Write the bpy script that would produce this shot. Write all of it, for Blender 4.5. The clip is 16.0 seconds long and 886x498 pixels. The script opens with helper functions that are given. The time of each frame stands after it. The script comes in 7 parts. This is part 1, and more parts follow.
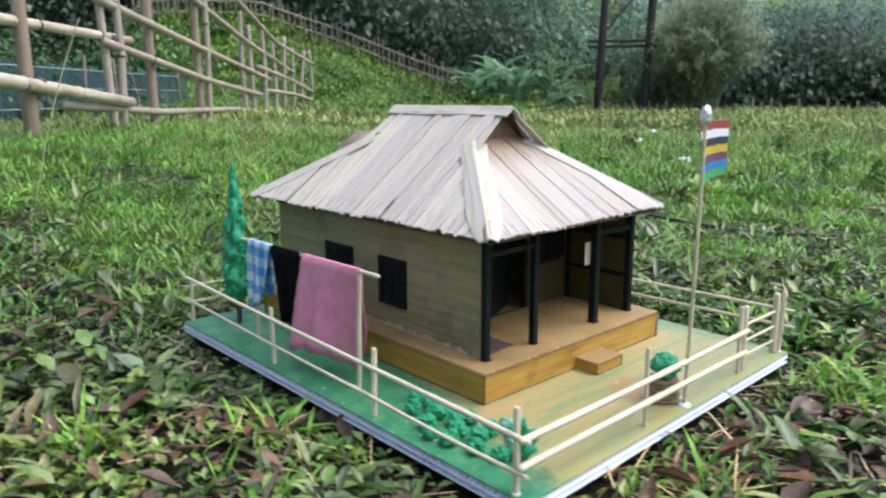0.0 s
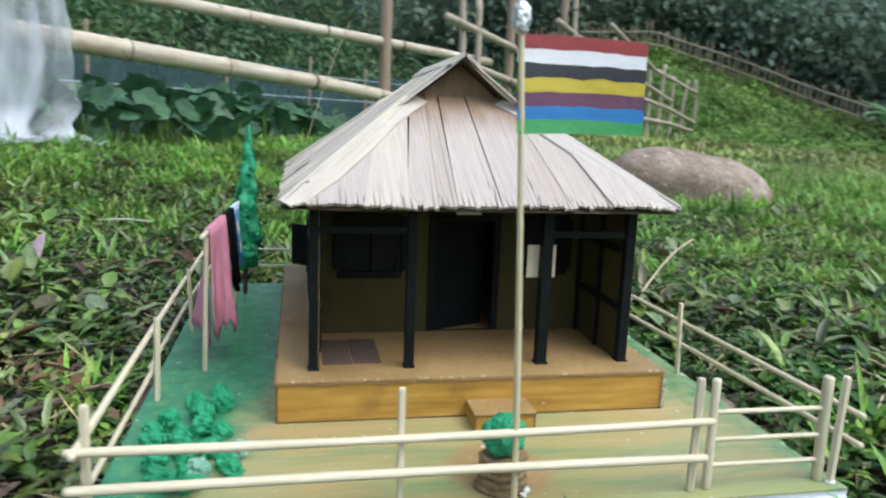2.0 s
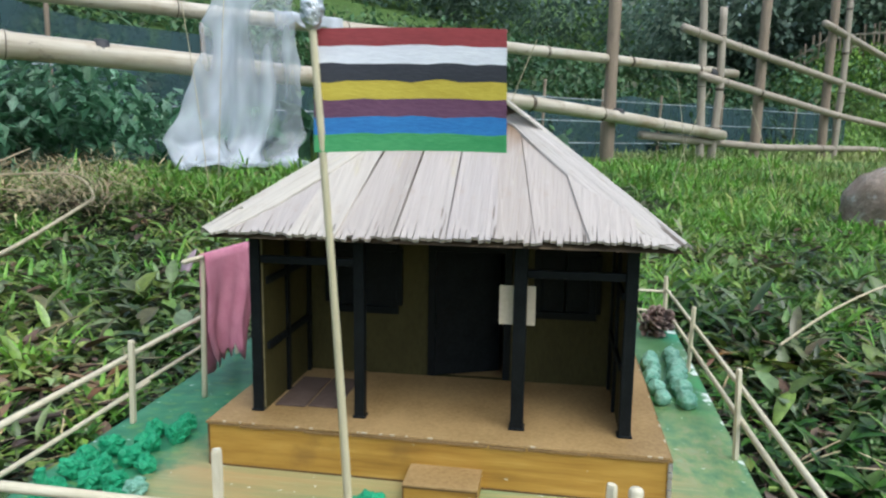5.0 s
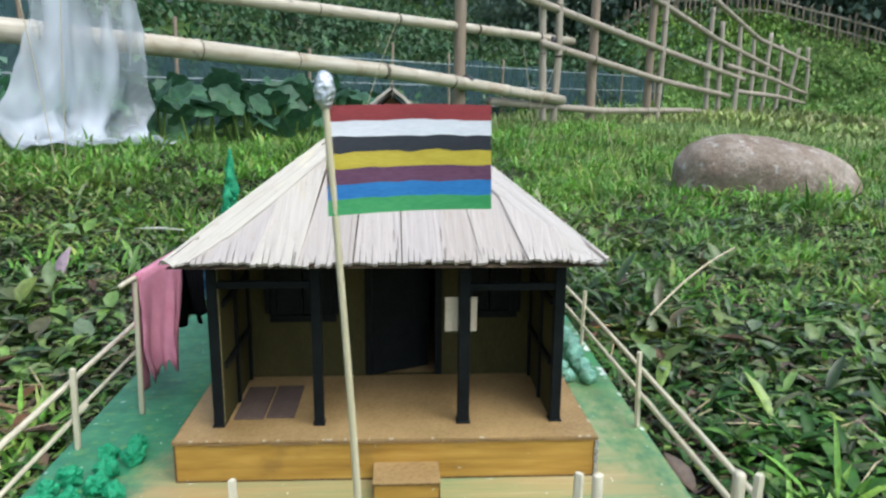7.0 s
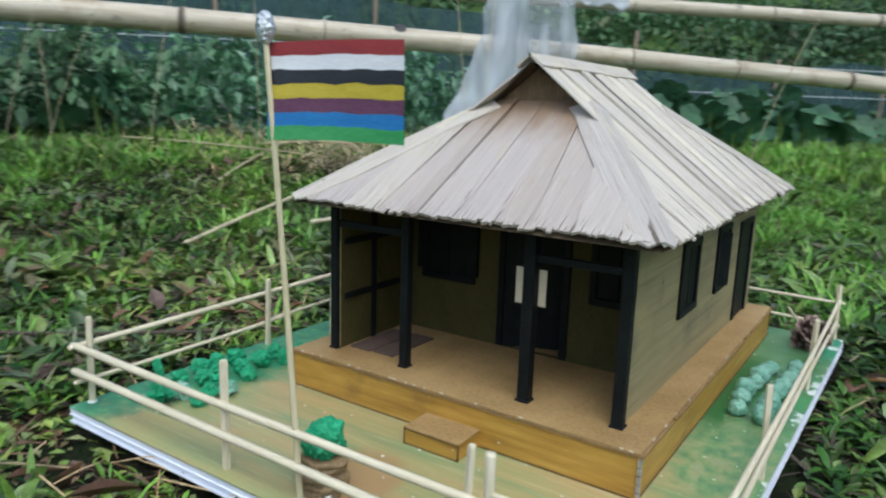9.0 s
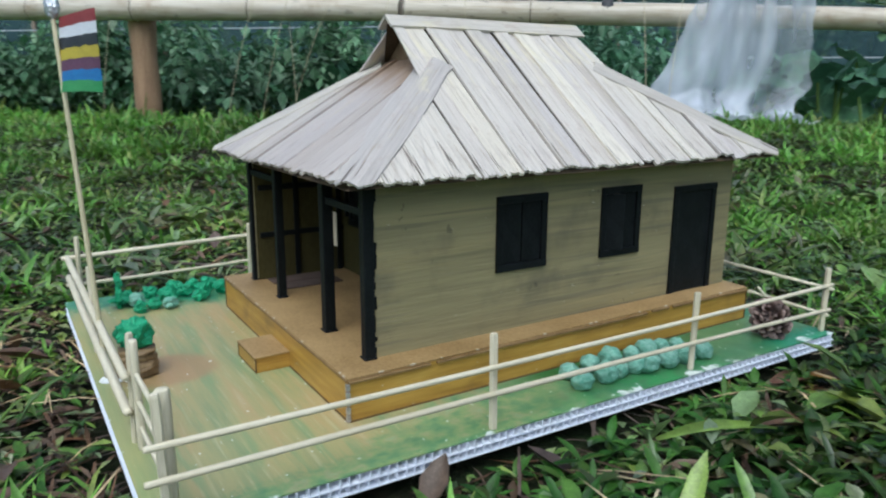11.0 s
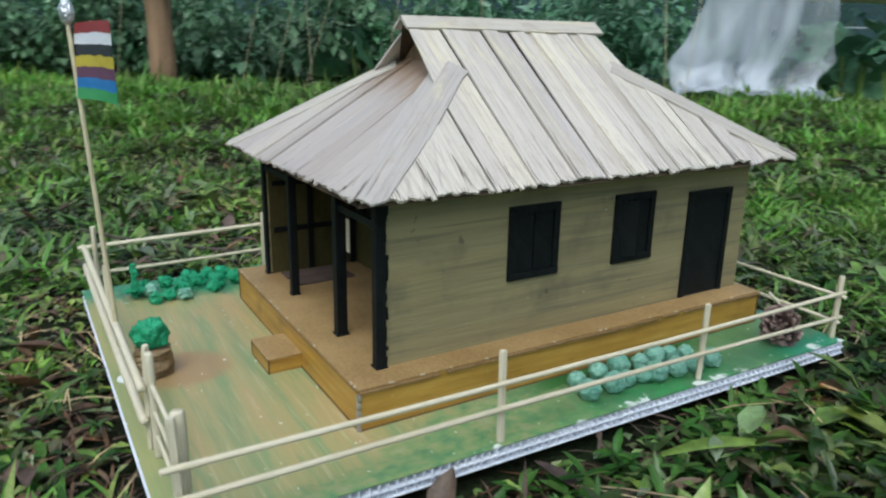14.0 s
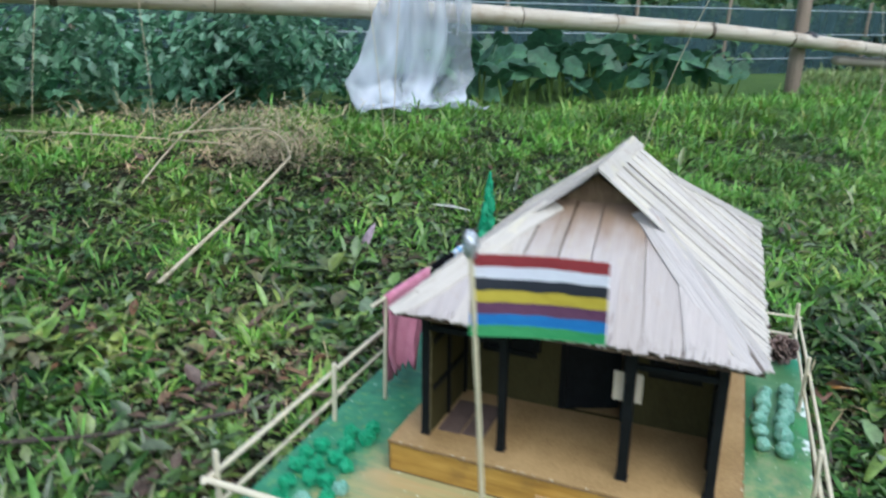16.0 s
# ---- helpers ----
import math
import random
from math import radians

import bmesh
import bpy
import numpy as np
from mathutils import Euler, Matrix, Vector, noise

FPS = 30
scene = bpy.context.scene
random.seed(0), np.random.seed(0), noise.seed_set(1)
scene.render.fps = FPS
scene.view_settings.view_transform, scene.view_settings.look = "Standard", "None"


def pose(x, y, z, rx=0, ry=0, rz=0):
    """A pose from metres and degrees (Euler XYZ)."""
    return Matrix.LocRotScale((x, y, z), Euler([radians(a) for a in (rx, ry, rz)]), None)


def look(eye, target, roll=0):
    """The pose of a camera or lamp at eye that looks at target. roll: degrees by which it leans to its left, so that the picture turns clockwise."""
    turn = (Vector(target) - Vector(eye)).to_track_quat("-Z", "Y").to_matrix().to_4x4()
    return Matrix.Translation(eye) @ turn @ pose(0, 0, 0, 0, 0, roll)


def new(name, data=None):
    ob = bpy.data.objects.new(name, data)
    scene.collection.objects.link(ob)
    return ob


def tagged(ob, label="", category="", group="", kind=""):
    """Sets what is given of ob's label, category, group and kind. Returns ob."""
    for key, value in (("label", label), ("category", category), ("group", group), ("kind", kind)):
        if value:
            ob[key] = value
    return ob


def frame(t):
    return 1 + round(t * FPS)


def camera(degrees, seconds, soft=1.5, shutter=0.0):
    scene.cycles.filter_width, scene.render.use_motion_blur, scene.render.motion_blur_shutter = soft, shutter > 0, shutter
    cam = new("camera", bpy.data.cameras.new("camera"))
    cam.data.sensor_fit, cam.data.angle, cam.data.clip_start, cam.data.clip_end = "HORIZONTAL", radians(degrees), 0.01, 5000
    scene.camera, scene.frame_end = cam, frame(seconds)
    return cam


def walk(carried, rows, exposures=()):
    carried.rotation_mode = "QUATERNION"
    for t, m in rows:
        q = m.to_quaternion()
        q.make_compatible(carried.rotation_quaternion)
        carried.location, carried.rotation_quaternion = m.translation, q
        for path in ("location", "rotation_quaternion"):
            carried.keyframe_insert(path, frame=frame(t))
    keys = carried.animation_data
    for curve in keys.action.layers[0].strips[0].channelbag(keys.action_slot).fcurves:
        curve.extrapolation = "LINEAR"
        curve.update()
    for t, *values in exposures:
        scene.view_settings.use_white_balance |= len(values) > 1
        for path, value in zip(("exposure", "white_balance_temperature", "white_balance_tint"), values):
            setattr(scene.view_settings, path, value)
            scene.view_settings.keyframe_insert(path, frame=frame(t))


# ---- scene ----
cam = camera(63.8, 16.0, soft=2.2, shutter=0.4)
PATH = [
    (0.0, (-0.4586, -0.4398, 0.2899), (0.2041, 0.2789, 0.0794), -0.25),
    (0.5, (-0.3953, -0.4949, 0.2566), (0.2171, 0.2740, 0.0733), 2.85),
    (1.0, (-0.3092, -0.4942, 0.2392), (0.1314, 0.3864, 0.0649), 1.37),
    (1.5, (-0.1382, -0.5045, 0.2490), (0.1718, 0.4269, 0.0581), 0.83),
    (2.0, (0.0145, -0.4977, 0.2192), (0.2147, 0.4663, 0.0443), 2.21),
    (2.5, (0.1030, -0.4599, 0.2001), (0.1655, 0.5277, 0.0562), 1.98),
    (3.0, (0.1513, -0.3895, 0.1552), (0.2032, 0.5972, 0.0010), 0.87),
    (3.5, (0.1828, -0.3658, 0.1454), (0.2130, 0.6223, -0.0051), -0.11),
    (4.0, (0.2270, -0.3854, 0.1402), (0.1707, 0.6011, -0.0139), 0.53),
    (4.2, (0.2545, -0.3909, 0.1605), (0.0889, 0.5852, 0.0195), 1.03),
    (6.3, (0.1661, -0.4769, 0.2532), (0.1571, 0.5061, 0.0698), 0.43),
    (6.5, (0.1723, -0.4707, 0.2632), (0.2049, 0.5154, 0.1006), 0.60),
    (7.0, (0.1588, -0.4711, 0.2698), (0.2198, 0.5050, 0.0614), 0.52),
    (7.5, (0.1301, -0.4510, 0.2246), (0.1133, 0.5187, -0.0191), -0.57),
    (8.0, (0.1820, -0.4453, 0.2042), (0.0417, 0.5130, -0.0448), 1.20),
    (8.2, (0.2291, -0.4389, 0.2118), (0.0058, 0.5080, -0.0195), 1.57),
    (10.3, (0.6436, -0.2588, 0.2430), (-0.1377, 0.3280, 0.0302), 1.31),
    (10.5, (0.6622, -0.2223, 0.2361), (-0.1219, 0.3578, 0.0154), 1.37),
    (11.0, (0.7042, -0.1851, 0.2212), (-0.1193, 0.3357, -0.0037), 0.26),
    (11.5, (0.7623, -0.1196, 0.2498), (-0.1125, 0.3113, 0.0284), 0.64),
    (12.0, (0.7848, -0.0738, 0.2523), (-0.1092, 0.3022, 0.0088), -0.59),
    (12.5, (0.7770, -0.0696, 0.2519), (-0.1224, 0.2724, -0.0203), 0.74),
    (13.0, (0.7703, -0.0690, 0.2554), (-0.1455, 0.2187, -0.0247), 1.63),
    (13.5, (0.7580, -0.0953, 0.2544), (-0.1405, 0.2455, -0.0223), 1.61),
    (14.0, (0.6987, -0.1813, 0.2565), (-0.1223, 0.3175, -0.0212), 1.04),
    (14.5, (0.6286, -0.2554, 0.2553), (-0.1067, 0.3667, -0.0138), -0.61),
    (15.0, (0.5446, -0.3462, 0.2550), (-0.0422, 0.3975, -0.0653), 0.20),
    (15.5, (0.4137, -0.4431, 0.3071), (-0.0505, 0.3839, -0.0101), -0.06),
    (16.0, (0.2605, -0.5125, 0.3927), (-0.1007, 0.3718, 0.0966), 0.54),
]
EXPOSURES = [(0.0, 1.0, 6120, 10), (1.0, 0.97, 6120, 10), (1.5, 0.94, 6150, 8), (2.5, 0.68, 5950, 4), (4.2, 0.60, 5950, 4), (6.3, 0.80, 5950, 4), (7.2, 0.79, 5950, 4), (8.2, 0.50, 5950, 4), (10.3, 0.40, 5650, 3), (11.6, 0.37, 5650, 3), (12.6, 0.35, 5850, 1.5), (14.5, 0.31, 5880, 2), (15.3, 0.38, 5850, 3), (16.0, 0.66, 5550, 5)]
walk(cam, [(t, look(eye, target, roll)) for t, eye, target, roll in PATH], EXPOSURES)

# ---- sky and light: an overcast day ----
world = bpy.data.worlds.new("overcast_sky")
scene.world = world
world.use_nodes = True
_t = world.node_tree
_sky = _t.nodes.new("ShaderNodeTexSky")
_sky.sky_type = "NISHITA"
_sky.sun_disc = False
_sky.sun_elevation, _sky.sun_rotation = radians(60), radians(135)
_sky.air_density, _sky.dust_density = 1.0, 4.0
_bg = _t.nodes["Background"]
_hsv = _t.nodes.new("ShaderNodeHueSaturation")
_hsv.inputs["Saturation"].default_value = 0.72
_t.links.new(_sky.outputs[0], _hsv.inputs["Color"])
_t.links.new(_hsv.outputs[0], _bg.inputs["Color"])
_bg.inputs["Strength"].default_value = 0.15
_sun = new("sun", bpy.data.lights.new("sun", "SUN"))
_sun.data.energy, _sun.data.angle, _sun.data.color = 0.85, radians(60), (1.0, 0.98, 0.96)
_sun.matrix_world = look((1.3, -1.3, 3.2), (0, 0, 0))


# ---- materials ----
class Graph:
    """Short hand for a node material."""

    def __init__(self, name, rough=0.6, metal=0.0):
        self.mat = bpy.data.materials.new(name)
        self.mat.use_nodes = True
        self.t = self.mat.node_tree
        self.b = self.t.nodes["Principled BSDF"]
        self.b.inputs["Roughness"].default_value = rough
        self.b.inputs["Metallic"].default_value = metal

    def node(self, kind, **sets):
        n = self.t.nodes.new(kind)
        for k, v in sets.items():
            n.inputs[k.replace("_", " ")].default_value = v
        return n

    def put(self, socket, value):
        if isinstance(value, bpy.types.NodeSocket):
            self.t.links.new(value, socket)
        else:
            socket.default_value = value

    def coords(self, stretch=(1, 1, 1), kind="Object"):
        tc, mp = self.t.nodes.new("ShaderNodeTexCoord"), self.t.nodes.new("ShaderNodeMapping")
        self.t.links.new(tc.outputs[kind], mp.inputs["Vector"])
        mp.inputs["Scale"].default_value = stretch
        return mp.outputs[0]

    def axes(self):
        tc, sp = self.t.nodes.new("ShaderNodeTexCoord"), self.t.nodes.new("ShaderNodeSeparateXYZ")
        self.t.links.new(tc.outputs["Object"], sp.inputs[0])
        return sp.outputs

    def noise(self, scale, vec=None, detail=4.0, rough=0.6):
        n = self.node("ShaderNodeTexNoise", Scale=scale, Detail=detail, Roughness=rough)
        self.put(n.inputs["Vector"], vec if vec is not None else self.coords())
        return n.outputs["Fac"]

    def step(self, value, low, high, a=0.0, b=1.0):
        n = self.t.nodes.new("ShaderNodeMapRange")
        n.interpolation_type = "SMOOTHSTEP"
        for s, v in zip(n.inputs[:5], (value, low, high, a, b)):
            self.put(s, v)
        return n.outputs[0]

    def math(self, op, a, b=0.0):
        n = self.t.nodes.new("ShaderNodeMath")
        n.operation = op
        self.put(n.inputs[0], a)
        self.put(n.inputs[1], b)
        return n.outputs[0]

    def mix(self, fac, a, b):
        n = self.t.nodes.new("ShaderNodeMix")
        n.data_type = "RGBA"
        self.put(n.inputs["Factor"], fac)
        self.put(n.inputs["A"], (*a, 1) if isinstance(a, tuple) else a)
        self.put(n.inputs["B"], (*b, 1) if isinstance(b, tuple) else b)
        return n.outputs["Result"]

    def ramp(self, fac, stops):
        n = self.t.nodes.new("ShaderNodeValToRGB")
        el = n.color_ramp.elements
        while len(el) < len(stops):
            el.new(0.5)
        for e, (p, c) in zip(el, stops):
            e.position, e.color = p, (*c, 1)
        self.put(n.inputs[0], fac)
        return n.outputs[0]

    def own(self):
        return self.t.nodes.new("ShaderNodeObjectInfo").outputs["Random"]

    def island(self):
        return self.t.nodes.new("ShaderNodeNewGeometry").outputs["Random Per Island"]

    def scaled(self, col, fac):
        n = self.t.nodes.new("ShaderNodeVectorMath")
        n.operation = "SCALE"
        self.put(n.inputs[0], col)
        self.put(n.inputs["Scale"], fac)
        return n.outputs[0]

    def color(self, col):
        self.put(self.b.inputs["Base Color"], (*col, 1) if isinstance(col, tuple) else col)
        return self

    def bump(self, height, strength=0.4, distance=0.001):
        n = self.node("ShaderNodeBump", Strength=strength, Distance=distance)
        self.put(n.inputs["Height"], height)
        self.t.links.new(n.outputs[0], self.b.inputs["Normal"])
        return self


def plain(name, dark, light, rough=0.6, fine=900.0, coarse=60.0, stretch=(1, 1, 1), relief=0.3, metal=0.0, depth=0.0006, gloss=0.5):
    """Two colours mixed by grain at two sizes, with fine relief."""
    g = Graph(name, rough, metal)
    g.b.inputs["Specular IOR Level"].default_value = gloss
    v = g.coords(stretch)
    a, b = g.noise(fine, v, 3), g.noise(coarse, v, 4)
    f = g.step(g.math("ADD", g.math("MULTIPLY", a, 0.45), g.math("MULTIPLY", b, 0.55)), 0.3, 0.7)
    f = g.math("ADD", g.math("MULTIPLY", f, 0.85), g.math("MULTIPLY", g.own(), 0.15))
    g.color(g.mix(f, dark, light)).bump(a, relief, depth)
    return g.mat


def leafy(name, cols, rough=0.5, through_light=0.25, scale=120.0, gloss=0.35):
    """Foliage: each leaf takes its own tint from the list, with veins of noise."""
    g = Graph(name, rough)
    n = len(cols)
    c = g.ramp(g.island(), [(i / max(1, n - 1), col) for i, col in enumerate(cols)])
    c = g.scaled(c, g.step(g.noise(scale), 0.25, 0.75, 0.7, 1.25))
    c = g.scaled(c, g.step(g.noise(scale / 40, None, 3), 0.34, 0.66, 0.62, 1.34))
    c = g.scaled(c, g.step(g.noise(scale / 11, None, 3), 0.32, 0.68, 0.78, 1.22))
    warm = g.t.nodes.new("ShaderNodeVectorMath")
    warm.operation = "MULTIPLY"
    g.put(warm.inputs[0], c)
    warm.inputs[1].default_value = (1.30, 1.08, 0.92)
    c = g.mix(g.step(g.noise(scale / 55, None, 4), 0.42, 0.66, 0, 0.8), c, warm.outputs[0])
    grain = g.noise(scale * 7, None, 2)
    c = g.scaled(c, g.step(grain, 0.3, 0.7, 0.86, 1.14))
    g.color(c).bump(grain, 0.35, 0.08 / scale)
    g.b.inputs["Specular IOR Level"].default_value = gloss
    if through_light:
        tr = g.t.nodes.new("ShaderNodeBsdfTranslucent")
        g.put(tr.inputs["Color"], c)
        ms = g.t.nodes.new("ShaderNodeMixShader")
        ms.inputs[0].default_value = through_light
        g.t.links.new(g.b.outputs[0], ms.inputs[1])
        g.t.links.new(tr.outputs[0], ms.inputs[2])
        g.t.links.new(ms.outputs[0], g.t.nodes["Material Output"].inputs["Surface"])
    return g.mat


# the painted board: green borders, sandy yard with brush strokes along the front
g = Graph("yard_paint", 0.38)
ax, ay, _ = g.axes()
wob = g.math("MULTIPLY", g.math("SUBTRACT", g.noise(28, None, 3), 0.5), 0.09)
wob2 = g.math("MULTIPLY", g.math("SUBTRACT", g.noise(160, None, 3), 0.5), 0.03)
w = g.math("ADD", wob, wob2)
left = g.step(g.math("ADD", ax, g.math("ADD", w, g.math("MULTIPLY", ay, -0.28))), -0.045, -0.005, 1, 0)
right = g.step(g.math("ADD", g.math("ADD", ax, w), g.math("MULTIPLY", ay, 0.35)), 0.315, 0.345)
edge = g.step(g.math("ADD", ax, wob2), 0.338, 0.352)
back = g.step(ay, 0.41, 0.44)
green_mask = g.math("MAXIMUM", g.math("MAXIMUM", left, g.math("MAXIMUM", right, edge)), back)
strokes = g.noise(22, g.coords((0.22, 2.2, 1)), 4)
strokes2 = g.noise(52, g.coords((0.14, 1.5, 1)), 4)
sand = g.ramp(strokes, [(0.26, (0.15, 0.25, 0.11)), (0.40, (0.26, 0.285, 0.13)), (0.52, (0.35, 0.32, 0.14)), (0.64, (0.40, 0.31, 0.14)), (0.78, (0.46, 0.41, 0.24))])
sand = g.mix(g.step(strokes2, 0.50, 0.66, 0, 0.65), sand, (0.17, 0.285, 0.13))
sand = g.mix(g.step(g.noise(130, g.coords((0.10, 2.0, 1)), 4), 0.54, 0.68, 0, 0.55), sand, (0.46, 0.43, 0.25))
peach = g.math("MULTIPLY", g.step(g.noise(16, g.coords((0.5, 1.3, 1)), 4), 0.46, 0.62), g.step(ax, 0.16, 0.02))
sand = g.mix(g.math("MULTIPLY", peach, 0.42), sand, (0.44, 0.27, 0.12))
sand = g.mix(g.step(ay, -0.110, -0.137, 0, 0.4), sand, (0.37, 0.38, 0.14))
dx = g.math("DIVIDE", g.math("SUBTRACT", ax, 0.142), 0.036)
dy = g.math("DIVIDE", g.math("SUBTRACT", ay, -0.086), 0.040)
rr = g.math("ADD", g.math("ADD", g.math("MULTIPLY", dx, dx), g.math("MULTIPLY", dy, dy)), g.math("MULTIPLY", w, 6))
sand = g.mix(g.step(rr, 0.5, 1.15, 0.75, 0), sand, (0.36, 0.215, 0.10))
gr = g.ramp(g.noise(45, None, 5), [(0.3, (0.025, 0.145, 0.08)), (0.5, (0.045, 0.22, 0.11)), (0.7, (0.09, 0.29, 0.15))])
gr = g.mix(g.step(g.noise(150, g.coords((0.5, 1, 1)), 4), 0.53, 0.66, 0, 0.55), gr, (0.2, 0.34, 0.09))
pale = g.mix(g.step(g.noise(60, g.coords((1.0, 0.35, 1)), 4), 0.4, 0.62), (0.12, 0.25, 0.14), (0.22, 0.31, 0.16))
gr = g.mix(g.math("MULTIPLY", right, g.step(g.math("ADD", ay, wob), 0.22, 0.05, 0, 0.85)), gr, pale)
dabs = g.math("MULTIPLY", g.step(g.noise(120, g.coords((1.0, 0.6, 1)), 3), 0.54, 0.62), g.math("MULTIPLY", right, g.step(g.math("ADD", ay, wob), 0.20, 0.10)))
gr = g.mix(g.math("MULTIPLY", dabs, 0.75), gr, (0.33, 0.37, 0.13))
deep = g.math("MULTIPLY", g.step(g.math("ABSOLUTE", g.math("SUBTRACT", ay, 0.235)), 0.11, 0.07), g.step(g.math("ADD", ax, g.math("ADD", wob2, g.math("MULTIPLY", g.math("ABSOLUTE", g.math("SUBTRACT", ay, 0.235)), 0.12))), 0.332, 0.322))
olive = g.ramp(g.noise(40, g.coords((0.6, 1, 1)), 5), [(0.3, (0.05, 0.135, 0.045)), (0.5, (0.095, 0.20, 0.08)), (0.7, (0.15, 0.26, 0.12))])
gr = g.mix(g.math("MULTIPLY", g.step(ax, 0.28, 0.31), g.math("MULTIPLY", g.step(g.math("ADD", ay, wob), 0.02, 0.16, 0.25, 1), g.step(g.noise(12, None, 3), 0.30, 0.55, 0.5, 0.9))), gr, olive)
lively = g.math("MULTIPLY", g.step(g.math("ADD", ax, wob2), 0.338, 0.350), g.math("MULTIPLY", g.step(ay, -0.02, 0.06), g.step(ay, 0.36, 0.26)))
gr = g.mix(g.math("MULTIPLY", lively, g.step(g.noise(90, g.coords((0.7, 0.4, 1)), 4), 0.40, 0.60, 0.15, 0.8)), gr, (0.045, 0.27, 0.075))
tip = g.math("MULTIPLY", g.step(ay, 0.34, 0.40), g.step(g.math("ADD", ax, wob2), 0.345, 0.355))
gr = g.mix(tip, gr, (0.03, 0.24, 0.12))
corner = g.math("MULTIPLY", g.step(g.math("ADD", ay, wob), 0.22, 0.08), g.step(g.math("ADD", ax, wob2), 0.285, 0.315))
mott = g.ramp(g.noise(95, g.coords((1.0, 0.6, 1)), 4, 0.6), [(0.30, (0.06, 0.20, 0.085)), (0.42, (0.14, 0.27, 0.12)), (0.52, (0.24, 0.33, 0.13)), (0.60, (0.34, 0.33, 0.17)), (0.72, (0.30, 0.40, 0.22))])
gr = g.mix(g.math("MULTIPLY", corner, 0.8), gr, mott)
gr = g.mix(g.math("MULTIPLY", deep, g.step(ax, 0.29, 0.299)), gr, (0.022, 0.12, 0.03))
col = g.mix(green_mask, sand, gr)
col = g.mix(g.step(g.noise(140, None, 2), 0.70, 0.72, 0, 0.85), col, (0.75, 0.78, 0.72))
smear = g.math("MULTIPLY", g.step(g.math("ADD", ax, g.math("MULTIPLY", g.noise(70, None, 4), 0.06)), 0.3935, 0.3985), g.step(g.math("ADD", g.noise(26, None, 3), g.step(ay, 0.02, -0.10, -0.10, 0.14)), 0.42, 0.52))
col = g.mix(smear, col, (0.72, 0.76, 0.72))
g.color(col).bump(g.noise(420, g.coords((0.4, 1.5, 1)), 4), 0.35, 0.0006)
YARD = g.mat

FLUTE = plain("corrugated_plastic", (0.70, 0.74, 0.84), (0.84, 0.87, 0.93), 0.35, 500, 40, relief=0.15)
g = Graph("ochre_paint", 0.42)
v = g.coords((0.22, 0.22, 2.4))
c = g.ramp(g.noise(60, v, 5), [(0.28, (0.24, 0.125, 0.02)), (0.45, (0.38, 0.21, 0.035)), (0.6, (0.46, 0.27, 0.05)), (0.75, (0.55, 0.36, 0.09))])
c = g.mix(g.step(g.noise(24, None, 5), 0.55, 0.75, 0, 0.6), c, (0.22, 0.12, 0.03))
c = g.mix(g.step(g.noise(210, None, 2), 0.73, 0.75, 0, 0.8), c, (0.62, 0.58, 0.45))
g.color(c).bump(g.noise(300, v, 3), 0.4, 0.0006)
OCHRE = g.mat
TAN = plain("tan_card", (0.23, 0.14, 0.05), (0.45, 0.305, 0.135), 0.55, 420, 14, relief=0.3)
CARD_EDGE = plain("card_edge", (0.16, 0.09, 0.03), (0.30, 0.19, 0.08), 0.7, 700, 60)
LINE = plain("edge_stain", (0.07, 0.04, 0.012), (0.17, 0.095, 0.03), 0.7, 500, 60)
BLACK = plain("black_paint", (0.0045, 0.0056, 0.006), (0.012, 0.0145, 0.0155), 0.5, 500, 60, relief=0.6, gloss=0.12)
SKEWER = plain("split_bamboo", (0.52, 0.46, 0.31), (0.72, 0.66, 0.51), 0.5, 500, 50, (3, 3, 0.25), 0.3)
POLE = plain("bamboo_stick", (0.47, 0.41, 0.24), (0.67, 0.60, 0.41), 0.5, 500, 50, (3, 3, 0.25), 0.3)
FOIL = plain("foil", (0.55, 0.57, 0.6), (0.85, 0.87, 0.9), 0.28, 420, 120, relief=1.0, metal=1.0, depth=0.002)
GLUE = plain("dried_glue", (0.62, 0.64, 0.62), (0.8, 0.82, 0.8), 0.3, 700, 200)
CREPE = plain("green_crepe", (0.006, 0.20, 0.08), (0.04, 0.40, 0.19), 0.5, 520, 130, relief=0.9, depth=0.0016)
CREPE_PALE = plain("pale_crepe", (0.07, 0.27, 0.18), (0.30, 0.50, 0.40), 0.5, 420, 150, relief=0.9, depth=0.0016)
POT = plain("coiled_paper", (0.14, 0.09, 0.04), (0.36, 0.25, 0.13), 0.6, 420, 90, relief=0.7, depth=0.001)
CONE = plain("pine_cone", (0.075, 0.04, 0.03), (0.30, 0.19, 0.15), 0.6, 420, 120)
g = Graph("pine_cone_scale", 0.6)
c = g.ramp(g.math("ADD", g.axes()[0], g.math("MULTIPLY", g.math("SUBTRACT", g.noise(300), 0.5), 0.004)), [(0.0, (0.022, 0.012, 0.009)), (0.0085, (0.055, 0.028, 0.021)), (0.0112, (0.19, 0.12, 0.10)), (0.0132, (0.42, 0.32, 0.28))])
g.color(g.scaled(c, g.step(g.own(), 0, 1, 0.55, 1.2))).bump(g.noise(700), 0.5, 0.0006)
CONE_SCALE = g.mat
CLOTH_PINK = plain("pink_cloth", (0.50, 0.17, 0.25), (0.66, 0.29, 0.39), 0.85, 1500, 60, relief=0.7, depth=0.0005)
CLOTH_BLACK = plain("black_cloth", (0.002, 0.002, 0.003), (0.007, 0.007, 0.009), 0.95, 1500, 60, relief=0.6, gloss=0.06)
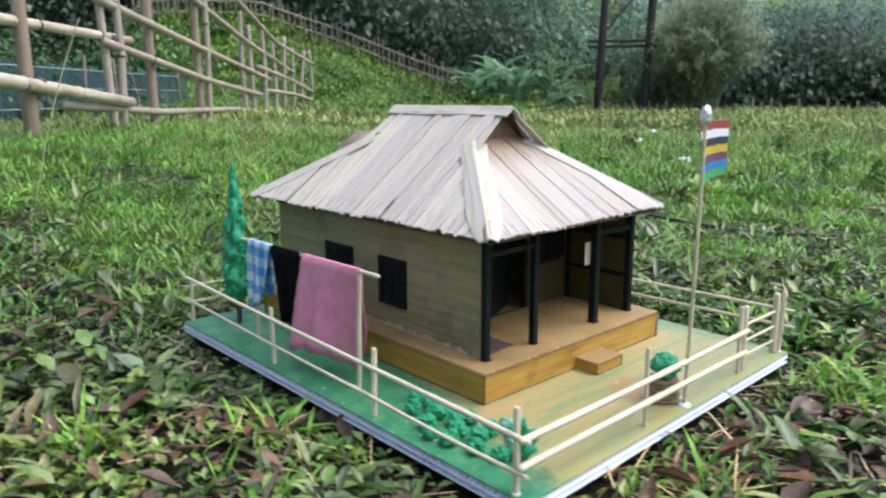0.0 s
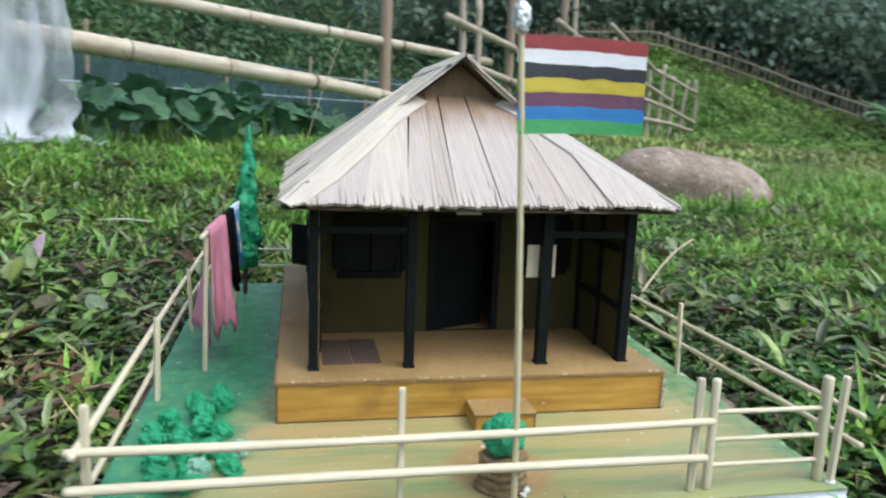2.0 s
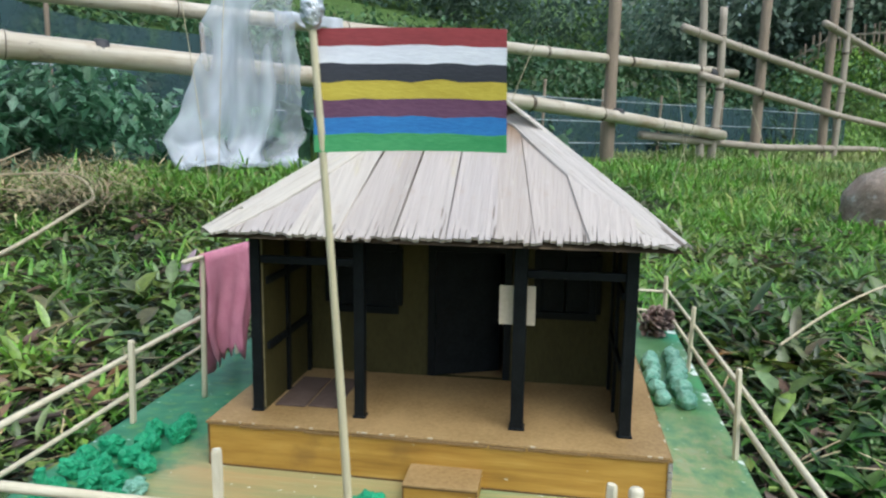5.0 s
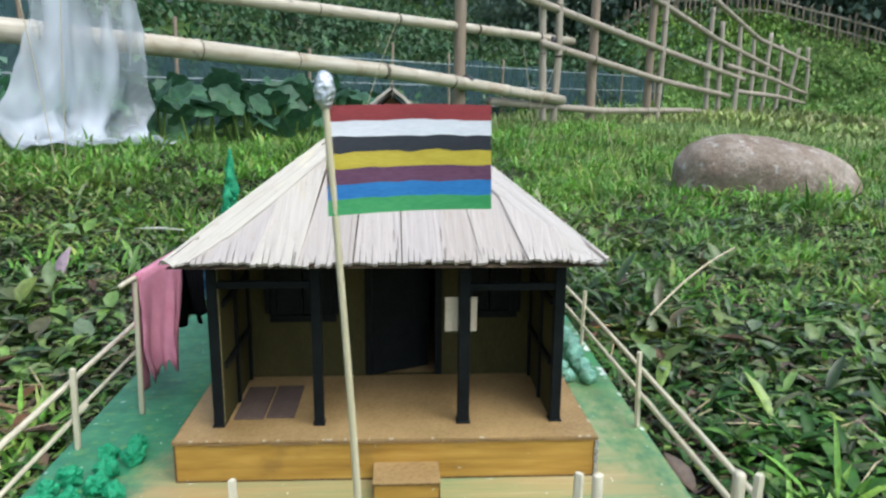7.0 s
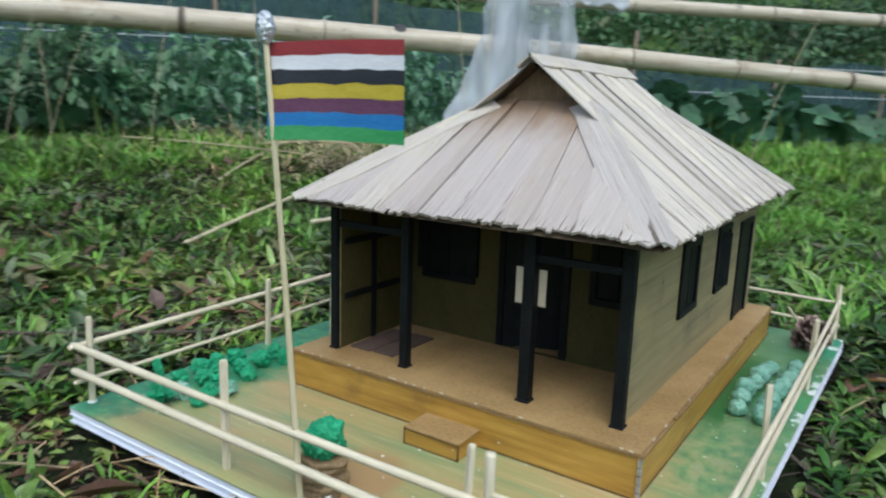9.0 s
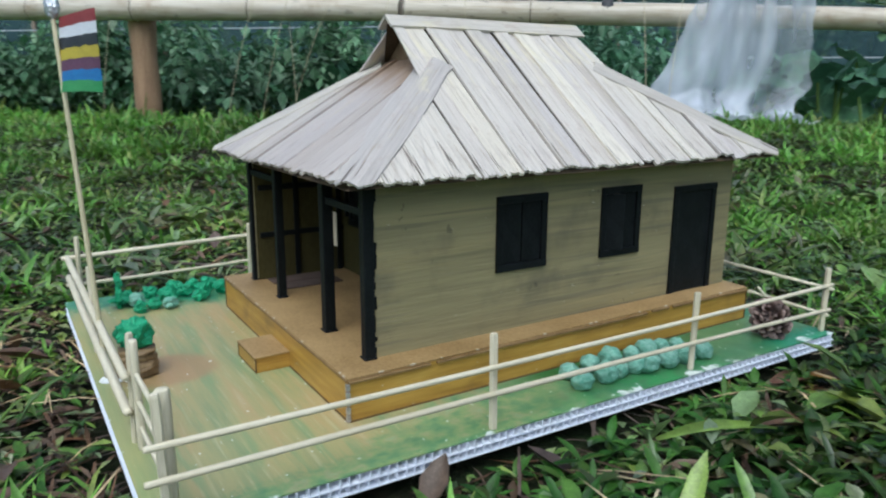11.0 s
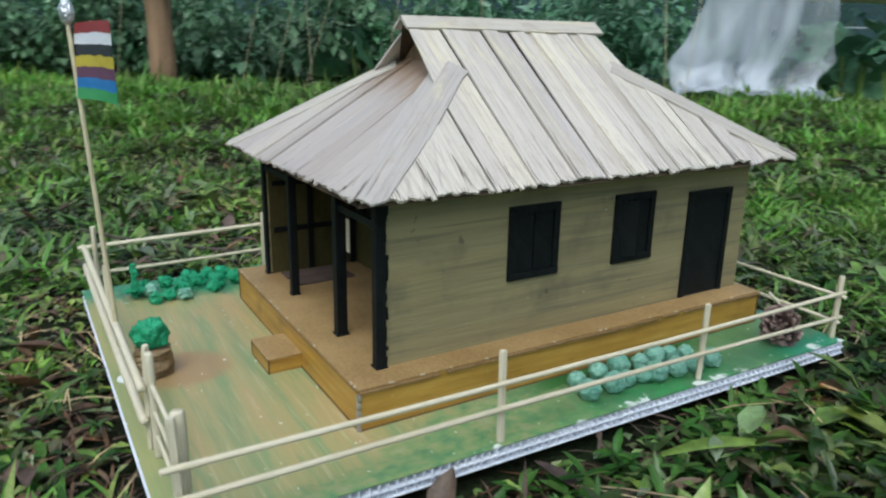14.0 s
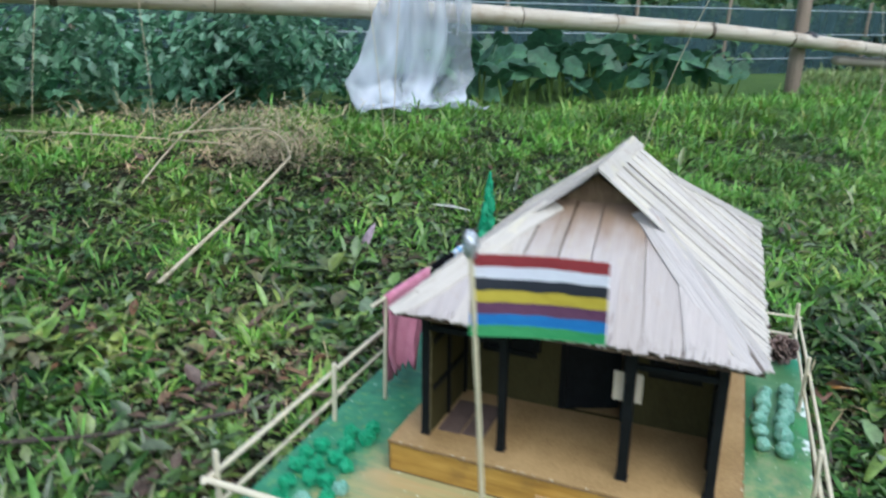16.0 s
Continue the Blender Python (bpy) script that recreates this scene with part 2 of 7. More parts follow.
PAPER = plain("note_paper", (0.46, 0.39, 0.28), (0.60, 0.53, 0.40), 0.7, 400, 30)
WHITE = plain("white_paper", (0.62, 0.63, 0.62), (0.78, 0.79, 0.78), 0.6, 400, 30)
INK = plain("ink", (0.006, 0.006, 0.008), (0.014, 0.014, 0.018), 0.5)
MATCLOTH = plain("door_mat", (0.07, 0.045, 0.035), (0.13, 0.09, 0.07), 0.85, 700, 60)
RUST = plain("corner_clip", (0.25, 0.22, 0.20), (0.62, 0.60, 0.58), 0.35, 300, 130, metal=0.6)

g = Graph("checked_cloth", 0.8)
ax, ay, az = g.axes()
cy, cz = (g.math("GREATER_THAN", g.math("FRACT", g.math("MULTIPLY", s, 44.0)), 0.5) for s in (ay, az))
chk = g.math("MULTIPLY", g.math("ADD", cy, cz), 0.5)
g.color(g.ramp(g.math("ADD", chk, g.math("MULTIPLY", g.noise(300), 0.06)), [(0.05, (0.62, 0.68, 0.74)), (0.5, (0.22, 0.44, 0.70)), (0.95, (0.05, 0.22, 0.55))])).bump(g.noise(1500), 0.5, 0.0005)
CHECK = g.mat

# walls: olive brown paint laid on in level strokes
g = Graph("olive_wall", 0.55)
v = g.coords((0.12, 0.12, 2.4))
n1, n2, n3 = g.noise(40, v, 4), g.noise(190, v, 3), g.noise(14, None, 4)
c = g.ramp(n1, [(0.26, (0.18, 0.155, 0.08)), (0.45, (0.235, 0.203, 0.105)), (0.58, (0.275, 0.237, 0.122)), (0.76, (0.325, 0.275, 0.142))])
c = g.mix(g.step(g.noise(26, g.coords((0.10, 0.10, 3.2)), 4), 0.50, 0.66, 0, 0.6), c, (0.35, 0.285, 0.135))
c = g.mix(g.step(g.noise(95, g.coords((0.07, 0.07, 2.2)), 3), 0.54, 0.68, 0, 0.55), c, (0.135, 0.12, 0.08))
c = g.mix(g.step(n3, 0.5, 0.70, 0, 0.6), c, (0.105, 0.092, 0.062))
c = g.mix(g.step(g.noise(70, None, 3), 0.70, 0.74, 0, 0.5), c, (0.05, 0.04, 0.025))
c = g.mix(g.step(g.noise(230, None, 2), 0.745, 0.76, 0, 0.8), c, (0.55, 0.5, 0.4))
g.color(c).bump(n2, 0.5, 0.0008)
WALL = g.mat
# dull yellow held much darker than the outer wall: verandah shade painted in
SHADED_INNER = plain("inner_wall", (0.043, 0.037, 0.012), (0.078, 0.066, 0.022), 0.7, 420, 30, (1, 1, 0.4), gloss=0.2)

# dry leaf strips of the roof: fibres along the strip, grey to straw; those of the ends are brown towards the gablet
def dry_strip(name, scorched, shade=0.92):
    g = Graph(name, 0.58 if scorched else 0.48)
    g.b.inputs["Specular IOR Level"].default_value = 0.35
    f1, f2 = g.noise(170, g.coords((3.2, 0.10, 1.0)), 3), g.noise(24, g.coords((1.7, 0.40, 1.0)), 6, 0.65)
    if scorched:
        tone = g.ramp(g.own(), [(0.0, (0.42, 0.365, 0.325)), (0.25, (0.51, 0.455, 0.415)), (0.5, (0.46, 0.41, 0.385)), (0.75, (0.55, 0.50, 0.455)), (1.0, (0.53, 0.475, 0.40))])
    else:
        tone = g.ramp(g.own(), [(0.0, (0.49, 0.435, 0.375)), (0.25, (0.61, 0.56, 0.49)), (0.5, (0.66, 0.60, 0.50)), (0.75, (0.55, 0.50, 0.465)), (1.0, (0.72, 0.66, 0.55))])
    straw = (0.53, 0.465, 0.31) if scorched else (0.72, 0.65, 0.43)
    tone = g.mix(g.step(f2, 0.53, 0.66, 0, 0.75), tone, straw)
    tone = g.mix(g.step(f2, 0.33, 0.44, 0.55, 0), tone, (0.45, 0.395, 0.36))
    tone = g.mix(g.step(g.noise(45, g.coords((0.8, 0.5, 1.0)), 5), 0.56, 0.68, 0, 0.5), tone, (0.53, 0.50, 0.47) if scorched else (0.62, 0.58, 0.55))
    tone = g.mix(g.step(g.noise(30, g.coords((1.0, 0.5, 1.0)), 5), 0.59, 0.74, 0, 0.42), tone, (0.33, 0.26, 0.20))
    tone = g.scaled(tone, g.step(f1, 0.34, 0.64, 0.94 * shade, 1.01 * shade) if scorched else g.step(f1, 0.34, 0.64, 0.93 * shade, 1.06 * shade))
    tone = g.mix(g.step(g.noise(36, g.coords((1.2, 0.8, 1.0)), 6, 0.7), 0.52, 0.66, 0, 0.5), tone, (0.38, 0.30, 0.235))
    tone = g.mix(g.step(g.noise(19, g.coords((1.3, 0.55, 1.0)), 5, 0.7), 0.55, 0.68, 0, 0.25 if scorched else 0.6), tone, straw)
    tone = g.mix(g.step(f1, 0.30, 0.40, 0.2 if scorched else 0.6, 0), tone, (0.34, 0.265, 0.175))
    # dark splits that run up from the frayed eave
    up = g.axes()[1]
    cracks = g.noise(120, g.coords((2.0, 0.10, 1.0)), 2)
    split = g.step(up, 0.0, 0.045, 0.05, -0.03) if scorched else g.step(up, 0.0, 0.055, 0.10, -0.015)
    tone = g.mix(g.step(g.math("SUBTRACT", cracks, split), 0.29, 0.33, 0.9, 0), tone, (0.085, 0.062, 0.045))
    rifts = g.noise(34 if scorched else 64, g.coords((2.6, 0.06, 1.0)), 3)
    tone = g.mix(g.step(rifts, 0.30, 0.33, 0.8, 0) if scorched else g.step(rifts, 0.335, 0.365, 0.85, 0), tone, (0.12, 0.088, 0.062))
    if scorched:
        edge = g.math("ADD", up, g.math("MULTIPLY", g.math("SUBTRACT", g.noise(30, g.coords((1, 0.4, 1)), 3), 0.5), 0.09))
        tone = g.mix(g.step(edge, 0.088, 0.148, 0, 0.85), tone, (0.21, 0.125, 0.062))
    g.color(tone).bump(g.math("ADD", f1, cracks), 0.7 if scorched else 0.8, 0.0012)
    return g.mat


STRIP, STRIP_END = dry_strip("dry_strip", False), dry_strip("dry_strip_scorched", True)
HIP = dry_strip("dry_strip_hip", False, 0.80)
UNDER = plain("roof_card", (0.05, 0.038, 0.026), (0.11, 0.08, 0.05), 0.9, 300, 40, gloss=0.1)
GABLE = plain("gable_leaf", (0.12, 0.07, 0.035), (0.25, 0.17, 0.095), 0.7, 240, 40, (3, 1, 0.5))

STRIPES = [
    ("red", (0.20, 0.018, 0.022), (0.30, 0.035, 0.04)),
    ("white", (0.58, 0.59, 0.64), (0.74, 0.75, 0.79)),
    ("black", (0.008, 0.010, 0.017), (0.024, 0.027, 0.038)),
    ("yellow", (0.38, 0.30, 0.015), (0.52, 0.42, 0.045)),
    ("purple", (0.075, 0.022, 0.06), (0.14, 0.052, 0.105)),
    ("blue", (0.012, 0.12, 0.36), (0.03, 0.21, 0.50)),
    ("green", (0.03, 0.24, 0.07), (0.08, 0.34, 0.12)),
]
STRIPES = [plain("flag_" + n, a, b, 0.6, 600, 70, (0.4, 1, 2), 0.3) for n, a, b in STRIPES]

# outdoors
g = Graph("soil", 0.9)
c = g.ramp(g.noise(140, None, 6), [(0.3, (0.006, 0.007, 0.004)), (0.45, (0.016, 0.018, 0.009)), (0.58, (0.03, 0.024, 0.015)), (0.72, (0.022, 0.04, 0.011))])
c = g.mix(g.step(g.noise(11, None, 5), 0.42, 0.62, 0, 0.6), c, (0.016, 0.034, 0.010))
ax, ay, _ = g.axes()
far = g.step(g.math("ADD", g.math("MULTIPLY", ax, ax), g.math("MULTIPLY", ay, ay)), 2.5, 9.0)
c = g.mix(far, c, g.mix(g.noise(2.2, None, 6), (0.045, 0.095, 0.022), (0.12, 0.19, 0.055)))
g.color(c).bump(g.noise(160, None, 5), 1.0, 0.012)
g.b.inputs["Specular IOR Level"].default_value = 0.12
SOIL = g.mat
HERB = leafy("herb_leaf", [(0.027, 0.058, 0.014), (0.055, 0.11, 0.022), (0.095, 0.185, 0.03), (0.14, 0.25, 0.042), (0.14, 0.175, 0.10), (0.21, 0.30, 0.055), (0.042, 0.082, 0.02), (0.13, 0.11, 0.055), (0.15, 0.27, 0.06), (0.13, 0.17, 0.11)], 0.3, 0.16, 120.0, 0.6)
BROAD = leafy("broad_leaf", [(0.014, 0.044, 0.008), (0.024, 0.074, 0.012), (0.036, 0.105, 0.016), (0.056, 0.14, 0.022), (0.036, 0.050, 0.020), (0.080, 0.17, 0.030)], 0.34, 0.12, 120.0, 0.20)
GRASS = leafy("grass_blade", [(0.065, 0.175, 0.024), (0.12, 0.295, 0.04), (0.165, 0.375, 0.055), (0.105, 0.265, 0.036), (0.215, 0.385, 0.075), (0.145, 0.335, 0.048), (0.27, 0.34, 0.09), (0.08, 0.20, 0.028)], 0.40, 0.32, 150.0, 0.42)
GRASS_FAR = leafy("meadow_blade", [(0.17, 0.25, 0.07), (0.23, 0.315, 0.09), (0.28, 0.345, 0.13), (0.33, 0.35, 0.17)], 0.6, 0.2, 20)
DEAD = leafy("dead_leaf", [(0.035, 0.021, 0.013), (0.085, 0.052, 0.028), (0.075, 0.056, 0.05), (0.16, 0.11, 0.065), (0.03, 0.021, 0.015), (0.11, 0.058, 0.026), (0.12, 0.096, 0.075)], 0.45, 0.1)
STRAW = leafy("dry_stalk", [(0.36, 0.29, 0.16), (0.46, 0.40, 0.25), (0.28, 0.22, 0.12)], 0.6, 0.0)
SHRUB = leafy("shrub_leaf", [(0.04, 0.13, 0.06), (0.10, 0.245, 0.125), (0.185, 0.35, 0.21), (0.05, 0.15, 0.07), (0.25, 0.40, 0.28), (0.07, 0.185, 0.09)], 0.45, 0.25, 40)
SLOPE = leafy("slope_leaf", [(0.09, 0.18, 0.04), (0.14, 0.26, 0.055), (0.20, 0.32, 0.07), (0.09, 0.19, 0.06)], 0.6, 0.25, 10)
# forest leaves paled towards blue-green: distance haze is put into the colour
HAZED_WOOD_LEAF = leafy("forest_leaf", [(0.09, 0.155, 0.125), (0.14, 0.225, 0.17), (0.195, 0.29, 0.22), (0.25, 0.335, 0.275)], 0.7, 0.4, 6)
# pale foliage lightened further, so its colour also holds the far mist
HAZED_FEATHER = leafy("feathery_leaf", [(0.30, 0.40, 0.26), (0.35, 0.44, 0.29), (0.39, 0.48, 0.33)], 0.7, 0.5, 6)
BANK = leafy("bank_leaf", [(0.03, 0.085, 0.04), (0.06, 0.14, 0.06), (0.10, 0.20, 0.085), (0.085, 0.10, 0.05)], 0.55, 0.25, 12)
BANANA = leafy("banana_leaf", [(0.12, 0.24, 0.12), (0.17, 0.30, 0.16), (0.22, 0.34, 0.20)], 0.45, 0.35, 8)
PUMPKIN = leafy("pumpkin_leaf", [(0.022, 0.075, 0.035), (0.04, 0.12, 0.055), (0.075, 0.18, 0.095), (0.04, 0.13, 0.04)], 0.42, 0.2, 30)
TRUNK = plain("bark", (0.035, 0.026, 0.02), (0.09, 0.07, 0.055), 0.9, 40, 6, (1, 1, 0.3), 0.8, depth=0.01)
WARM_POST = plain("brown_post", (0.22, 0.13, 0.07), (0.42, 0.265, 0.155), 0.75, 220, 14, (3, 3, 0.3), 0.6, depth=0.004)
STAKE = plain("weathered_post", (0.19, 0.14, 0.098), (0.35, 0.27, 0.20), 0.75, 220, 14, (3, 3, 0.3), 0.6, depth=0.004)
PALE_POST = plain("pale_post", (0.34, 0.30, 0.25), (0.52, 0.47, 0.41), 0.75, 220, 14, (3, 3, 0.3), 0.6, depth=0.004)
STEEL = plain("rusty_steel", (0.022, 0.02, 0.022), (0.06, 0.045, 0.04), 0.7, 60, 5)
g = Graph("boulder", 0.8)
big, fine = g.noise(7, None, 6, 0.65), g.noise(70, None, 5, 0.7)
c = g.ramp(big, [(0.30, (0.13, 0.095, 0.07)), (0.45, (0.235, 0.18, 0.135)), (0.58, (0.31, 0.25, 0.20)), (0.74, (0.42, 0.37, 0.315))])
c = g.mix(g.step(g.noise(16, g.coords((1, 1, 1.6)), 5), 0.52, 0.66, 0, 0.6), c, (0.20, 0.125, 0.095))
c = g.mix(g.step(g.noise(24, None, 5), 0.58, 0.66, 0, 0.7), c, (0.50, 0.47, 0.43))
c = g.scaled(c, g.step(fine, 0.3, 0.7, 0.8, 1.2))
g.color(c).bump(g.math("ADD", fine, big), 0.9, 0.008)
ROCK = g.mat
TWINE = plain("twine", (0.02, 0.02, 0.022), (0.05, 0.05, 0.055), 0.6)
CORD = plain("grey_cord", (0.30, 0.34, 0.36), (0.44, 0.48, 0.50), 0.7)
NODE = plain("bamboo_node", (0.02, 0.014, 0.01), (0.10, 0.07, 0.04), 0.6, 200, 40)
OLD_BAMBOO = plain("old_bamboo", (0.26, 0.215, 0.165), (0.45, 0.385, 0.31), 0.55, 60, 7, (6, 6, 0.6), 0.4, depth=0.002)
g = Graph("bamboo", 0.38)
v = g.coords((9, 9, 0.7))
c = g.ramp(g.noise(7, v, 5), [(0.3, (0.37, 0.31, 0.22)), (0.5, (0.50, 0.44, 0.345)), (0.72, (0.60, 0.55, 0.47))])
c = g.mix(g.step(g.noise(5, None, 5), 0.52, 0.70, 0, 0.7), c, (0.27, 0.185, 0.10))
c = g.mix(g.step(g.noise(26, g.coords((1, 1, 0.5)), 5), 0.60, 0.70, 0, 0.6), c, (0.13, 0.10, 0.075))
g.color(c).bump(g.noise(30, v, 4), 0.3, 0.002)
BAMBOO = g.mat


def veil(name, col, solid, rough=0.5, spread=0.23, relief=0.7):
    """A thin sheet that lets part of the light through."""
    g = Graph(name, rough)
    c = g.mix(g.noise(6, None, 3), tuple(0.82 * k for k in col), col)
    g.color(c).bump(g.noise(34, None, 5), relief, 0.02)
    tr, tp = g.t.nodes.new("ShaderNodeBsdfTranslucent"), g.t.nodes.new("ShaderNodeBsdfTransparent")
    g.put(tr.inputs["Color"], c)
    m1, m2 = g.t.nodes.new("ShaderNodeMixShader"), g.t.nodes.new("ShaderNodeMixShader")
    m1.inputs[0].default_value = 0.4
    g.t.links.new(g.b.outputs[0], m1.inputs[1])
    g.t.links.new(tr.outputs[0], m1.inputs[2])
    g.put(m2.inputs[0], g.step(g.noise(6, g.coords((1, 1, 0.35)), 2), 0.34, 0.66, solid - spread, min(1.0, solid + spread)))
    g.t.links.new(tp.outputs[0], m2.inputs[1])
    g.t.links.new(m1.outputs[0], m2.inputs[2])
    g.t.links.new(m2.outputs[0], g.t.nodes["Material Output"].inputs["Surface"])
    return g.mat


SHEET = veil("plastic_sheet", (0.82, 0.86, 0.93), 0.46, 0.22, 0.28, 0.22)
NET = veil("shade_net", (0.075, 0.15, 0.165), 0.58, 0.7)


# ---- building helpers ----
WORLD = {}


def settle(ob, m=None, parent=None):
    """Give ob its place in the world, under a parent if there is one."""
    m = m or Matrix.Identity(4)
    WORLD[ob.name] = m
    if parent:
        ob.parent = parent
        ob.matrix_parent_inverse = WORLD[parent.name].inverted()
    ob.matrix_basis = m
    return ob


def thing(name, at, label, category, group="", kind=""):
    ob = settle(new(name), Matrix.Translation(at))
    ob.empty_display_size = 0.02
    return tagged(ob, label, category, group, kind)


def solid(name, verts, faces, material, parent=None, m=None, smooth=False, label=""):
    me = bpy.data.meshes.new(name)
    me.from_pydata([tuple(v) for v in verts], [], [tuple(f) for f in faces])
    if smooth:
        me.polygons.foreach_set("use_smooth", [True] * len(me.polygons))
    me.materials.append(material)
    ob = settle(new(name, me), m, parent)
    return tagged(ob, label) if label else ob


def part(name, bm, material, parent=None, label="", m=None, smooth=False):
    bmesh.ops.recalc_face_normals(bm, faces=bm.faces)
    me = bpy.data.meshes.new(name)
    bm.to_mesh(me)
    bm.free()
    if smooth:
        me.polygons.foreach_set("use_smooth", [True] * len(me.polygons))
    me.materials.append(material)
    ob = settle(new(name, me), m, parent)
    return tagged(ob, label) if label else ob


def add_box(bm, lo, hi, bevel=0.0):
    c, s = [(a + b) / 2 for a, b in zip(lo, hi)], [b - a for a, b in zip(lo, hi)]
    made = bmesh.ops.create_cube(bm, size=1.0, matrix=Matrix.Translation(c) @ Matrix.Diagonal((*s, 1)))["verts"]
    if bevel:
        bmesh.ops.bevel(bm, geom=list({e for v in made for e in v.link_edges}), offset=bevel, segments=2, affect="EDGES", profile=0.6)
    return bm


def box(name, lo, hi, material, parent=None, bevel=0.0006, label=""):
    """A box with softened edges, its origin in its middle."""
    c = Vector([(a + b) / 2 for a, b in zip(lo, hi)])
    bm = add_box(bmesh.new(), Vector(lo) - c, Vector(hi) - c, bevel)
    return part(name, bm, material, parent, label, Matrix.Translation(c))


def along(p, q):
    """The pose whose z runs from p towards q."""
    d = Vector(q) - Vector(p)
    return Matrix.Translation(p) @ d.to_track_quat("Z", "Y").to_matrix().to_4x4(), d.length


def add_tube(bm, rings, sides, close=True):
    """A tube through rings of (centre, radius, squash, turn)."""
    rows = []
    for c, r, squash, turn in rings:
        rows.append([bm.verts.new(Vector(c) + Vector((r * math.cos(turn + 2 * math.pi * i / sides), r * squash * math.sin(turn + 2 * math.pi * i / sides), 0))) for i in range(sides)])
    for a, b in zip(rows, rows[1:]):
        for i in range(sides):
            bm.faces.new((a[i], a[(i + 1) % sides], b[(i + 1) % sides], b[i]))
    if close:
        bm.faces.new(rows[0][::-1])
        bm.faces.new(rows[-1])
    return bm


def rod(name, p, q, r, material, parent=None, sides=7, squash=1.0, bend=0.0, taper=1.0, rng=random, label="", smooth=True):
    """A slightly uneven stick from p to q."""
    m, length = along(p, q)
    side, k = rng.uniform(0, 6.28), 5
    rings = [((0, 0, 0), r * 0.82, squash, 0), ((0, 0, min(r, length * 0.02)), r, squash, 0)]
    for i in range(1, k):
        f = i / k
        b = bend * math.sin(math.pi * f)
        rings.append(((b * math.cos(side), b * math.sin(side), f * length), r * (1 + (taper - 1) * f) * rng.uniform(0.93, 1.07), squash, 0))
    rings += [((0, 0, length - min(r, length * 0.02)), r * taper, squash, 0), ((0, 0, length), r * taper * 0.82, squash, 0)]
    return part(name, add_tube(bmesh.new(), rings, sides), material, parent, label, m, smooth and sides > 5)


def big_mesh(name, verts, loops, totals, material, smooth=False, label="", category="", kind="stuff"):
    """A large mesh straight from arrays."""
    me = bpy.data.meshes.new(name)
    me.vertices.add(len(verts))
    me.vertices.foreach_set("co", np.asarray(verts, np.float32).ravel())
    me.loops.add(len(loops))
    me.loops.foreach_set("vertex_index", np.asarray(loops, np.int32))
    totals = np.asarray(totals, np.int32)
    me.polygons.add(len(totals))
    me.polygons.foreach_set("loop_start", np.r_[0, np.cumsum(totals)[:-1]].astype(np.int32))
    me.polygons.foreach_set("loop_total", totals)
    me.polygons.foreach_set("use_smooth", np.full(len(totals), smooth))
    me.update(calc_edges=True)
    me.validate()
    me.materials.append(material)
    return tagged(settle(new(name, me)), label, category, "", kind)


def blade_arrays(base, yaw, lean, length, width, droop, widest=0.45, fold=0.25, tip=0.04):
    """Leaves with a folded middle rib: base points, heading, lean from upright, size, droop at the end. Nine corners, six faces each."""
    n = len(base)
    out = np.stack([np.cos(yaw), np.sin(yaw), 0 * yaw], 1)
    side = np.stack([-np.sin(yaw), np.cos(yaw), 0 * yaw], 1)
    up = np.array([0, 0, 1.0])
    rows, pos, ang, last = [], base.copy(), lean.copy(), 0.0
    for f, w in ((0.0, 0.28), (widest * 0.55, 0.8), (widest, 1.0), (0.78, 0.62), (1.0, tip)):
        ang = lean + droop * f
        pos = pos + (length * (f - last))[:, None] * (out * np.sin(ang)[:, None] + up * np.cos(ang)[:, None])
        last = f
        nrm = -out * np.cos(ang)[:, None] + up * np.sin(ang)[:, None]
        hw = (width * w / 2)[:, None]
        rows.append((pos + side * hw + nrm * hw * fold * 2, pos, pos - side * hw + nrm * hw * fold * 2))
    verts = np.stack([v for row in rows for v in row], 1)
    quads = []
    for r in range(4):
        a = 3 * r
        quads += [(a, a + 1, a + 4, a + 3), (a + 1, a + 2, a + 5, a + 4)]
    quads = np.array(quads)
    loops = (quads[None] + (15 * np.arange(n))[:, None, None]).ravel()
    return verts.reshape(-1, 3), loops, np.full(8 * n, 4)


def keeled(base, yaw, lean, length, width, droop, widest=0.42, fold=0.25):
    """Leaves or broad blades of eight corners: pointed at both ends, folded along the middle, bending over."""
    n = len(base)
    out = np.stack([np.cos(yaw), np.sin(yaw), 0 * yaw], 1)
    side = np.stack([-np.sin(yaw), np.cos(yaw), 0 * yaw], 1)
    up = np.array([0, 0, 1.0])
    cols, pos, last = [base], base, 0.0
    for f, w in ((widest, 1.0), (0.5 + widest / 2, 0.78), (1.0, 0.0)):
        ang = lean + droop * (f + last) / 2
        pos = pos + (length * (f - last))[:, None] * (out * np.sin(ang)[:, None] + up * np.cos(ang)[:, None])
        last = f
        if w:
            nrm = -out * np.cos(ang)[:, None] + up * np.sin(ang)[:, None]
            hw = (width * w / 2)[:, None]
            cols += [pos + side * hw + nrm * hw * fold * 2, pos, pos - side * hw + nrm * hw * fold * 2]
        else:
            cols.append(pos)
    idx = np.array([0, 2, 1, 0, 3, 2, 1, 2, 5, 4, 2, 3, 6, 5, 4, 5, 7, 5, 6, 7])
    loops = (idx[None] + (8 * np.arange(n))[:, None]).ravel()
    return np.stack(cols, 1).reshape(-1, 3), loops, np.tile([3, 3, 4, 4, 3, 3], n)


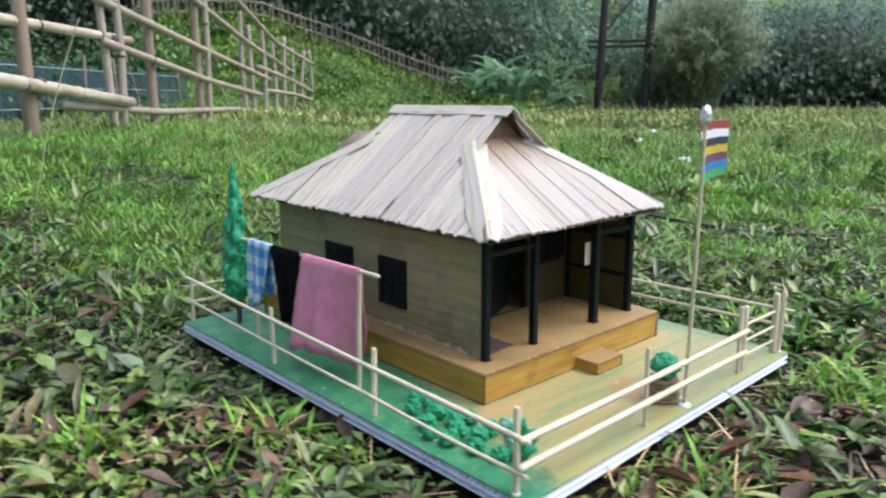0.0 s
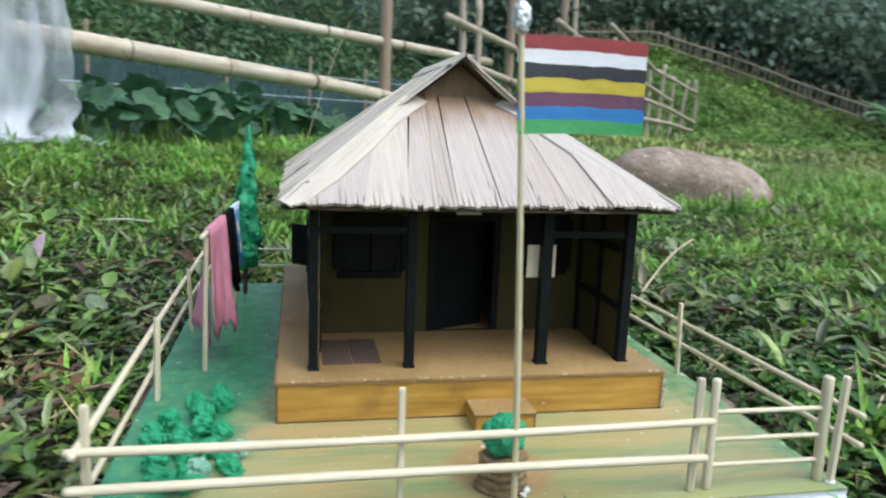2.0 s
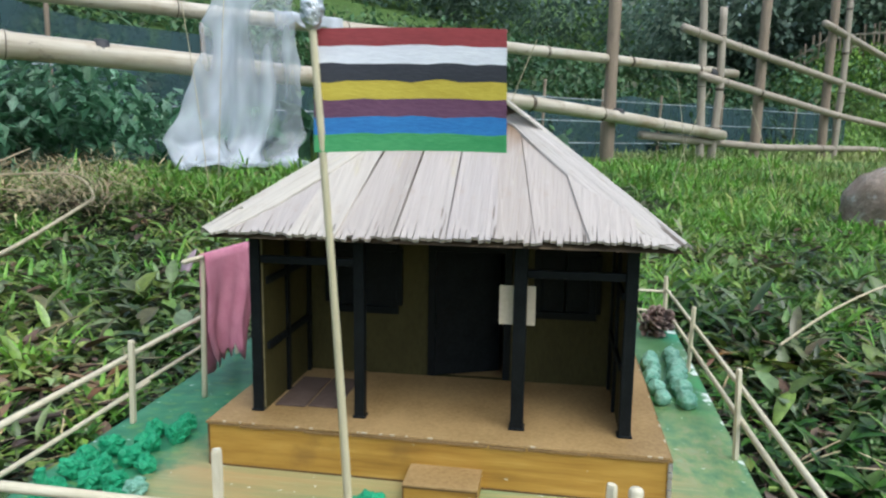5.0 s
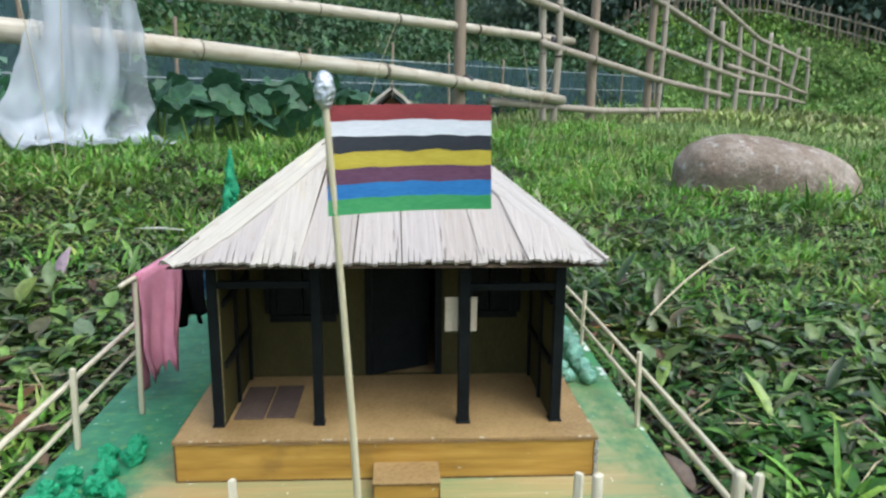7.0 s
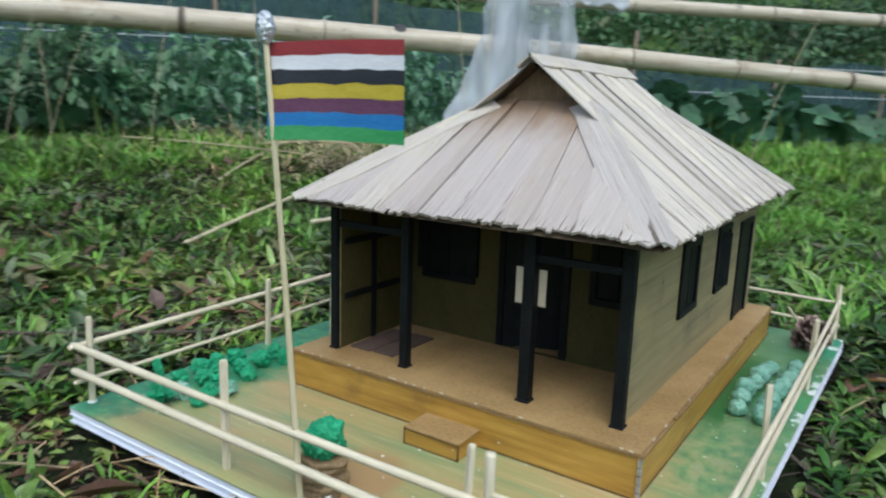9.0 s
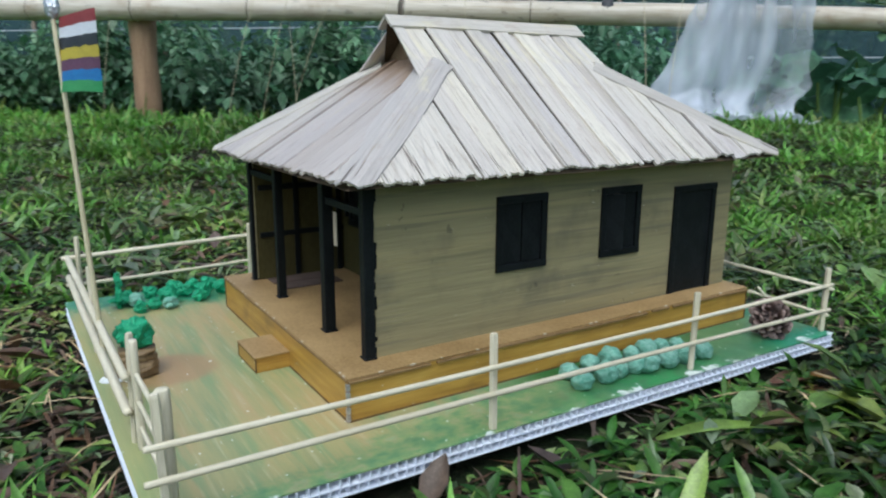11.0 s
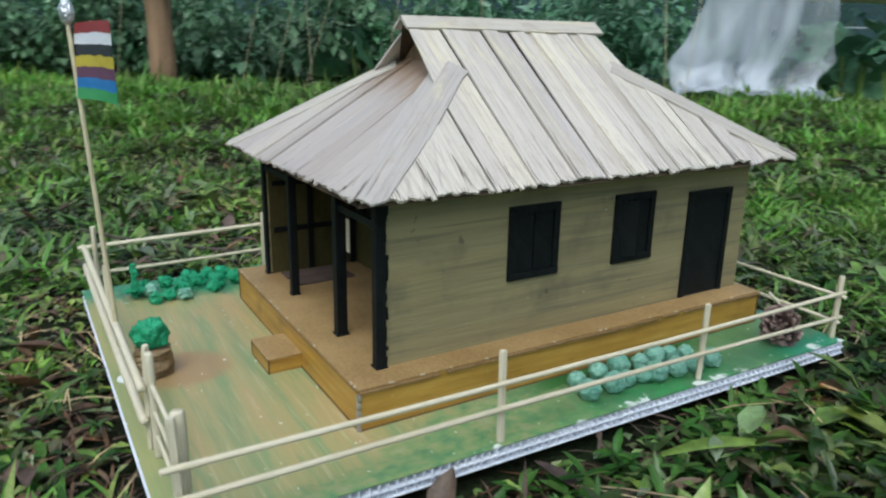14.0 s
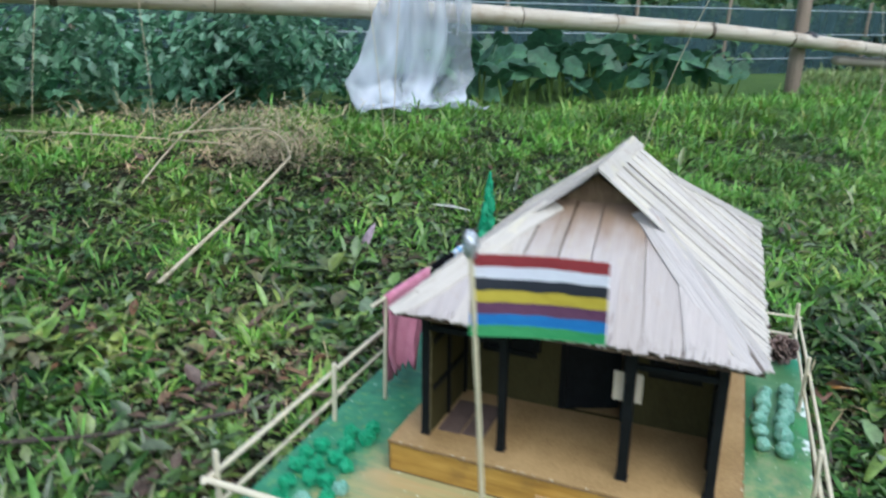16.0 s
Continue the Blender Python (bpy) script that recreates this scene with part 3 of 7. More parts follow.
def simple_blades(base, yaw, lean, length, width, droop):
    """Narrow grass blades: five corners, two faces each."""
    n = len(base)
    out = np.stack([np.cos(yaw), np.sin(yaw), 0 * yaw], 1)
    side = np.stack([-np.sin(yaw), np.cos(yaw), 0 * yaw], 1) * (width / 2)[:, None]
    up = np.array([0, 0, 1.0])
    mid = base + (length * 0.55)[:, None] * (out * np.sin(lean)[:, None] + up * np.cos(lean)[:, None])
    end_ang = lean + droop
    end = mid + (length * 0.45)[:, None] * (out * np.sin(end_ang)[:, None] + up * np.cos(end_ang)[:, None])
    verts = np.stack([base - side * 0.7, base + side * 0.7, mid + side, mid - side, end], 1)
    idx = np.array([0, 1, 2, 3, 3, 2, 4])
    loops = (idx[None] + (5 * np.arange(n))[:, None]).ravel()
    return verts.reshape(-1, 3), loops, np.tile([4, 3], n)


def flakes(centre, normal_yaw, tilt, size, aspect=0.6):
    """Loose leaves of a crown: one bent diamond each, of six corners and two faces."""
    n = len(centre)
    a = np.stack([np.cos(normal_yaw), np.sin(normal_yaw), 0 * tilt], 1)
    u = a * np.cos(tilt)[:, None] + np.array([0, 0, 1.0]) * np.sin(tilt)[:, None]
    s = np.stack([-np.sin(normal_yaw), np.cos(normal_yaw), 0 * tilt], 1)
    w = np.cross(u, s)
    L, W = size[:, None], (size * aspect)[:, None]
    verts = np.stack([centre - u * L / 2, centre - s * W / 2 + w * W * 0.2, centre, centre + s * W / 2 + w * W * 0.2, centre + u * L / 2], 1)
    idx = np.array([0, 2, 4, 1, 0, 3, 4, 2])
    loops = (idx[None] + (5 * np.arange(n))[:, None]).ravel()
    return verts.reshape(-1, 3), loops, np.full(2 * n, 4)


def specks(centre, yaw, tilt, size, aspect=0.6):
    """Small far leaves: one diamond each."""
    n = len(centre)
    u = np.stack([np.cos(yaw) * np.cos(tilt), np.sin(yaw) * np.cos(tilt), np.sin(tilt)], 1) * (size / 2)[:, None]
    s = np.stack([-np.sin(yaw), np.cos(yaw), 0 * yaw], 1) * (size * aspect / 2)[:, None]
    verts = np.stack([centre - u, centre - s, centre + u, centre + s], 1)
    return verts.reshape(-1, 3), np.arange(4 * n), np.full(n, 4)


def join_arrays(some):
    vs, ls, ts, k = [], [], [], 0
    for v, l, t in some:
        vs.append(v)
        ls.append(l + k)
        ts.append(t)
        k += len(v)
    return np.concatenate(vs), np.concatenate(ls), np.concatenate(ts)


# ---- the lie of the land ----
FX, FY, UX, UY = -2.54, 0.40, 0.677, 0.736  # a point of the bamboo fence's line, and its heading


def beyond(x, y):
    """Metres in front of the fence's line (behind it: minus)."""
    return (x - FX) * UY - (y - FY) * UX


def on_fence(s, off=0.0):
    return FX + s * UX + off * UY, FY + s * UY - off * UX


def smooth01(v):
    v = np.clip(v, 0, 1)
    return v * v * (3 - 2 * v)


def land(x, y):
    """Height of the ground."""
    x, y = np.asarray(x, float), np.asarray(y, float)
    q, r = beyond(x, y), np.hypot(x, y)
    z = -0.026 + 0.10 * smooth01((1.7 - q) / 1.5)
    z = z + 0.012 * np.sin(3.1 * x + 1.0) * np.sin(2.7 * y + 0.4) * smooth01((r - 0.6) / 0.8)
    z = z + 0.30 * np.maximum(0, -q - 2.2) * smooth01((-q - 2.2) / 3)
    turn = np.arctan2(y, x)
    z = z + (0.13 + 0.16 * smooth01((turn - 0.55) / 0.35)) * np.maximum(0, r - 14.5) * smooth01((r - 14.5) / 6) * smooth01((q + 1) / 4)
    z = z + 1.4 * np.clip((turn - 0.72) / 0.30, 0, 1.2) * smooth01((r - 10.6) / 3.6) * smooth01((1.35 - turn) / 0.15)
    return np.minimum(z, 16.0)


def ground_sheet():
    rings = np.r_[0.0, np.geomspace(0.12, 900, 110)]
    n = 128
    ang = 2 * math.pi * np.arange(n) / n
    x = 0.14 + np.outer(rings, np.cos(ang))
    y = 0.16 + np.outer(rings, np.sin(ang))
    verts = np.stack([x, y, land(x, y)], -1).reshape(-1, 3)
    i, j = np.meshgrid(np.arange(len(rings) - 1), np.arange(n), indexing="ij")
    quads = np.stack([i * n + j, i * n + (j + 1) % n, (i + 1) * n + (j + 1) % n, (i + 1) * n + j], -1)[:, ::1]
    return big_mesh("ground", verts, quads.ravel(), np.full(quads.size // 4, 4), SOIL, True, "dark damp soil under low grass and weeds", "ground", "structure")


ground_sheet()

# ---- the model's base board: two layers of fluted plastic under a painted sheet ----
BX = ((-0.100, -0.139), (0.358, -0.139), (0.371, 0.452), (-0.102, 0.452))


def edge_x(y, right):
    f = (y + 0.139) / 0.591
    return 0.358 + 0.013 * f if right else -0.100 - 0.002 * f


def base_board():
    t = thing("base_board", (0.13, 0.15, -0.0125), "square fluted plastic board painted green and sand, lying on grass", "board")
    layers = ((-0.0009, 0.0, YARD, "painted_sheet"), (-0.0068, -0.0059, FLUTE, "middle_sheet"), (-0.0125, -0.0116, FLUTE, "bottom_sheet"))
    for z0, z1, mat, name in layers:
        bm = bmesh.new()
        grow = 0.0 if mat is YARD else 0.0006
        lo = [bm.verts.new((x + math.copysign(grow, x), y, z0)) for x, y in BX]
        hi = [bm.verts.new((x + math.copysign(grow, x), y, z1)) for x, y in BX]
        bm.faces.new(hi)
        bm.faces.new(lo[::-1])
        for i in range(4):
            bm.faces.new((lo[i], lo[(i + 1) % 4], hi[(i + 1) % 4], hi[i]))
        part(name, bm, mat, t)
    rng = random.Random(4)
    webs = bmesh.new()
    for z0, z1 in ((-0.0059, -0.0009), (-0.0116, -0.0068)):
        y = -0.1385 + rng.uniform(0, 0.003)
        while y < 0.4515:
            x0, x1, lean = edge_x(y, False) - 0.0004, edge_x(y, True) + 0.0004, rng.uniform(-0.0007, 0.0007)
            vs = [webs.verts.new(p) for p in ((x0, y, z0), (x1, y, z0), (x1, y + lean, z1), (x0, y + lean, z1), (x0, y + 0.0007, z0), (x1, y + 0.0007, z0), (x1, y + 0.0007 + lean, z1), (x0, y + 0.0007 + lean, z1))]
            for f in ((0, 1, 2, 3), (4, 7, 6, 5), (0, 4, 5, 1), (3, 2, 6, 7), (1, 5, 6, 2), (0, 3, 7, 4)):
                webs.faces.new([vs[i] for i in f])
            y += 0.0062 + rng.uniform(-0.0004, 0.0004)
    tagged(part("fluting", webs, FLUTE, t, "white plastic flutes open at the side edges"), kind="stuff")
    return t


base_board()

# ---- the model house ----
PZ = 0.0317  # platform height
house = thing("model_house", (0.15, 0.21, 0.0), "model house with leaf strip roof, olive walls and ochre platform", "model house")


def skewed(bm):
    """The platform's front edge runs slightly out of square."""
    for v in bm.verts:
        if v.co.y < 0.004:
            v.co.y -= 0.0033 * min(1, max(0, v.co.x / 0.3))
    return bm


def platform():
    lo, hi = (0.0, 0.0, 0.0), (0.300, 0.419, PZ - 0.0016)
    bm = add_box(bmesh.new(), lo, hi, 0.0007)
    p = part("platform", skewed(bm), OCHRE, house, "ochre painted card platform")
    bm = add_box(bmesh.new(), (-0.0006, -0.0006, PZ - 0.0014), (0.3006, 0.4196, PZ), 0.0004)
    part("deck", skewed(bm), TAN, p, "tan card deck")
    rng = random.Random(8)
    # worn seam below the deck's rim and clips on the corners
    bm = bmesh.new()
    for a, b, fixed, axis in ((0.0, 0.30, -0.0010, 0), (0.0, 0.419, 0.3010, 1), (0.0, 0.419, -0.0010, 1)):
        s = a
        while s < b - 0.004:
            L = rng.uniform(0.012, 0.06)
            e = min(b, s + L)
            z = PZ - 0.0030 + rng.uniform(-0.0005, 0.0004)
            q = ((s, fixed - 0.0003, z), (e, fixed + 0.0012, z + 0.0016)) if axis == 0 else ((fixed - 0.0012, s, z), (fixed + 0.0012, e, z + 0.0014))
            add_box(bm, *q)
            s = e + rng.choice((0, 0.001, 0.006))
    tagged(part("seam", skewed(bm), CARD_EDGE, p, "brown worn seam"), kind="stuff")
    bm = bmesh.new()
    for x, y in ((0.0, 0.0), (0.0, 0.419), (0.300, 0.419)):
        add_box(bm, (x - 0.0006, y - 0.0006, 0.0), (x + 0.0006, y + 0.0006, PZ - 0.002))
    for lo, hi in (((0.0, -0.0007, 0.0), (0.30, 0.0005, 0.0011)), ((0.2995, 0.0, 0.0), (0.3007, 0.419, 0.0011)), ((-0.0007, 0.0, 0.0), (0.0005, 0.419, 0.0011))):
        add_box(bm, lo, hi)
    part("edge_line", skewed(bm), LINE, p, "dark brown edge lines")
    bm = bmesh.new()
    for _ in range(26):
        s, w, side = rng.uniform(0.004, 0.296), rng.uniform(0.0008, 0.004), rng.random()
        lo = (s, -0.0012, PZ - 0.0006) if side < 0.5 else (0.3000, s * 1.4, PZ - 0.0006)
        add_box(bm, lo, (lo[0] + (w if side < 0.5 else 0.0011), lo[1] + (0.0011 if side < 0.5 else w), PZ + 0.0003))
    tagged(part("frayed_edge", skewed(bm), PAPER, p, "pale frayed paper along the deck's rim"), kind="stuff")
    for x, y in ((0.3006, -0.0006),):
        bm = bmesh.new()
        for k in range(5):
            add_box(bm, (x - 0.0014, y - 0.0014, 0.001 + k * 0.0056), (x + 0.0014, y + 0.0014, 0.0056 + k * 0.0056), 0.0005)
        part("corner_clip", skewed(bm), RUST, p, "silvery staple clip")
    st = add_box(bmesh.new(), (0.1405, -0.0296, 0.0), (0.1855, -0.0002, 0.0120), 0.0005)
    st = part("step", st, OCHRE, house, "small ochre box step")
    bm = bmesh.new()
    for x in (0.1405, 0.1855):
        add_box(bm, (x - 0.0005, -0.0301, 0.0), (x + 0.0005, -0.0291, 0.0120))
    add_box(bm, (0.1405, -0.0301, 0.0), (0.1855, -0.0292, 0.0009))
    add_box(bm, (0.1400, -0.0303, 0.0110), (0.1860, -0.0292, 0.0119))
    part("edge_line", bm, LINE, st, "dark brown edge lines")
    part("tread", add_box(bmesh.new(), (0.1398, -0.0304, 0.0120), (0.1862, -0.0002, 0.0132), 0.0004), TAN, st)


platform()
WX0, WX1, WY0, WY1, WZ = 0.0262, 0.2768, 0.0243, 0.4125, 0.1596
TH = 0.004


def holed(name, axis, at, thick, a0, a1, z0, z1, holes, material, parent):
    """A wall across one axis with openings cut right through."""
    aa = sorted({a0, a1, *[h[0] for h in holes], *[h[1] for h in holes]})
    zz = sorted({z0, z1, *[h[2] for h in holes], *[h[3] for h in holes]})
    bm = bmesh.new()
    for i in range(len(aa) - 1):
        for j in range(len(zz) - 1):
            ca, cz = (aa[i] + aa[i + 1]) / 2, (zz[j] + zz[j + 1]) / 2
            if any(h[0] < ca < h[1] and h[2] < cz < h[3] for h in holes):
                continue
            lo, hi = (aa[i], zz[j]), (aa[i + 1], zz[j + 1])
            if axis == "x":
                add_box(bm, (at, lo[0], lo[1]), (at + thick, hi[0], hi[1]))
            else:
                add_box(bm, (lo[0], at, lo[1]), (hi[0], at + thick, hi[1]))
    bmesh.ops.remove_doubles(bm, verts=bm.verts, dist=1e-6)
    bm.verts.index_update()
    twins = {}
    for f in bm.faces:
        twins.setdefault(frozenset(v.index for v in f.verts), []).append(f)
    bmesh.ops.delete(bm, geom=[f for fs in twins.values() if len(fs) > 1 for f in fs], context="FACES_ONLY")
    return part(name, bm, material, parent)


def pane_on(axis, at, out, a0, a1, z0, z1, name, ajar=0.0, leaves=2):
    """A black window or door in an opening: frame of four bars and its leaves, a little proud of the wall."""
    def bx(lo_a, lo_z, hi_a, hi_z, d0, d1, n, par, bev=0.0005):
        d = sorted((at + out * d0, at + out * d1))
        if axis == "x":
            return box(n, (d[0], lo_a, lo_z), (d[1], hi_a, hi_z), BLACK, par, bev)
        return box(n, (lo_a, d[0], lo_z), (hi_a, d[1], hi_z), BLACK, par, bev)

    w = 0.0048
    fr = bx(a0 - 0.001, z1 - w, a1 + 0.001, z1 + 0.001, -0.003, 0.0024, name, house)
    tagged(fr, "black painted " + name)
    for n, q in (("jamb", (a0 - 0.001, z0, a0 + w, z1 - w)), ("jamb", (a1 - w, z0, a1 + 0.001, z1 - w))):
        bx(*q, -0.003, 0.0022, n, fr)
    if name == "window":
        bx(a0 - 0.001, z0 - 0.001, a1 + 0.001, z0 + w, -0.003, 0.0026, "sill", fr)
        z0 += w
    c = (a0 + a1) / 2
    cells = ((a0 + w, c - 0.0006), (c + 0.0006, a1 - w)) if leaves == 2 else ((a0 + w, a1 - w),)
    for k, (p, q) in enumerate(cells):
        ob = bx(p, z0, q, z1 - w, -0.0024, 0.0004, "shutter" if name == "window" else "leaf", fr)
        if ajar and k == 0:
            turn = Matrix.Rotation(ajar, 4, "Z")
            hinge = Vector((at, p, 0)) if axis == "x" else Vector((p, at, 0))
            m = Matrix.Translation(hinge) @ turn @ Matrix.Translation(-hinge) @ WORLD[ob.name]
            settle(ob, m, fr)
    return fr


def walls():
    right = [(0.1337, 0.1812, 0.0808, 0.1380), (0.2425, 0.2872, 0.0792, 0.1372), (0.3325, 0.3885, PZ + 0.0006, 0.1320)]
    left = [(0.1460, 0.1930, 0.0585, 0.1120), (0.2450, 0.3010, 0.0600, 0.1130)]
    front = [(0.0500, 0.1040, 0.0825, 0.1370), (0.1302, 0.1940, PZ + 0.0006, 0.1385), (0.2130, 0.2588, 0.0850, 0.1385)]
    tagged(holed("wall", "x", WX1 - TH, TH, WY0, WY1, PZ, WZ, right, WALL, house), "olive brown brushed wall")
    tagged(holed("wall", "x", WX0, TH, WY0, WY1, PZ, WZ, left, WALL, house), "olive brown brushed wall")
    tagged(holed("wall", "y", 0.1170, TH, WX0 + TH, WX1 - TH, PZ, WZ, front, SHADED_INNER, house), "dull yellow verandah wall with shade in its colour")
    tagged(holed("wall", "y", WY1 - TH, TH, WX0 + TH, WX1 - TH, PZ, WZ, [], WALL, house), "olive brown back wall")
    pane_on("x", WX1, 1, *right[0], "window")
    pane_on("x", WX1, 1, *right[1], "window", ajar=-0.5)
    pane_on("x", WX1, 1, *right[2], "door", leaves=1)
    pane_on("x", WX0, -1, *left[0], "window")
    pane_on("x", WX0, -1, *left[1], "window", ajar=0.9)
    pane_on("y", 0.1170, -1, *front[0], "window")
    pane_on("y", 0.1170, -1, *front[1], "door", ajar=0.42, leaves=1)
    pane_on("y", 0.1170, -1, *front[2], "window")
    # projecting shutters flank the verandah windows
    for x0, x1, z0, z1 in ((0.0455, 0.0500, 0.0900, 0.1340), (0.1040, 0.1085, 0.0890, 0.1350), (0.2588, 0.2625, 0.0900, 0.1350)):
        box("shutter_edge", (x0, 0.1120, z0), (x1, 0.1168, z1), BLACK, house)
    # inner lining of the side walls, in the colour darkened for verandah shade
    box("lining", (WX0 + TH, WY0 + 0.001, PZ + 0.0002), (WX0 + TH + 0.0006, 0.1168, WZ - 0.001), SHADED_INNER, house, 0, "dull yellow inner face with shade in its colour")
    box("lining", (WX1 - TH - 0.0006, WY0 + 0.001, PZ + 0.0002), (WX1 - TH, 0.1168, WZ - 0.001), SHADED_INNER, house, 0, "dull yellow inner face with shade in its colour")
    # black timbers on the inner faces of the verandah
    for x0, x1 in ((WX0 + TH + 0.0006, WX0 + TH + 0.003), (WX1 - TH - 0.003, WX1 - TH - 0.0006)):
        for y in (0.0660, 0.1120):
            box("timber", (x0, y - 0.0026, PZ), (x1, y + 0.0026, WZ - 0.001), BLACK, house)
        for z in (0.0765, 0.1230):
            box("timber", (x0, WY0 + 0.004, z - 0.0026), (x1 - 0.0004, 0.1165, z + 0.0026), BLACK, house)
    # ragged black edge strip at the front of the outer walls
    rng = random.Random(3)
    for x, sgn in ((WX1, 1), (WX0, -1)):
        bm = bmesh.new()
        z = PZ
        while z < WZ - 0.002:
            h = rng.uniform(0.003, 0.006)
            d = sorted((x, x + sgn * 0.0006))
            add_box(bm, (d[0], WY0 - 0.0005, z), (d[1], WY0 + (rng.uniform(0.0035, 0.0068) if sgn > 0 else rng.uniform(0.0004, 0.0014)), min(WZ - 0.002, z + h)))
            z += h
        tagged(part("black_edge", bm, BLACK, house), kind="stuff")
    for k, (x, w) in enumerate(((0.0262, 0.0072), (0.0990, 0.0072), (0.2058, 0.0086), (0.2752, 0.0078))):
        ob = box("verandah_post", (x - w / 2, WY0 - w / 2, PZ), (x + w / 2, WY0 + w / 2, WZ - 0.001), BLACK, house, 0.0009)
        box("foot", (x - w * 0.62, WY0 - w * 0.62, PZ), (x + w * 0.62, WY0 + w * 0.62, PZ + 0.0016), BLACK, ob)
    for x0, x1, z in ((0.0298, 0.0954, 0.1388), (0.2101, 0.2713, 0.1362)):
        box("beam", (x0, WY0 - 0.0022, z - 0.0026), (x1, WY0 + 0.0022, z + 0.0026), BLACK, house)
    box("top_beam", (0.0290, WY0 - 0.0024, WZ - 0.0065), (0.2730, WY0 + 0.0024, WZ - 0.0015), BLACK, house)
    # sign over the verandah door: a white square with dark curls
    sg = box("sign_plate", (0.1518, 0.1090, 0.1398), (0.1742, 0.1098, 0.1565), WHITE, house, 0.0001, "small white sign with unreadable dark curls")
    bm = bmesh.new()
    for cx, cz, rx, rz in ((0.1598, 0.1482, 0.0050, 0.0042), (0.1662, 0.1482, 0.0048, 0.0044), (0.163, 0.1478, 0.0080, 0.0030)):
        ring = [[], []]
        for i in range(20):
            a = 2 * math.pi * i / 20
            for r, k in ((0.80, 0), (1.12, 1)):
                ring[k].append(bm.verts.new((cx + rx * r * math.cos(a), 0.1087, cz + rz * r * math.sin(a))))
        for i in range(20):
            j = (i + 1) % 20
            bm.faces.new((ring[0][i], ring[0][j], ring[1][j], ring[1][i]))
    part("curls", bm, INK, sg)
    box("notice", (0.1920, 0.0285, 0.1010), (0.2155, 0.0292, 0.1270), PAPER, house, 0.0001, "blank beige paper notice behind a post")
    mat = thing("door_mat", (0.0560, 0.0630, PZ), "dark brown mat of two strips on the verandah deck", "mat")
    for x0, x1, y0 in ((0.0340, 0.0562, 0.0325), (0.0578, 0.0790, 0.0340)):
        box("mat_strip", (x0, y0, PZ + 0.0001), (x1, y0 + 0.0600, PZ + 0.0013), MATCLOTH, mat, 0.0004)
    # pale uneven scraps where the left wall meets the deck
    bm = bmesh.new()
    y = 0.05
    while y < 0.30:
        h = rng.uniform(0.002, 0.006)
        add_box(bm, (WX0 - 0.002, y, PZ), (WX0 - 0.0004, y + rng.uniform(0.001, 0.002), PZ + h))
        y += rng.uniform(0.002, 0.0055)
    tagged(part("glue_fringe", bm, PAPER, house, "pale frayed fringe along the wall's foot"), kind="stuff")


walls()

RX0, RX1, RY0, RY1, RZ = 0.0030, 0.3010, -0.0010, 0.4410, 0.1581
RIDGE_X, RIDGE_Z, GY0, GY1, HY0, HY1, HZ = 0.1530, 0.2725, 0.1070, 0.3165, 0.1270, 0.3010, 0.2385


def strip(parent, m, a0, a1, tops, rng, th=0.0013, lift=0.0, ragged=0.0019, shift=(0.0, 0.0), material=None):
    """One dry leaf strip: split ends at the eave, its upper end cut to the roof's outline."""
    w = a1 - a0
    k = max(2, round(w / 0.0040))
    pts = []
    base = rng.uniform(-ragged, ragged * 0.4)
    for i in range(k):
        x0, x1 = w * i / k, w * (i + 1) / k
        y = base + rng.uniform(-0.0016, 0.0016)
        pts += [(x0 + (0.0004 if i else 0), y + rng.uniform(-0.0008, 0.0008)), (x1 - 0.0004, y + rng.uniform(-0.001, 0.001))]
        if i < k - 1:
            pts.append((x1, y + rng.choice((rng.uniform(0.002, 0.008), rng.uniform(0.008, 0.026)))))
    pts += [(w + shift[1], max(tops[2], 0.004)), (w / 2 + sum(shift) / 2, max(tops[1], 0.004)), (shift[0], max(tops[0], 0.004))]
    n = len(pts)
    tilt = rng.uniform(-0.0005, 0.0005)
    top = [(x, y, lift + th + tilt * (x / w - 0.5) * 2 + (0.0006 if y < 0.003 else 0)) for x, y in pts]
    low = [(x, y, lift * 0.3) for x, y in pts]
    faces = [tuple(range(n)), tuple(range(2 * n - 1, n - 1, -1))] + [(i, n + i, n + (i + 1) % n, (i + 1) % n) for i in range(n)]
    return solid("leaf_strip", top + low, faces, material or STRIP, parent, m @ Matrix.Translation((a0, 0, 0)))


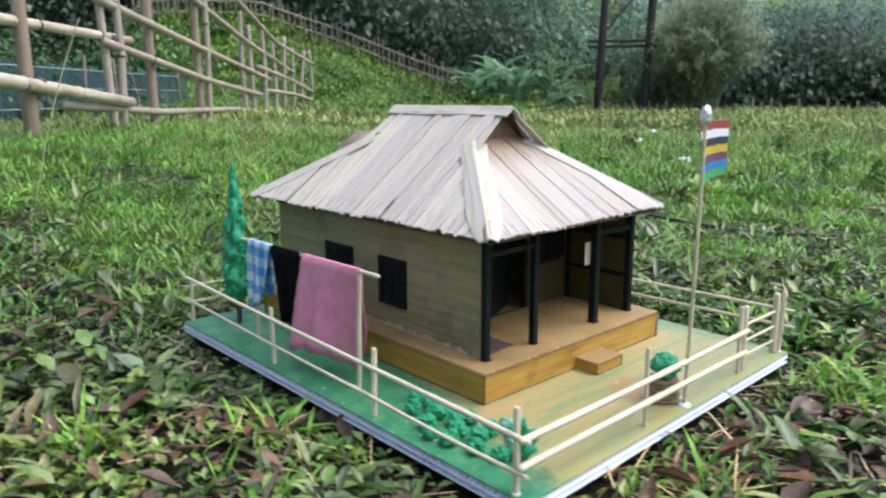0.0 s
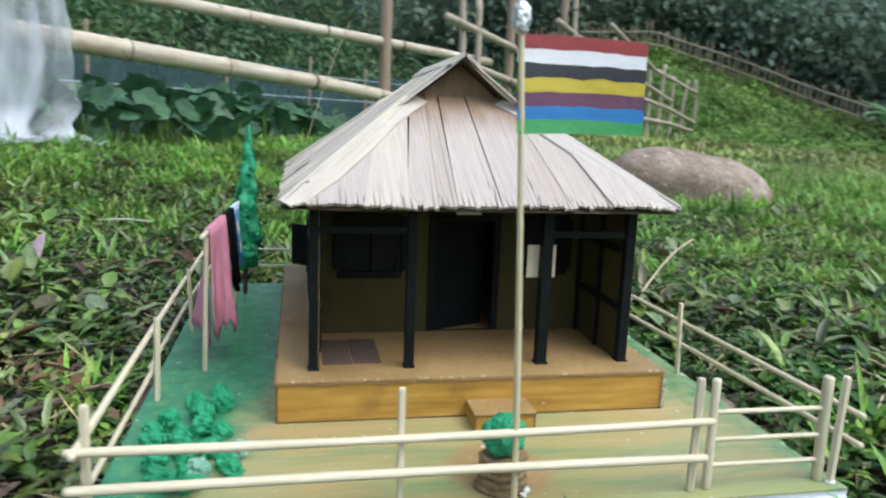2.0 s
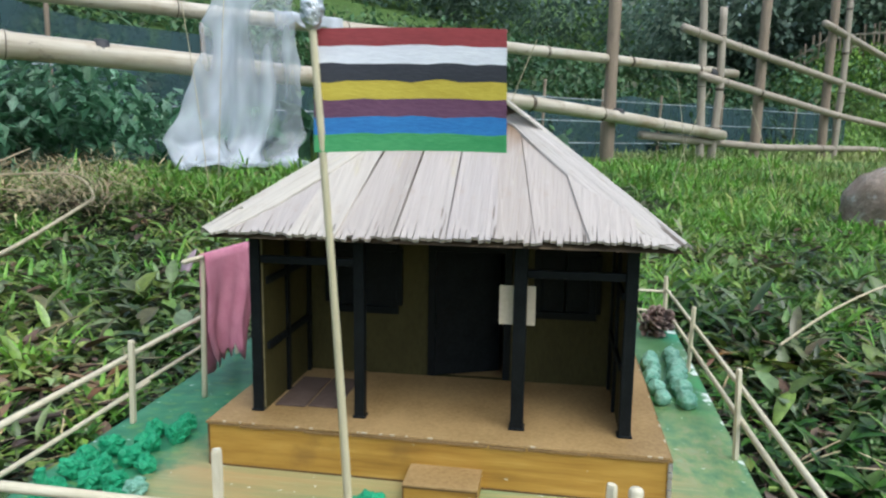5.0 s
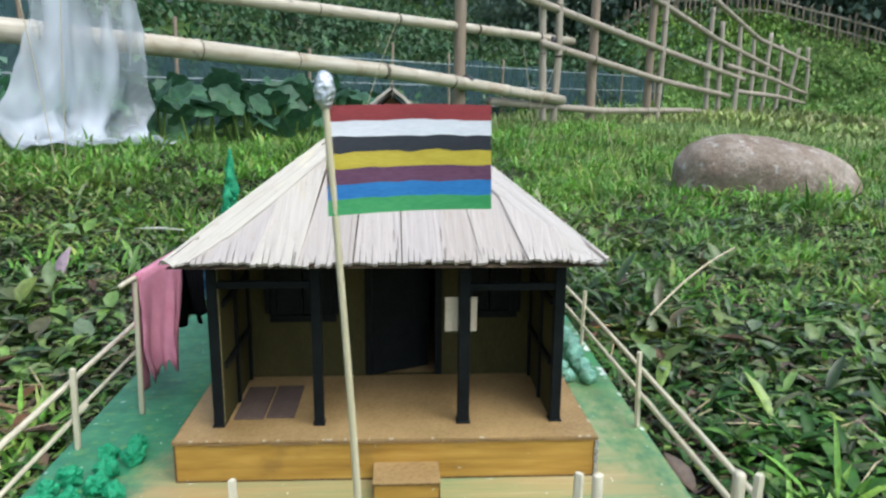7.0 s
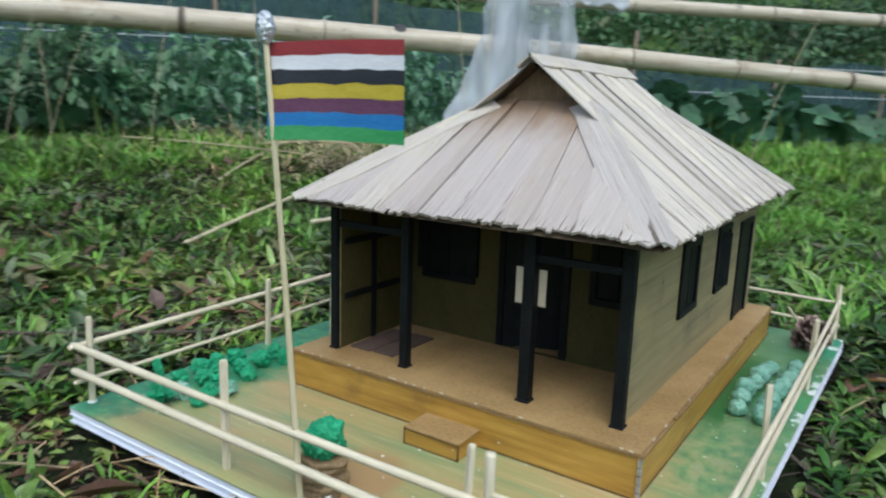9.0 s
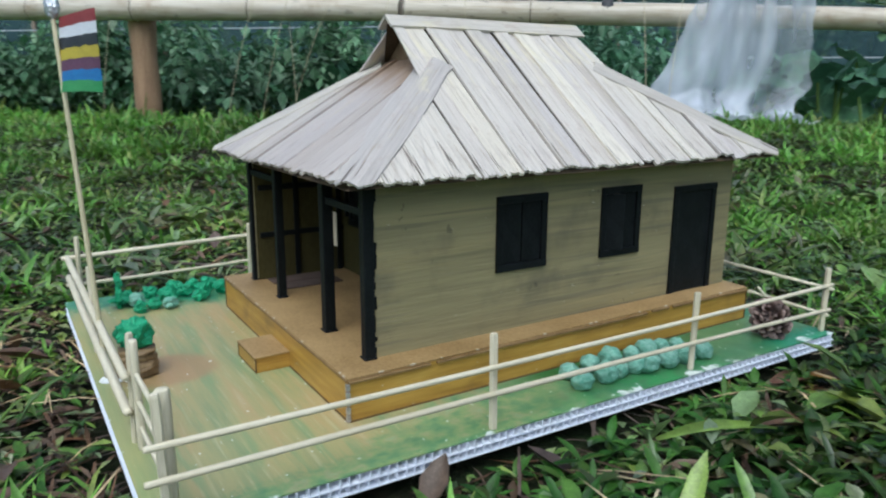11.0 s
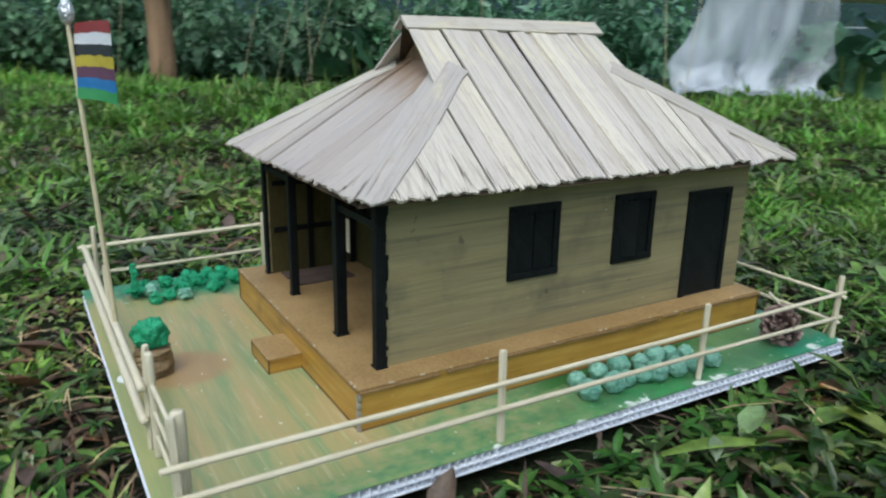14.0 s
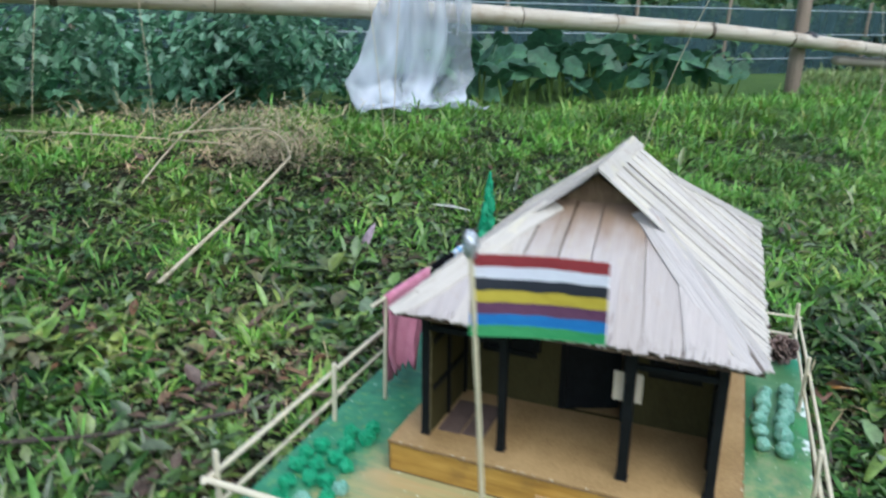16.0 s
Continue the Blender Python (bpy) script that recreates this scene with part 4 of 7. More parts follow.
def roof():
    # the card shell below the strips
    c = 0.0018
    P = [(RX0, RY0, RZ), (RX1, RY0, RZ), (RX1, RY1, RZ), (RX0, RY1, RZ)]
    half = (HZ - RZ) * (RIDGE_X - RX0) / (RIDGE_Z - RZ)
    gx0, gx1 = RX0 + half, RX1 - half * (RX1 - RIDGE_X) / (RIDGE_X - RX0)
    up = [(gx0, HY0, HZ), (gx1, HY0, HZ), (gx1, HY1, HZ), (gx0, HY1, HZ), (RIDGE_X, GY0, RIDGE_Z), (RIDGE_X, GY1, RIDGE_Z), (RIDGE_X, HY0, RIDGE_Z), (RIDGE_X, HY1, RIDGE_Z)]
    vs = P + up
    shell = bmesh.new()
    v = [shell.verts.new((x, y, z - c)) for x, y, z in vs]
    for f in ((0, 1, 5, 4), (2, 3, 7, 6), (1, 2, 6, 9, 8, 5), (3, 0, 4, 8, 9, 7), (3, 2, 1, 0)):
        shell.faces.new([v[i] for i in f])
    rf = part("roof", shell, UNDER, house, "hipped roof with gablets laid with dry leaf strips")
    for y, a in ((HY0 + 0.0005, 1), (HY1 - 0.0005, -1)):
        d = 0.0012
        tri = [(gx0 + 0.001, y, HZ - 0.003), (gx1 - 0.001, y, HZ - 0.003), (RIDGE_X, y, RIDGE_Z - 0.003)]
        vv = tri + [(x, yy + d, z) for x, yy, z in tri]
        solid("gable_panel", vv, ((0, 1, 2), (5, 4, 3), (0, 3, 4, 1), (1, 4, 5, 2), (2, 5, 3, 0)), GABLE, rf, label="brown folded leaf gable")

    def face(origin, ax, up_pt, length, outline, seed, wmin, wmax, gaps=(-0.0006, 0.0008, 0.0013, 0.0019)):
        o, ax = Vector(origin), Vector(ax).normalized()
        b = (Vector(up_pt) - o)
        b = (b - ax * b.dot(ax)).normalized()
        nrm = ax.cross(b)
        m = Matrix((ax, b, nrm)).transposed().to_4x4()
        m.translation = o
        rng = random.Random(seed)
        a, level = 0.0, 0
        while a < length - 0.002:
            w = min(rng.choice((rng.uniform(wmin, 0.018), rng.uniform(0.017, wmax))), length - a)
            tops = [outline(min(max(t, 0), length)) for t in (a, a + w / 2, a + w)]
            if max(tops) > 0.004:
                turn = Matrix.Rotation(rng.uniform(-0.020, 0.020), 4, "Z") @ Matrix.Rotation(rng.uniform(-0.03, 0.03), 4, "Y")
                gap, level = rng.choice(gaps), 1 - level
                here = m @ Matrix.Translation((a, 0, 0.0003 + 0.0013 * level + rng.uniform(0.0, 0.0006))) @ turn @ Matrix.Translation((-a, 0, 0))
                strip(rf, here, a + gap * 0.5, a + w - gap * 0.5, tops, rng, lift=rng.uniform(0.0, 0.0008))
            a += w
        return m

    sl_r = math.hypot(RX1 - RIDGE_X, RIDGE_Z - RZ)
    kz = sl_r / (RIDGE_Z - RZ)
    hb = (HZ - RZ) * kz
    L = RY1 - RY0

    def side_outline(a):
        y = RY0 + a
        if y < GY0 or y > GY1:
            e = HY0 - RY0 if y < GY0 else RY1 - HY1
            d = a if y < GY0 else L - a
            return hb * min(1, d / e)
        if y < HY0:
            return max(hb * a / (HY0 - RY0), sl_r)
        return sl_r

    face((RX1, RY0, RZ), (0, 1, 0), (RIDGE_X, RY0, RIDGE_Z), L, side_outline, 11, 0.009, 0.032)
    face((RX0, RY1, RZ), (0, -1, 0), (RIDGE_X, RY1, RIDGE_Z), L, lambda a: side_outline(L - a), 12, 0.009, 0.030, (-0.0012, -0.0006, 0.0003, 0.0008))
    # the ends: broad strips fanning a little, cut off along the hips
    W = RX1 - RX0
    for origin, ax, up_pt, seed, run in (((RX0, RY0, RZ), (1, 0, 0), (RX0, HY0, HZ), 13, HY0 - RY0), ((RX1, RY1, RZ), (-1, 0, 0), (RX1, HY1, HZ), 14, RY1 - HY1)):
        sl = math.hypot(run, HZ - RZ)
        m = face(origin, ax, up_pt, 0.0, None, seed, 0.01, 0.02)
        rng, a = random.Random(seed), 0.006
        while a < W - 0.008:
            w = min(rng.choice((rng.uniform(0.018, 0.034), rng.uniform(0.012, 0.020))), W - 0.006 - a)
            gap, fan, lean = rng.choice((-0.0014, -0.0008, 0.0002, 0.0006)), 0.42, rng.uniform(-0.0025, 0.0025)
            tops, shift = [], []
            for t in (a, a + w / 2, a + w):
                inward = (half + (W - 2 * half) * t / W - t) * fan + lean
                d, far_in = (t, half - inward) if t < W / 2 else (W - t, half + inward)
                f = min(1.0, d / far_in) if far_in > 0 else 1.0
                tops.append(sl * f + (0.004 if f == 1.0 else 0.0))
                shift.append(inward * f)
            here = m @ Matrix.Translation((0, 0, 0.0006 + rng.uniform(0, 0.0014))) @ Matrix.Rotation(rng.uniform(-0.006, 0.006), 4, "Y")
            strip(rf, here, a + gap / 2, a + w - gap / 2, tops, rng, lift=rng.uniform(0, 0.0008), shift=(shift[0], shift[2]), material=STRIP_END)
            a += w
    # broad strips folded over the hips
    rng = random.Random(21)
    for (ex, ey), (tx, ty), sx, sy in (((RX1, RY0), (gx1, HY0), -1, 1), ((RX0, RY0), (gx0, HY0), 1, 1), ((RX1, RY1), (gx1, HY1), -1, -1), ((RX0, RY1), (gx0, HY1), 1, -1)):
        e, t = Vector((ex, ey, RZ)), Vector((tx, ty, HZ))
        d = (t - e).normalized()
        n_end = Vector((0, -sy * (HZ - RZ), abs(ty - ey))).normalized()
        n_side = Vector((-sx * (HZ - RZ), 0, abs(tx - ex))).normalized()
        wing_end = n_end.cross(d)
        wing_end *= math.copysign(1, wing_end.x * sx)
        wing_side = n_side.cross(d)
        wing_side *= math.copysign(1, wing_side.y * sy)
        mid = (n_end + n_side).normalized()
        mid = (mid - d * mid.dot(d)).normalized()
        m = Matrix((d.cross(mid), d, mid)).transposed().to_4x4()
        m.translation = e
        inv, length, vs = m.inverted(), (t - e).length, []
        for f in (0.004, 0.06, 0.25, 0.5, 0.75, 0.92, 1.0):
            k = rng.uniform(0.9, 1.1) * (0.45 if f < 0.01 else 0.85 if f < 0.1 else 1.0)
            p = e + d * (length * f)
            up = 0.0040 + rng.uniform(0, 0.0007)
            for q in (p + wing_end * 0.0160 * k + n_end * up, p + wing_end * 0.008 * k + n_end * (up + 0.0006), p + mid * (up + 0.0010), p + wing_side * 0.0075 * k + n_side * (up + 0.0006), p + wing_side * 0.0150 * k + n_side * up):
                vs.append(inv @ q)
        n, c = len(vs), 5
        vs2 = vs + [p - Vector((0, 0, 0.0015)) for p in vs]
        fs = []
        for r in range(n // c - 1):
            for s in range(c - 1):
                b = c * r + s
                fs += [(b, b + 1, b + c + 1, b + c), (n + b, n + b + c, n + b + c + 1, n + b + 1)]
        rim = [*range(c), *range(2 * c - 1, n, c), *range(n - 2, n - c - 1, -1), *range(n - 2 * c, 0, -c)]
        fs += [(rim[i], n + rim[i], n + rim[(i + 1) % len(rim)], rim[(i + 1) % len(rim)]) for i in range(len(rim))]
        solid("hip_strip", vs2, fs, HIP, rf, m)
    # ridge cap of two folded strips
    for sgn in (-1, 1):
        d = Vector((sgn * (RX1 - RIDGE_X), 0, -(RIDGE_Z - RZ))).normalized()
        nrm = Vector((sgn * (RIDGE_Z - RZ), 0, RX1 - RIDGE_X)).normalized()
        o = Vector((RIDGE_X, GY0 - 0.002, RIDGE_Z + 0.0058))
        ys = [0, 0.07, 0.14, GY1 - GY0 + 0.003]
        vs = []
        for k, y in enumerate(ys):
            for f in (0.0, 0.0165 + rng.uniform(-0.0008, 0.0008)):
                vs.append(o + Vector((0, y, 0.0004 * (k % 2))) + d * f)
        n = len(vs)
        vs2 = vs + [p - nrm * 0.0022 for p in vs]
        fs = []
        for r in range(3):
            a = 2 * r
            fs += [(a, a + 1, a + 3, a + 2), (n + a, n + a + 2, n + a + 3, n + a + 1)]
        rim = [0, 1, 3, 5, 7, 6, 4, 2]
        fs += [(rim[i], n + rim[i], n + rim[(i + 1) % 8], rim[(i + 1) % 8]) for i in range(8)]
        solid("ridge_strip", vs2, fs, HIP, rf)


roof()

# ---- things on the board ----
def yard_fence():
    t = thing("stick_fence", (-0.093, -0.123, 0.0), "low fence of pale split bamboo sticks around the painted board", "fence")
    rng = random.Random(5)
    posts = [(-0.0940, -0.1235, 0.069), (-0.0912, 0.0535, 0.066), (-0.0905, 0.2355, 0.0655), (-0.0900, 0.4480, 0.057), (0.3620, 0.4470, 0.060),
             (0.3590, 0.2680, 0.0648), (0.3580, 0.0735, 0.0660), (0.3520, -0.1295, 0.072), (0.0718, -0.1290, 0.0745), (0.2530, -0.1290, 0.073)]
    for k, (x, y, z) in enumerate(posts):
        lean = (rng.uniform(-0.002, 0.002), rng.uniform(-0.002, 0.002))
        ob = rod("post", (x, y, 0.0), (x + lean[0], y + lean[1], z), 0.0028, SKEWER, t, 5, rng.uniform(0.7, 1.0), rng=rng, smooth=False)
        if k in (0, 7):
            bm = bmesh.new()
            bmesh.ops.create_icosphere(bm, subdivisions=2, radius=0.0038, matrix=Matrix.Translation((x, y, 0.0004)) @ Matrix.Diagonal((1, 1, 0.4, 1)))
            part("glue_blob", bm, GLUE, ob, smooth=True)
    rails = [((-0.101, -0.1325, 0.0475), (0.2620, -0.1325, 0.0470), 0.0029, 0.85), ((-0.102, -0.1325, 0.0265), (0.2600, -0.1325, 0.0235), 0.0031, 0.85),
             ((0.3620, -0.140, 0.0480), (0.3625, 0.4560, 0.0435), 0.0019, 1), ((0.3620, -0.141, 0.0290), (0.3625, 0.4560, 0.0195), 0.0019, 1),
             ((-0.0965, -0.138, 0.0470), (-0.0935, 0.4560, 0.0590), 0.0022, 1), ((-0.0960, -0.136, 0.0185), (-0.0952, 0.085, 0.0226), 0.0018, 1), ((-0.0975, 0.062, 0.0230), (-0.0930, 0.4560, 0.0290), 0.0016, 1),
             ((-0.0980, 0.4480, 0.0480), (0.3680, 0.4485, 0.0410), 0.0017, 1), ((-0.0960, 0.4480, 0.0260), (0.3660, 0.4485, 0.0160), 0.0017, 1)]
    for p, q, r, sq in rails:
        rod("rail", p, q, r * 1.06, SKEWER, t, 8, sq, bend=0.0015, taper=0.92, rng=rng)


def gate():
    t = thing("stick_gate", (0.306, -0.1235, 0.0), "three-barred gate of split bamboo sticks in the low fence", "gate")
    rng = random.Random(6)
    rod("gate_post", (0.2652, -0.1270, 0), (0.2652, -0.1270, 0.0720), 0.0033, SKEWER, t, 6, 0.85, rng=rng)
    rod("gate_post", (0.3450, -0.1262, 0), (0.3442, -0.1262, 0.0705), 0.0041, SKEWER, t, 6, 0.8, rng=rng)
    for z in (0.0505, 0.0325, 0.0155):
        rod("bar", (0.2670, -0.1270, z), (0.3440, -0.1262, z - 0.001), 0.0016, SKEWER, t, 6, rng=rng)


yard_fence()
gate()


def flag():
    t = thing("flag_pole", (0.1370, -0.1295, 0.0), "thin bamboo pole with seven-striped painted flag and foil finial", "flag")
    foot, top = Vector((0.1392, -0.1300, 0.0)), Vector((0.1253, -0.1385, 0.268))
    rod("pole", foot, top, 0.0020, POLE, t, 7, taper=0.8, bend=0.001, rng=random.Random(1))
    bm = bmesh.new()
    bmesh.ops.create_icosphere(bm, subdivisions=3, radius=0.0058, matrix=Matrix.Translation(top + Vector((0, 0, 0.0045))) @ Matrix.Diagonal((0.85, 0.85, 1.5, 1)))
    for v in bm.verts:
        v.co += v.normal * 0.0009 * noise.noise(v.co * 420)
    part("finial", bm, FOIL, t, "crumpled silver foil drop")
    z_top, z_low = 0.2655, 0.2148
    n = 12
    for k, mat in enumerate(STRIPES):
        za, zb = z_top + (z_low - z_top) * k / 7, z_top + (z_low - z_top) * (k + 1) / 7
        vs = []
        for i in range(n + 1):
            f = i / n
            x = 0.1256 + 0.0780 * f
            y = -0.1348 + 0.0150 * f + 0.0020 * math.sin(4.2 * f + 0.5) * f
            for z, edge in ((za, k), (zb, k + 1)):
                z += 0.0012 * noise.noise(Vector((f * 7, edge * 2.3, 4))) * (0 < edge < 7)
                fr = (z_top - z) / (z_top - z_low)
                vs.append((x - 0.0012 * (1 - fr) + 0.001 * f, y - 0.0045 * fr * (1 - f), z + 0.0012 * math.sin(2.5 * f)))
        m = len(vs)
        vs += [(x, y + 0.0004, z) for x, y, z in vs]
        fs = []
        for i in range(n):
            a = 2 * i
            fs += [(a, a + 1, a + 3, a + 2), (m + a, m + a + 2, m + a + 3, m + a + 1), (a, a + 2, m + a + 2, m + a), (a + 1, m + a + 1, m + a + 3, a + 3)]
        fs += [(0, m, m + 1, 1), (2 * n, 2 * n + 1, m + 2 * n + 1, m + 2 * n)]
        solid("stripe", vs, fs, mat, t, label=mat.name.split("_")[1] + " stripe of the flag")
    bm = bmesh.new()
    bmesh.ops.create_icosphere(bm, subdivisions=2, radius=0.0062, matrix=Matrix.Translation(foot) @ Matrix.Diagonal((1.1, 1, 0.5, 1)))
    part("glue_foot", bm, GLUE, t, "white blob of dried glue", smooth=True)


flag()


def crumpled(bm, centre, r, seed, squash=0.9, depth=0.22, sub=3):
    """A wad of crumpled crepe paper."""
    made = bmesh.ops.create_icosphere(bm, subdivisions=sub, radius=1.0)["verts"]
    off = Vector((seed * 3.7, seed * 1.3, seed * 2.1))
    for v in made:
        d = v.co.normalized()
        k = 1 + depth * noise.noise(d * 1.7 + off) + depth * 0.8 * abs(noise.noise(d * 4.5 + off)) - depth * 0.3 + 0.10 * abs(noise.noise(d * 9 + off)) + 0.03 * noise.noise(d * 19 + off)
        v.co = Vector(centre) + Vector((d.x, d.y, d.z * squash)) * r * k
    return bm


def pot_plant():
    t = thing("potted_bush", (0.1375, -0.1080, 0.0), "round green crepe paper bush in a coiled paper pot", "potted plant")
    rng = random.Random(2)
    bm = bmesh.new()
    rings = []
    for k in range(5):
        z = 0.0004 + 0.0044 * k
        r = (0.0150, 0.0152, 0.0148, 0.0146, 0.0140)[k]
        for dz, dr in ((0.0, -0.0016), (0.0012, 0.0), (0.0032, 0.0), (0.0043, -0.0016)):
            rings.append(((0.1375 + rng.uniform(-0.0008, 0.0008), -0.108 + rng.uniform(-0.0008, 0.0008), z + dz), r + dr, 1.0, 0))
    add_tube(bm, rings, 26)
    for v in bm.verts:
        d = Vector((v.co.x - 0.1375, v.co.y + 0.108, 0))
        v.co += d * 0.22 * noise.noise(Vector((v.co.x * 130, v.co.y * 130, v.co.z * 260))) + Vector((0, 0, 0.0016 * noise.noise(v.co * 110)))
        v.co.z = max(v.co.z, 0.0002)
    part("pot", bm, POT, t, "brown coiled paper pot", smooth=True)
    for k, (dx, dy, r) in enumerate(((0.013, -0.010, 0.0026), (0.010, -0.014, 0.0020))):
        part("glue_bit", crumpled(bmesh.new(), (0.1375 + dx, -0.108 + dy, r * 0.7), r, k + 70, 0.7, 0.5, 2), GLUE, t, "white bit of glue")
    part("bush", crumpled(bmesh.new(), (0.1377, -0.1083, 0.0338), 0.0127, 3, 1.0, 0.30, 5), CREPE, t, "green crepe ball", smooth=True)


pot_plant()

GREENS_L = [(-0.072, -0.060, 0.9), (-0.078, -0.034, 1.0), (-0.062, -0.028, 0.9), (-0.073, 0.000, 1.0), (-0.052, 0.010, 1.05), (-0.060, 0.034, 0.9), (-0.040, 0.030, 1.0), (-0.050, -0.012, 1.0),
            (-0.040, -0.046, 0.95), (-0.024, -0.050, 0.85), (-0.045, -0.078, 0.95), (-0.024, -0.078, 0.8), (-0.036, -0.018, 0.8), (-0.066, -0.082, 0.9), (-0.056, -0.048, 0.9), (-0.030, -0.064, 0.8), (-0.044, 0.050, 0.85), (-0.082, -0.014, 0.8)]
GREENS_R = [(0.3405, 0.168, 0.95), (0.3215, 0.172, 0.8), (0.3195, 0.196, 0.85), (0.3410, 0.193, 1.0), (0.3395, 0.208, 0.8), (0.3180, 0.220, 0.95), (0.3400, 0.226, 0.85), (0.3220, 0.240, 0.8),
            (0.3220, 0.257, 1.0), (0.3440, 0.236, 1.0), (0.3460, 0.257, 1.0), (0.3230, 0.273, 0.85), (0.3470, 0.276, 0.9), (0.3260, 0.290, 0.75), (0.3470, 0.297, 0.95)]
for k, (x, y, s) in enumerate(GREENS_L):
    r = 0.0082 * s
    pale = k in (9, 10)
    ob = part("cabbage", crumpled(bmesh.new(), (0, 0, r * 0.82), r, k + 10, 0.9, 0.42, 4), CREPE_PALE if pale else CREPE, None, "", pose(x, y, 0, 0, 0, 40 * k))
    tagged(ob, "pale green crumpled paper cabbage on the board" if pale else "bright green crumpled paper cabbage on the board", "paper cabbage", "cabbages in the corner bed")
for k, (x, y, s) in enumerate(GREENS_R):
    r = 0.0090 * s
    ob = part("cabbage", crumpled(bmesh.new(), (0, 0, r * 0.86), r, k + 40, 0.95, 0.20, 4), CREPE_PALE, None, "", pose(x, y, 0, 0, 0, 57 * k), True)
    tagged(ob, "pale green crumpled paper cabbage beside the platform", "paper cabbage", "cabbages along the platform")


def stalk_plant():
    t = thing("paper_cactus", (-0.0500, -0.0930, 0.0), "upright green twisted paper plant with a leafy foot", "paper plant")
    rng = random.Random(9)
    rings = [((rng.uniform(-0.001, 0.001) - 0.050 - 0.003 * i / 9, -0.093 + rng.uniform(-0.001, 0.001), 0.004 * i), 0.0034 * rng.uniform(0.8, 1.2), 1, i * 0.5) for i in range(10)]
    part("stalk", add_tube(bmesh.new(), rings, 7), CREPE, t)
    b = np.array([(-0.050, -0.093, 0.003)] * 14)
    v, l, n = blade_arrays(b, np.linspace(0, 6.2, 14), np.full(14, 0.8), np.full(14, 0.014), np.full(14, 0.008), np.full(14, 0.6))
    ob = big_mesh("foot_leaves", v, l, n, CREPE, kind="")
    settle(ob, None, t)


stalk_plant()


def paper_tree():
    t = thing("paper_tree", (-0.0490, 0.3980, 0.0), "tall narrow tree of torn green crepe paper on a brown stick", "paper tree")
    rod("trunk", (-0.0495, 0.3975, 0.0), (-0.0440, 0.4010, 0.190), 0.0030, TRUNK, t, 7, rng=random.Random(2), label="dark brown stick trunk")
    # crepe wound round the stick in loose folds, with torn edges standing off
    rings, sides, vs = 64, 30, []
    for i in range(rings + 1):
        f = i / rings
        z = 0.034 + 0.172 * f
        r = 0.0015 + 0.0165 * (1 - f) ** 0.85 * min(1.0, 0.55 + 3.5 * f)
        for j in range(sides):
            a = 6.2832 * j / sides
            q = Vector((math.cos(a) * 1.3, math.sin(a) * 1.3, z * 55))
            k = 1 + 0.55 * noise.noise(q) + 0.35 * (0.4 - abs(noise.noise(q * 2.3))) + 0.18 * math.sin(z * 210 + 2 * a)
            vs.append((-0.0487 + 0.0047 * f + r * k * math.cos(a), 0.3980 + 0.003 * f + r * k * math.sin(a), z + 0.004 * noise.noise(q * 1.7)))
    fs = [(i * sides + j, i * sides + (j + 1) % sides, (i + 1) * sides + (j + 1) % sides, (i + 1) * sides + j) for i in range(rings) for j in range(sides)]
    fs += [tuple(range(sides))[::-1], tuple(range(rings * sides, (rings + 1) * sides))]
    solid("crown", vs, fs, CREPE, t, smooth=True, label="torn crepe foliage")
    rng = np.random.RandomState(5)
    n = 150
    f = rng.rand(n) ** 0.85
    z = 0.040 + f * 0.155
    rad = 0.0125 * (1 - f) ** 0.9 + 0.001
    a = rng.rand(n) * 6.283
    base = np.stack([-0.0487 + 0.0047 * f + rad * np.cos(a), 0.3980 + 0.003 * f + rad * np.sin(a), z], 1)
    v, l, c = blade_arrays(base, a + rng.normal(0, 0.5, n), rng.uniform(0.4, 2.2, n), rng.uniform(0.007, 0.016, n) * (1.1 - 0.75 * f), rng.uniform(0.006, 0.012, n) * (1.1 - 0.6 * f), rng.uniform(0.3, 1.2, n), 0.5, 0.3, 0.3)
    settle(big_mesh("torn_edges", v, l, c, CREPE, kind=""), None, t)


paper_tree()


def clothesline():
    t = thing("clothes_rail", (-0.0600, 0.2200, 0.0), "rail of thin bamboo on two sticks for drying cloths", "clothes rail")
    rng = random.Random(12)
    rod("upright", (-0.0634, 0.1147, 0), (-0.0600, 0.1140, 0.1205), 0.0024, SKEWER, t, 6, rng=rng)
    rod("upright", (-0.0560, 0.3350, 0), (-0.0545, 0.3350, 0.1180), 0.0024, SKEWER, t, 6, rng=rng)
    rod("bar", (-0.0600, 0.0820, 0.1225), (-0.0535, 0.3700, 0.1175), 0.0021, SKEWER, t, 6, rng=rng)


clothesline()


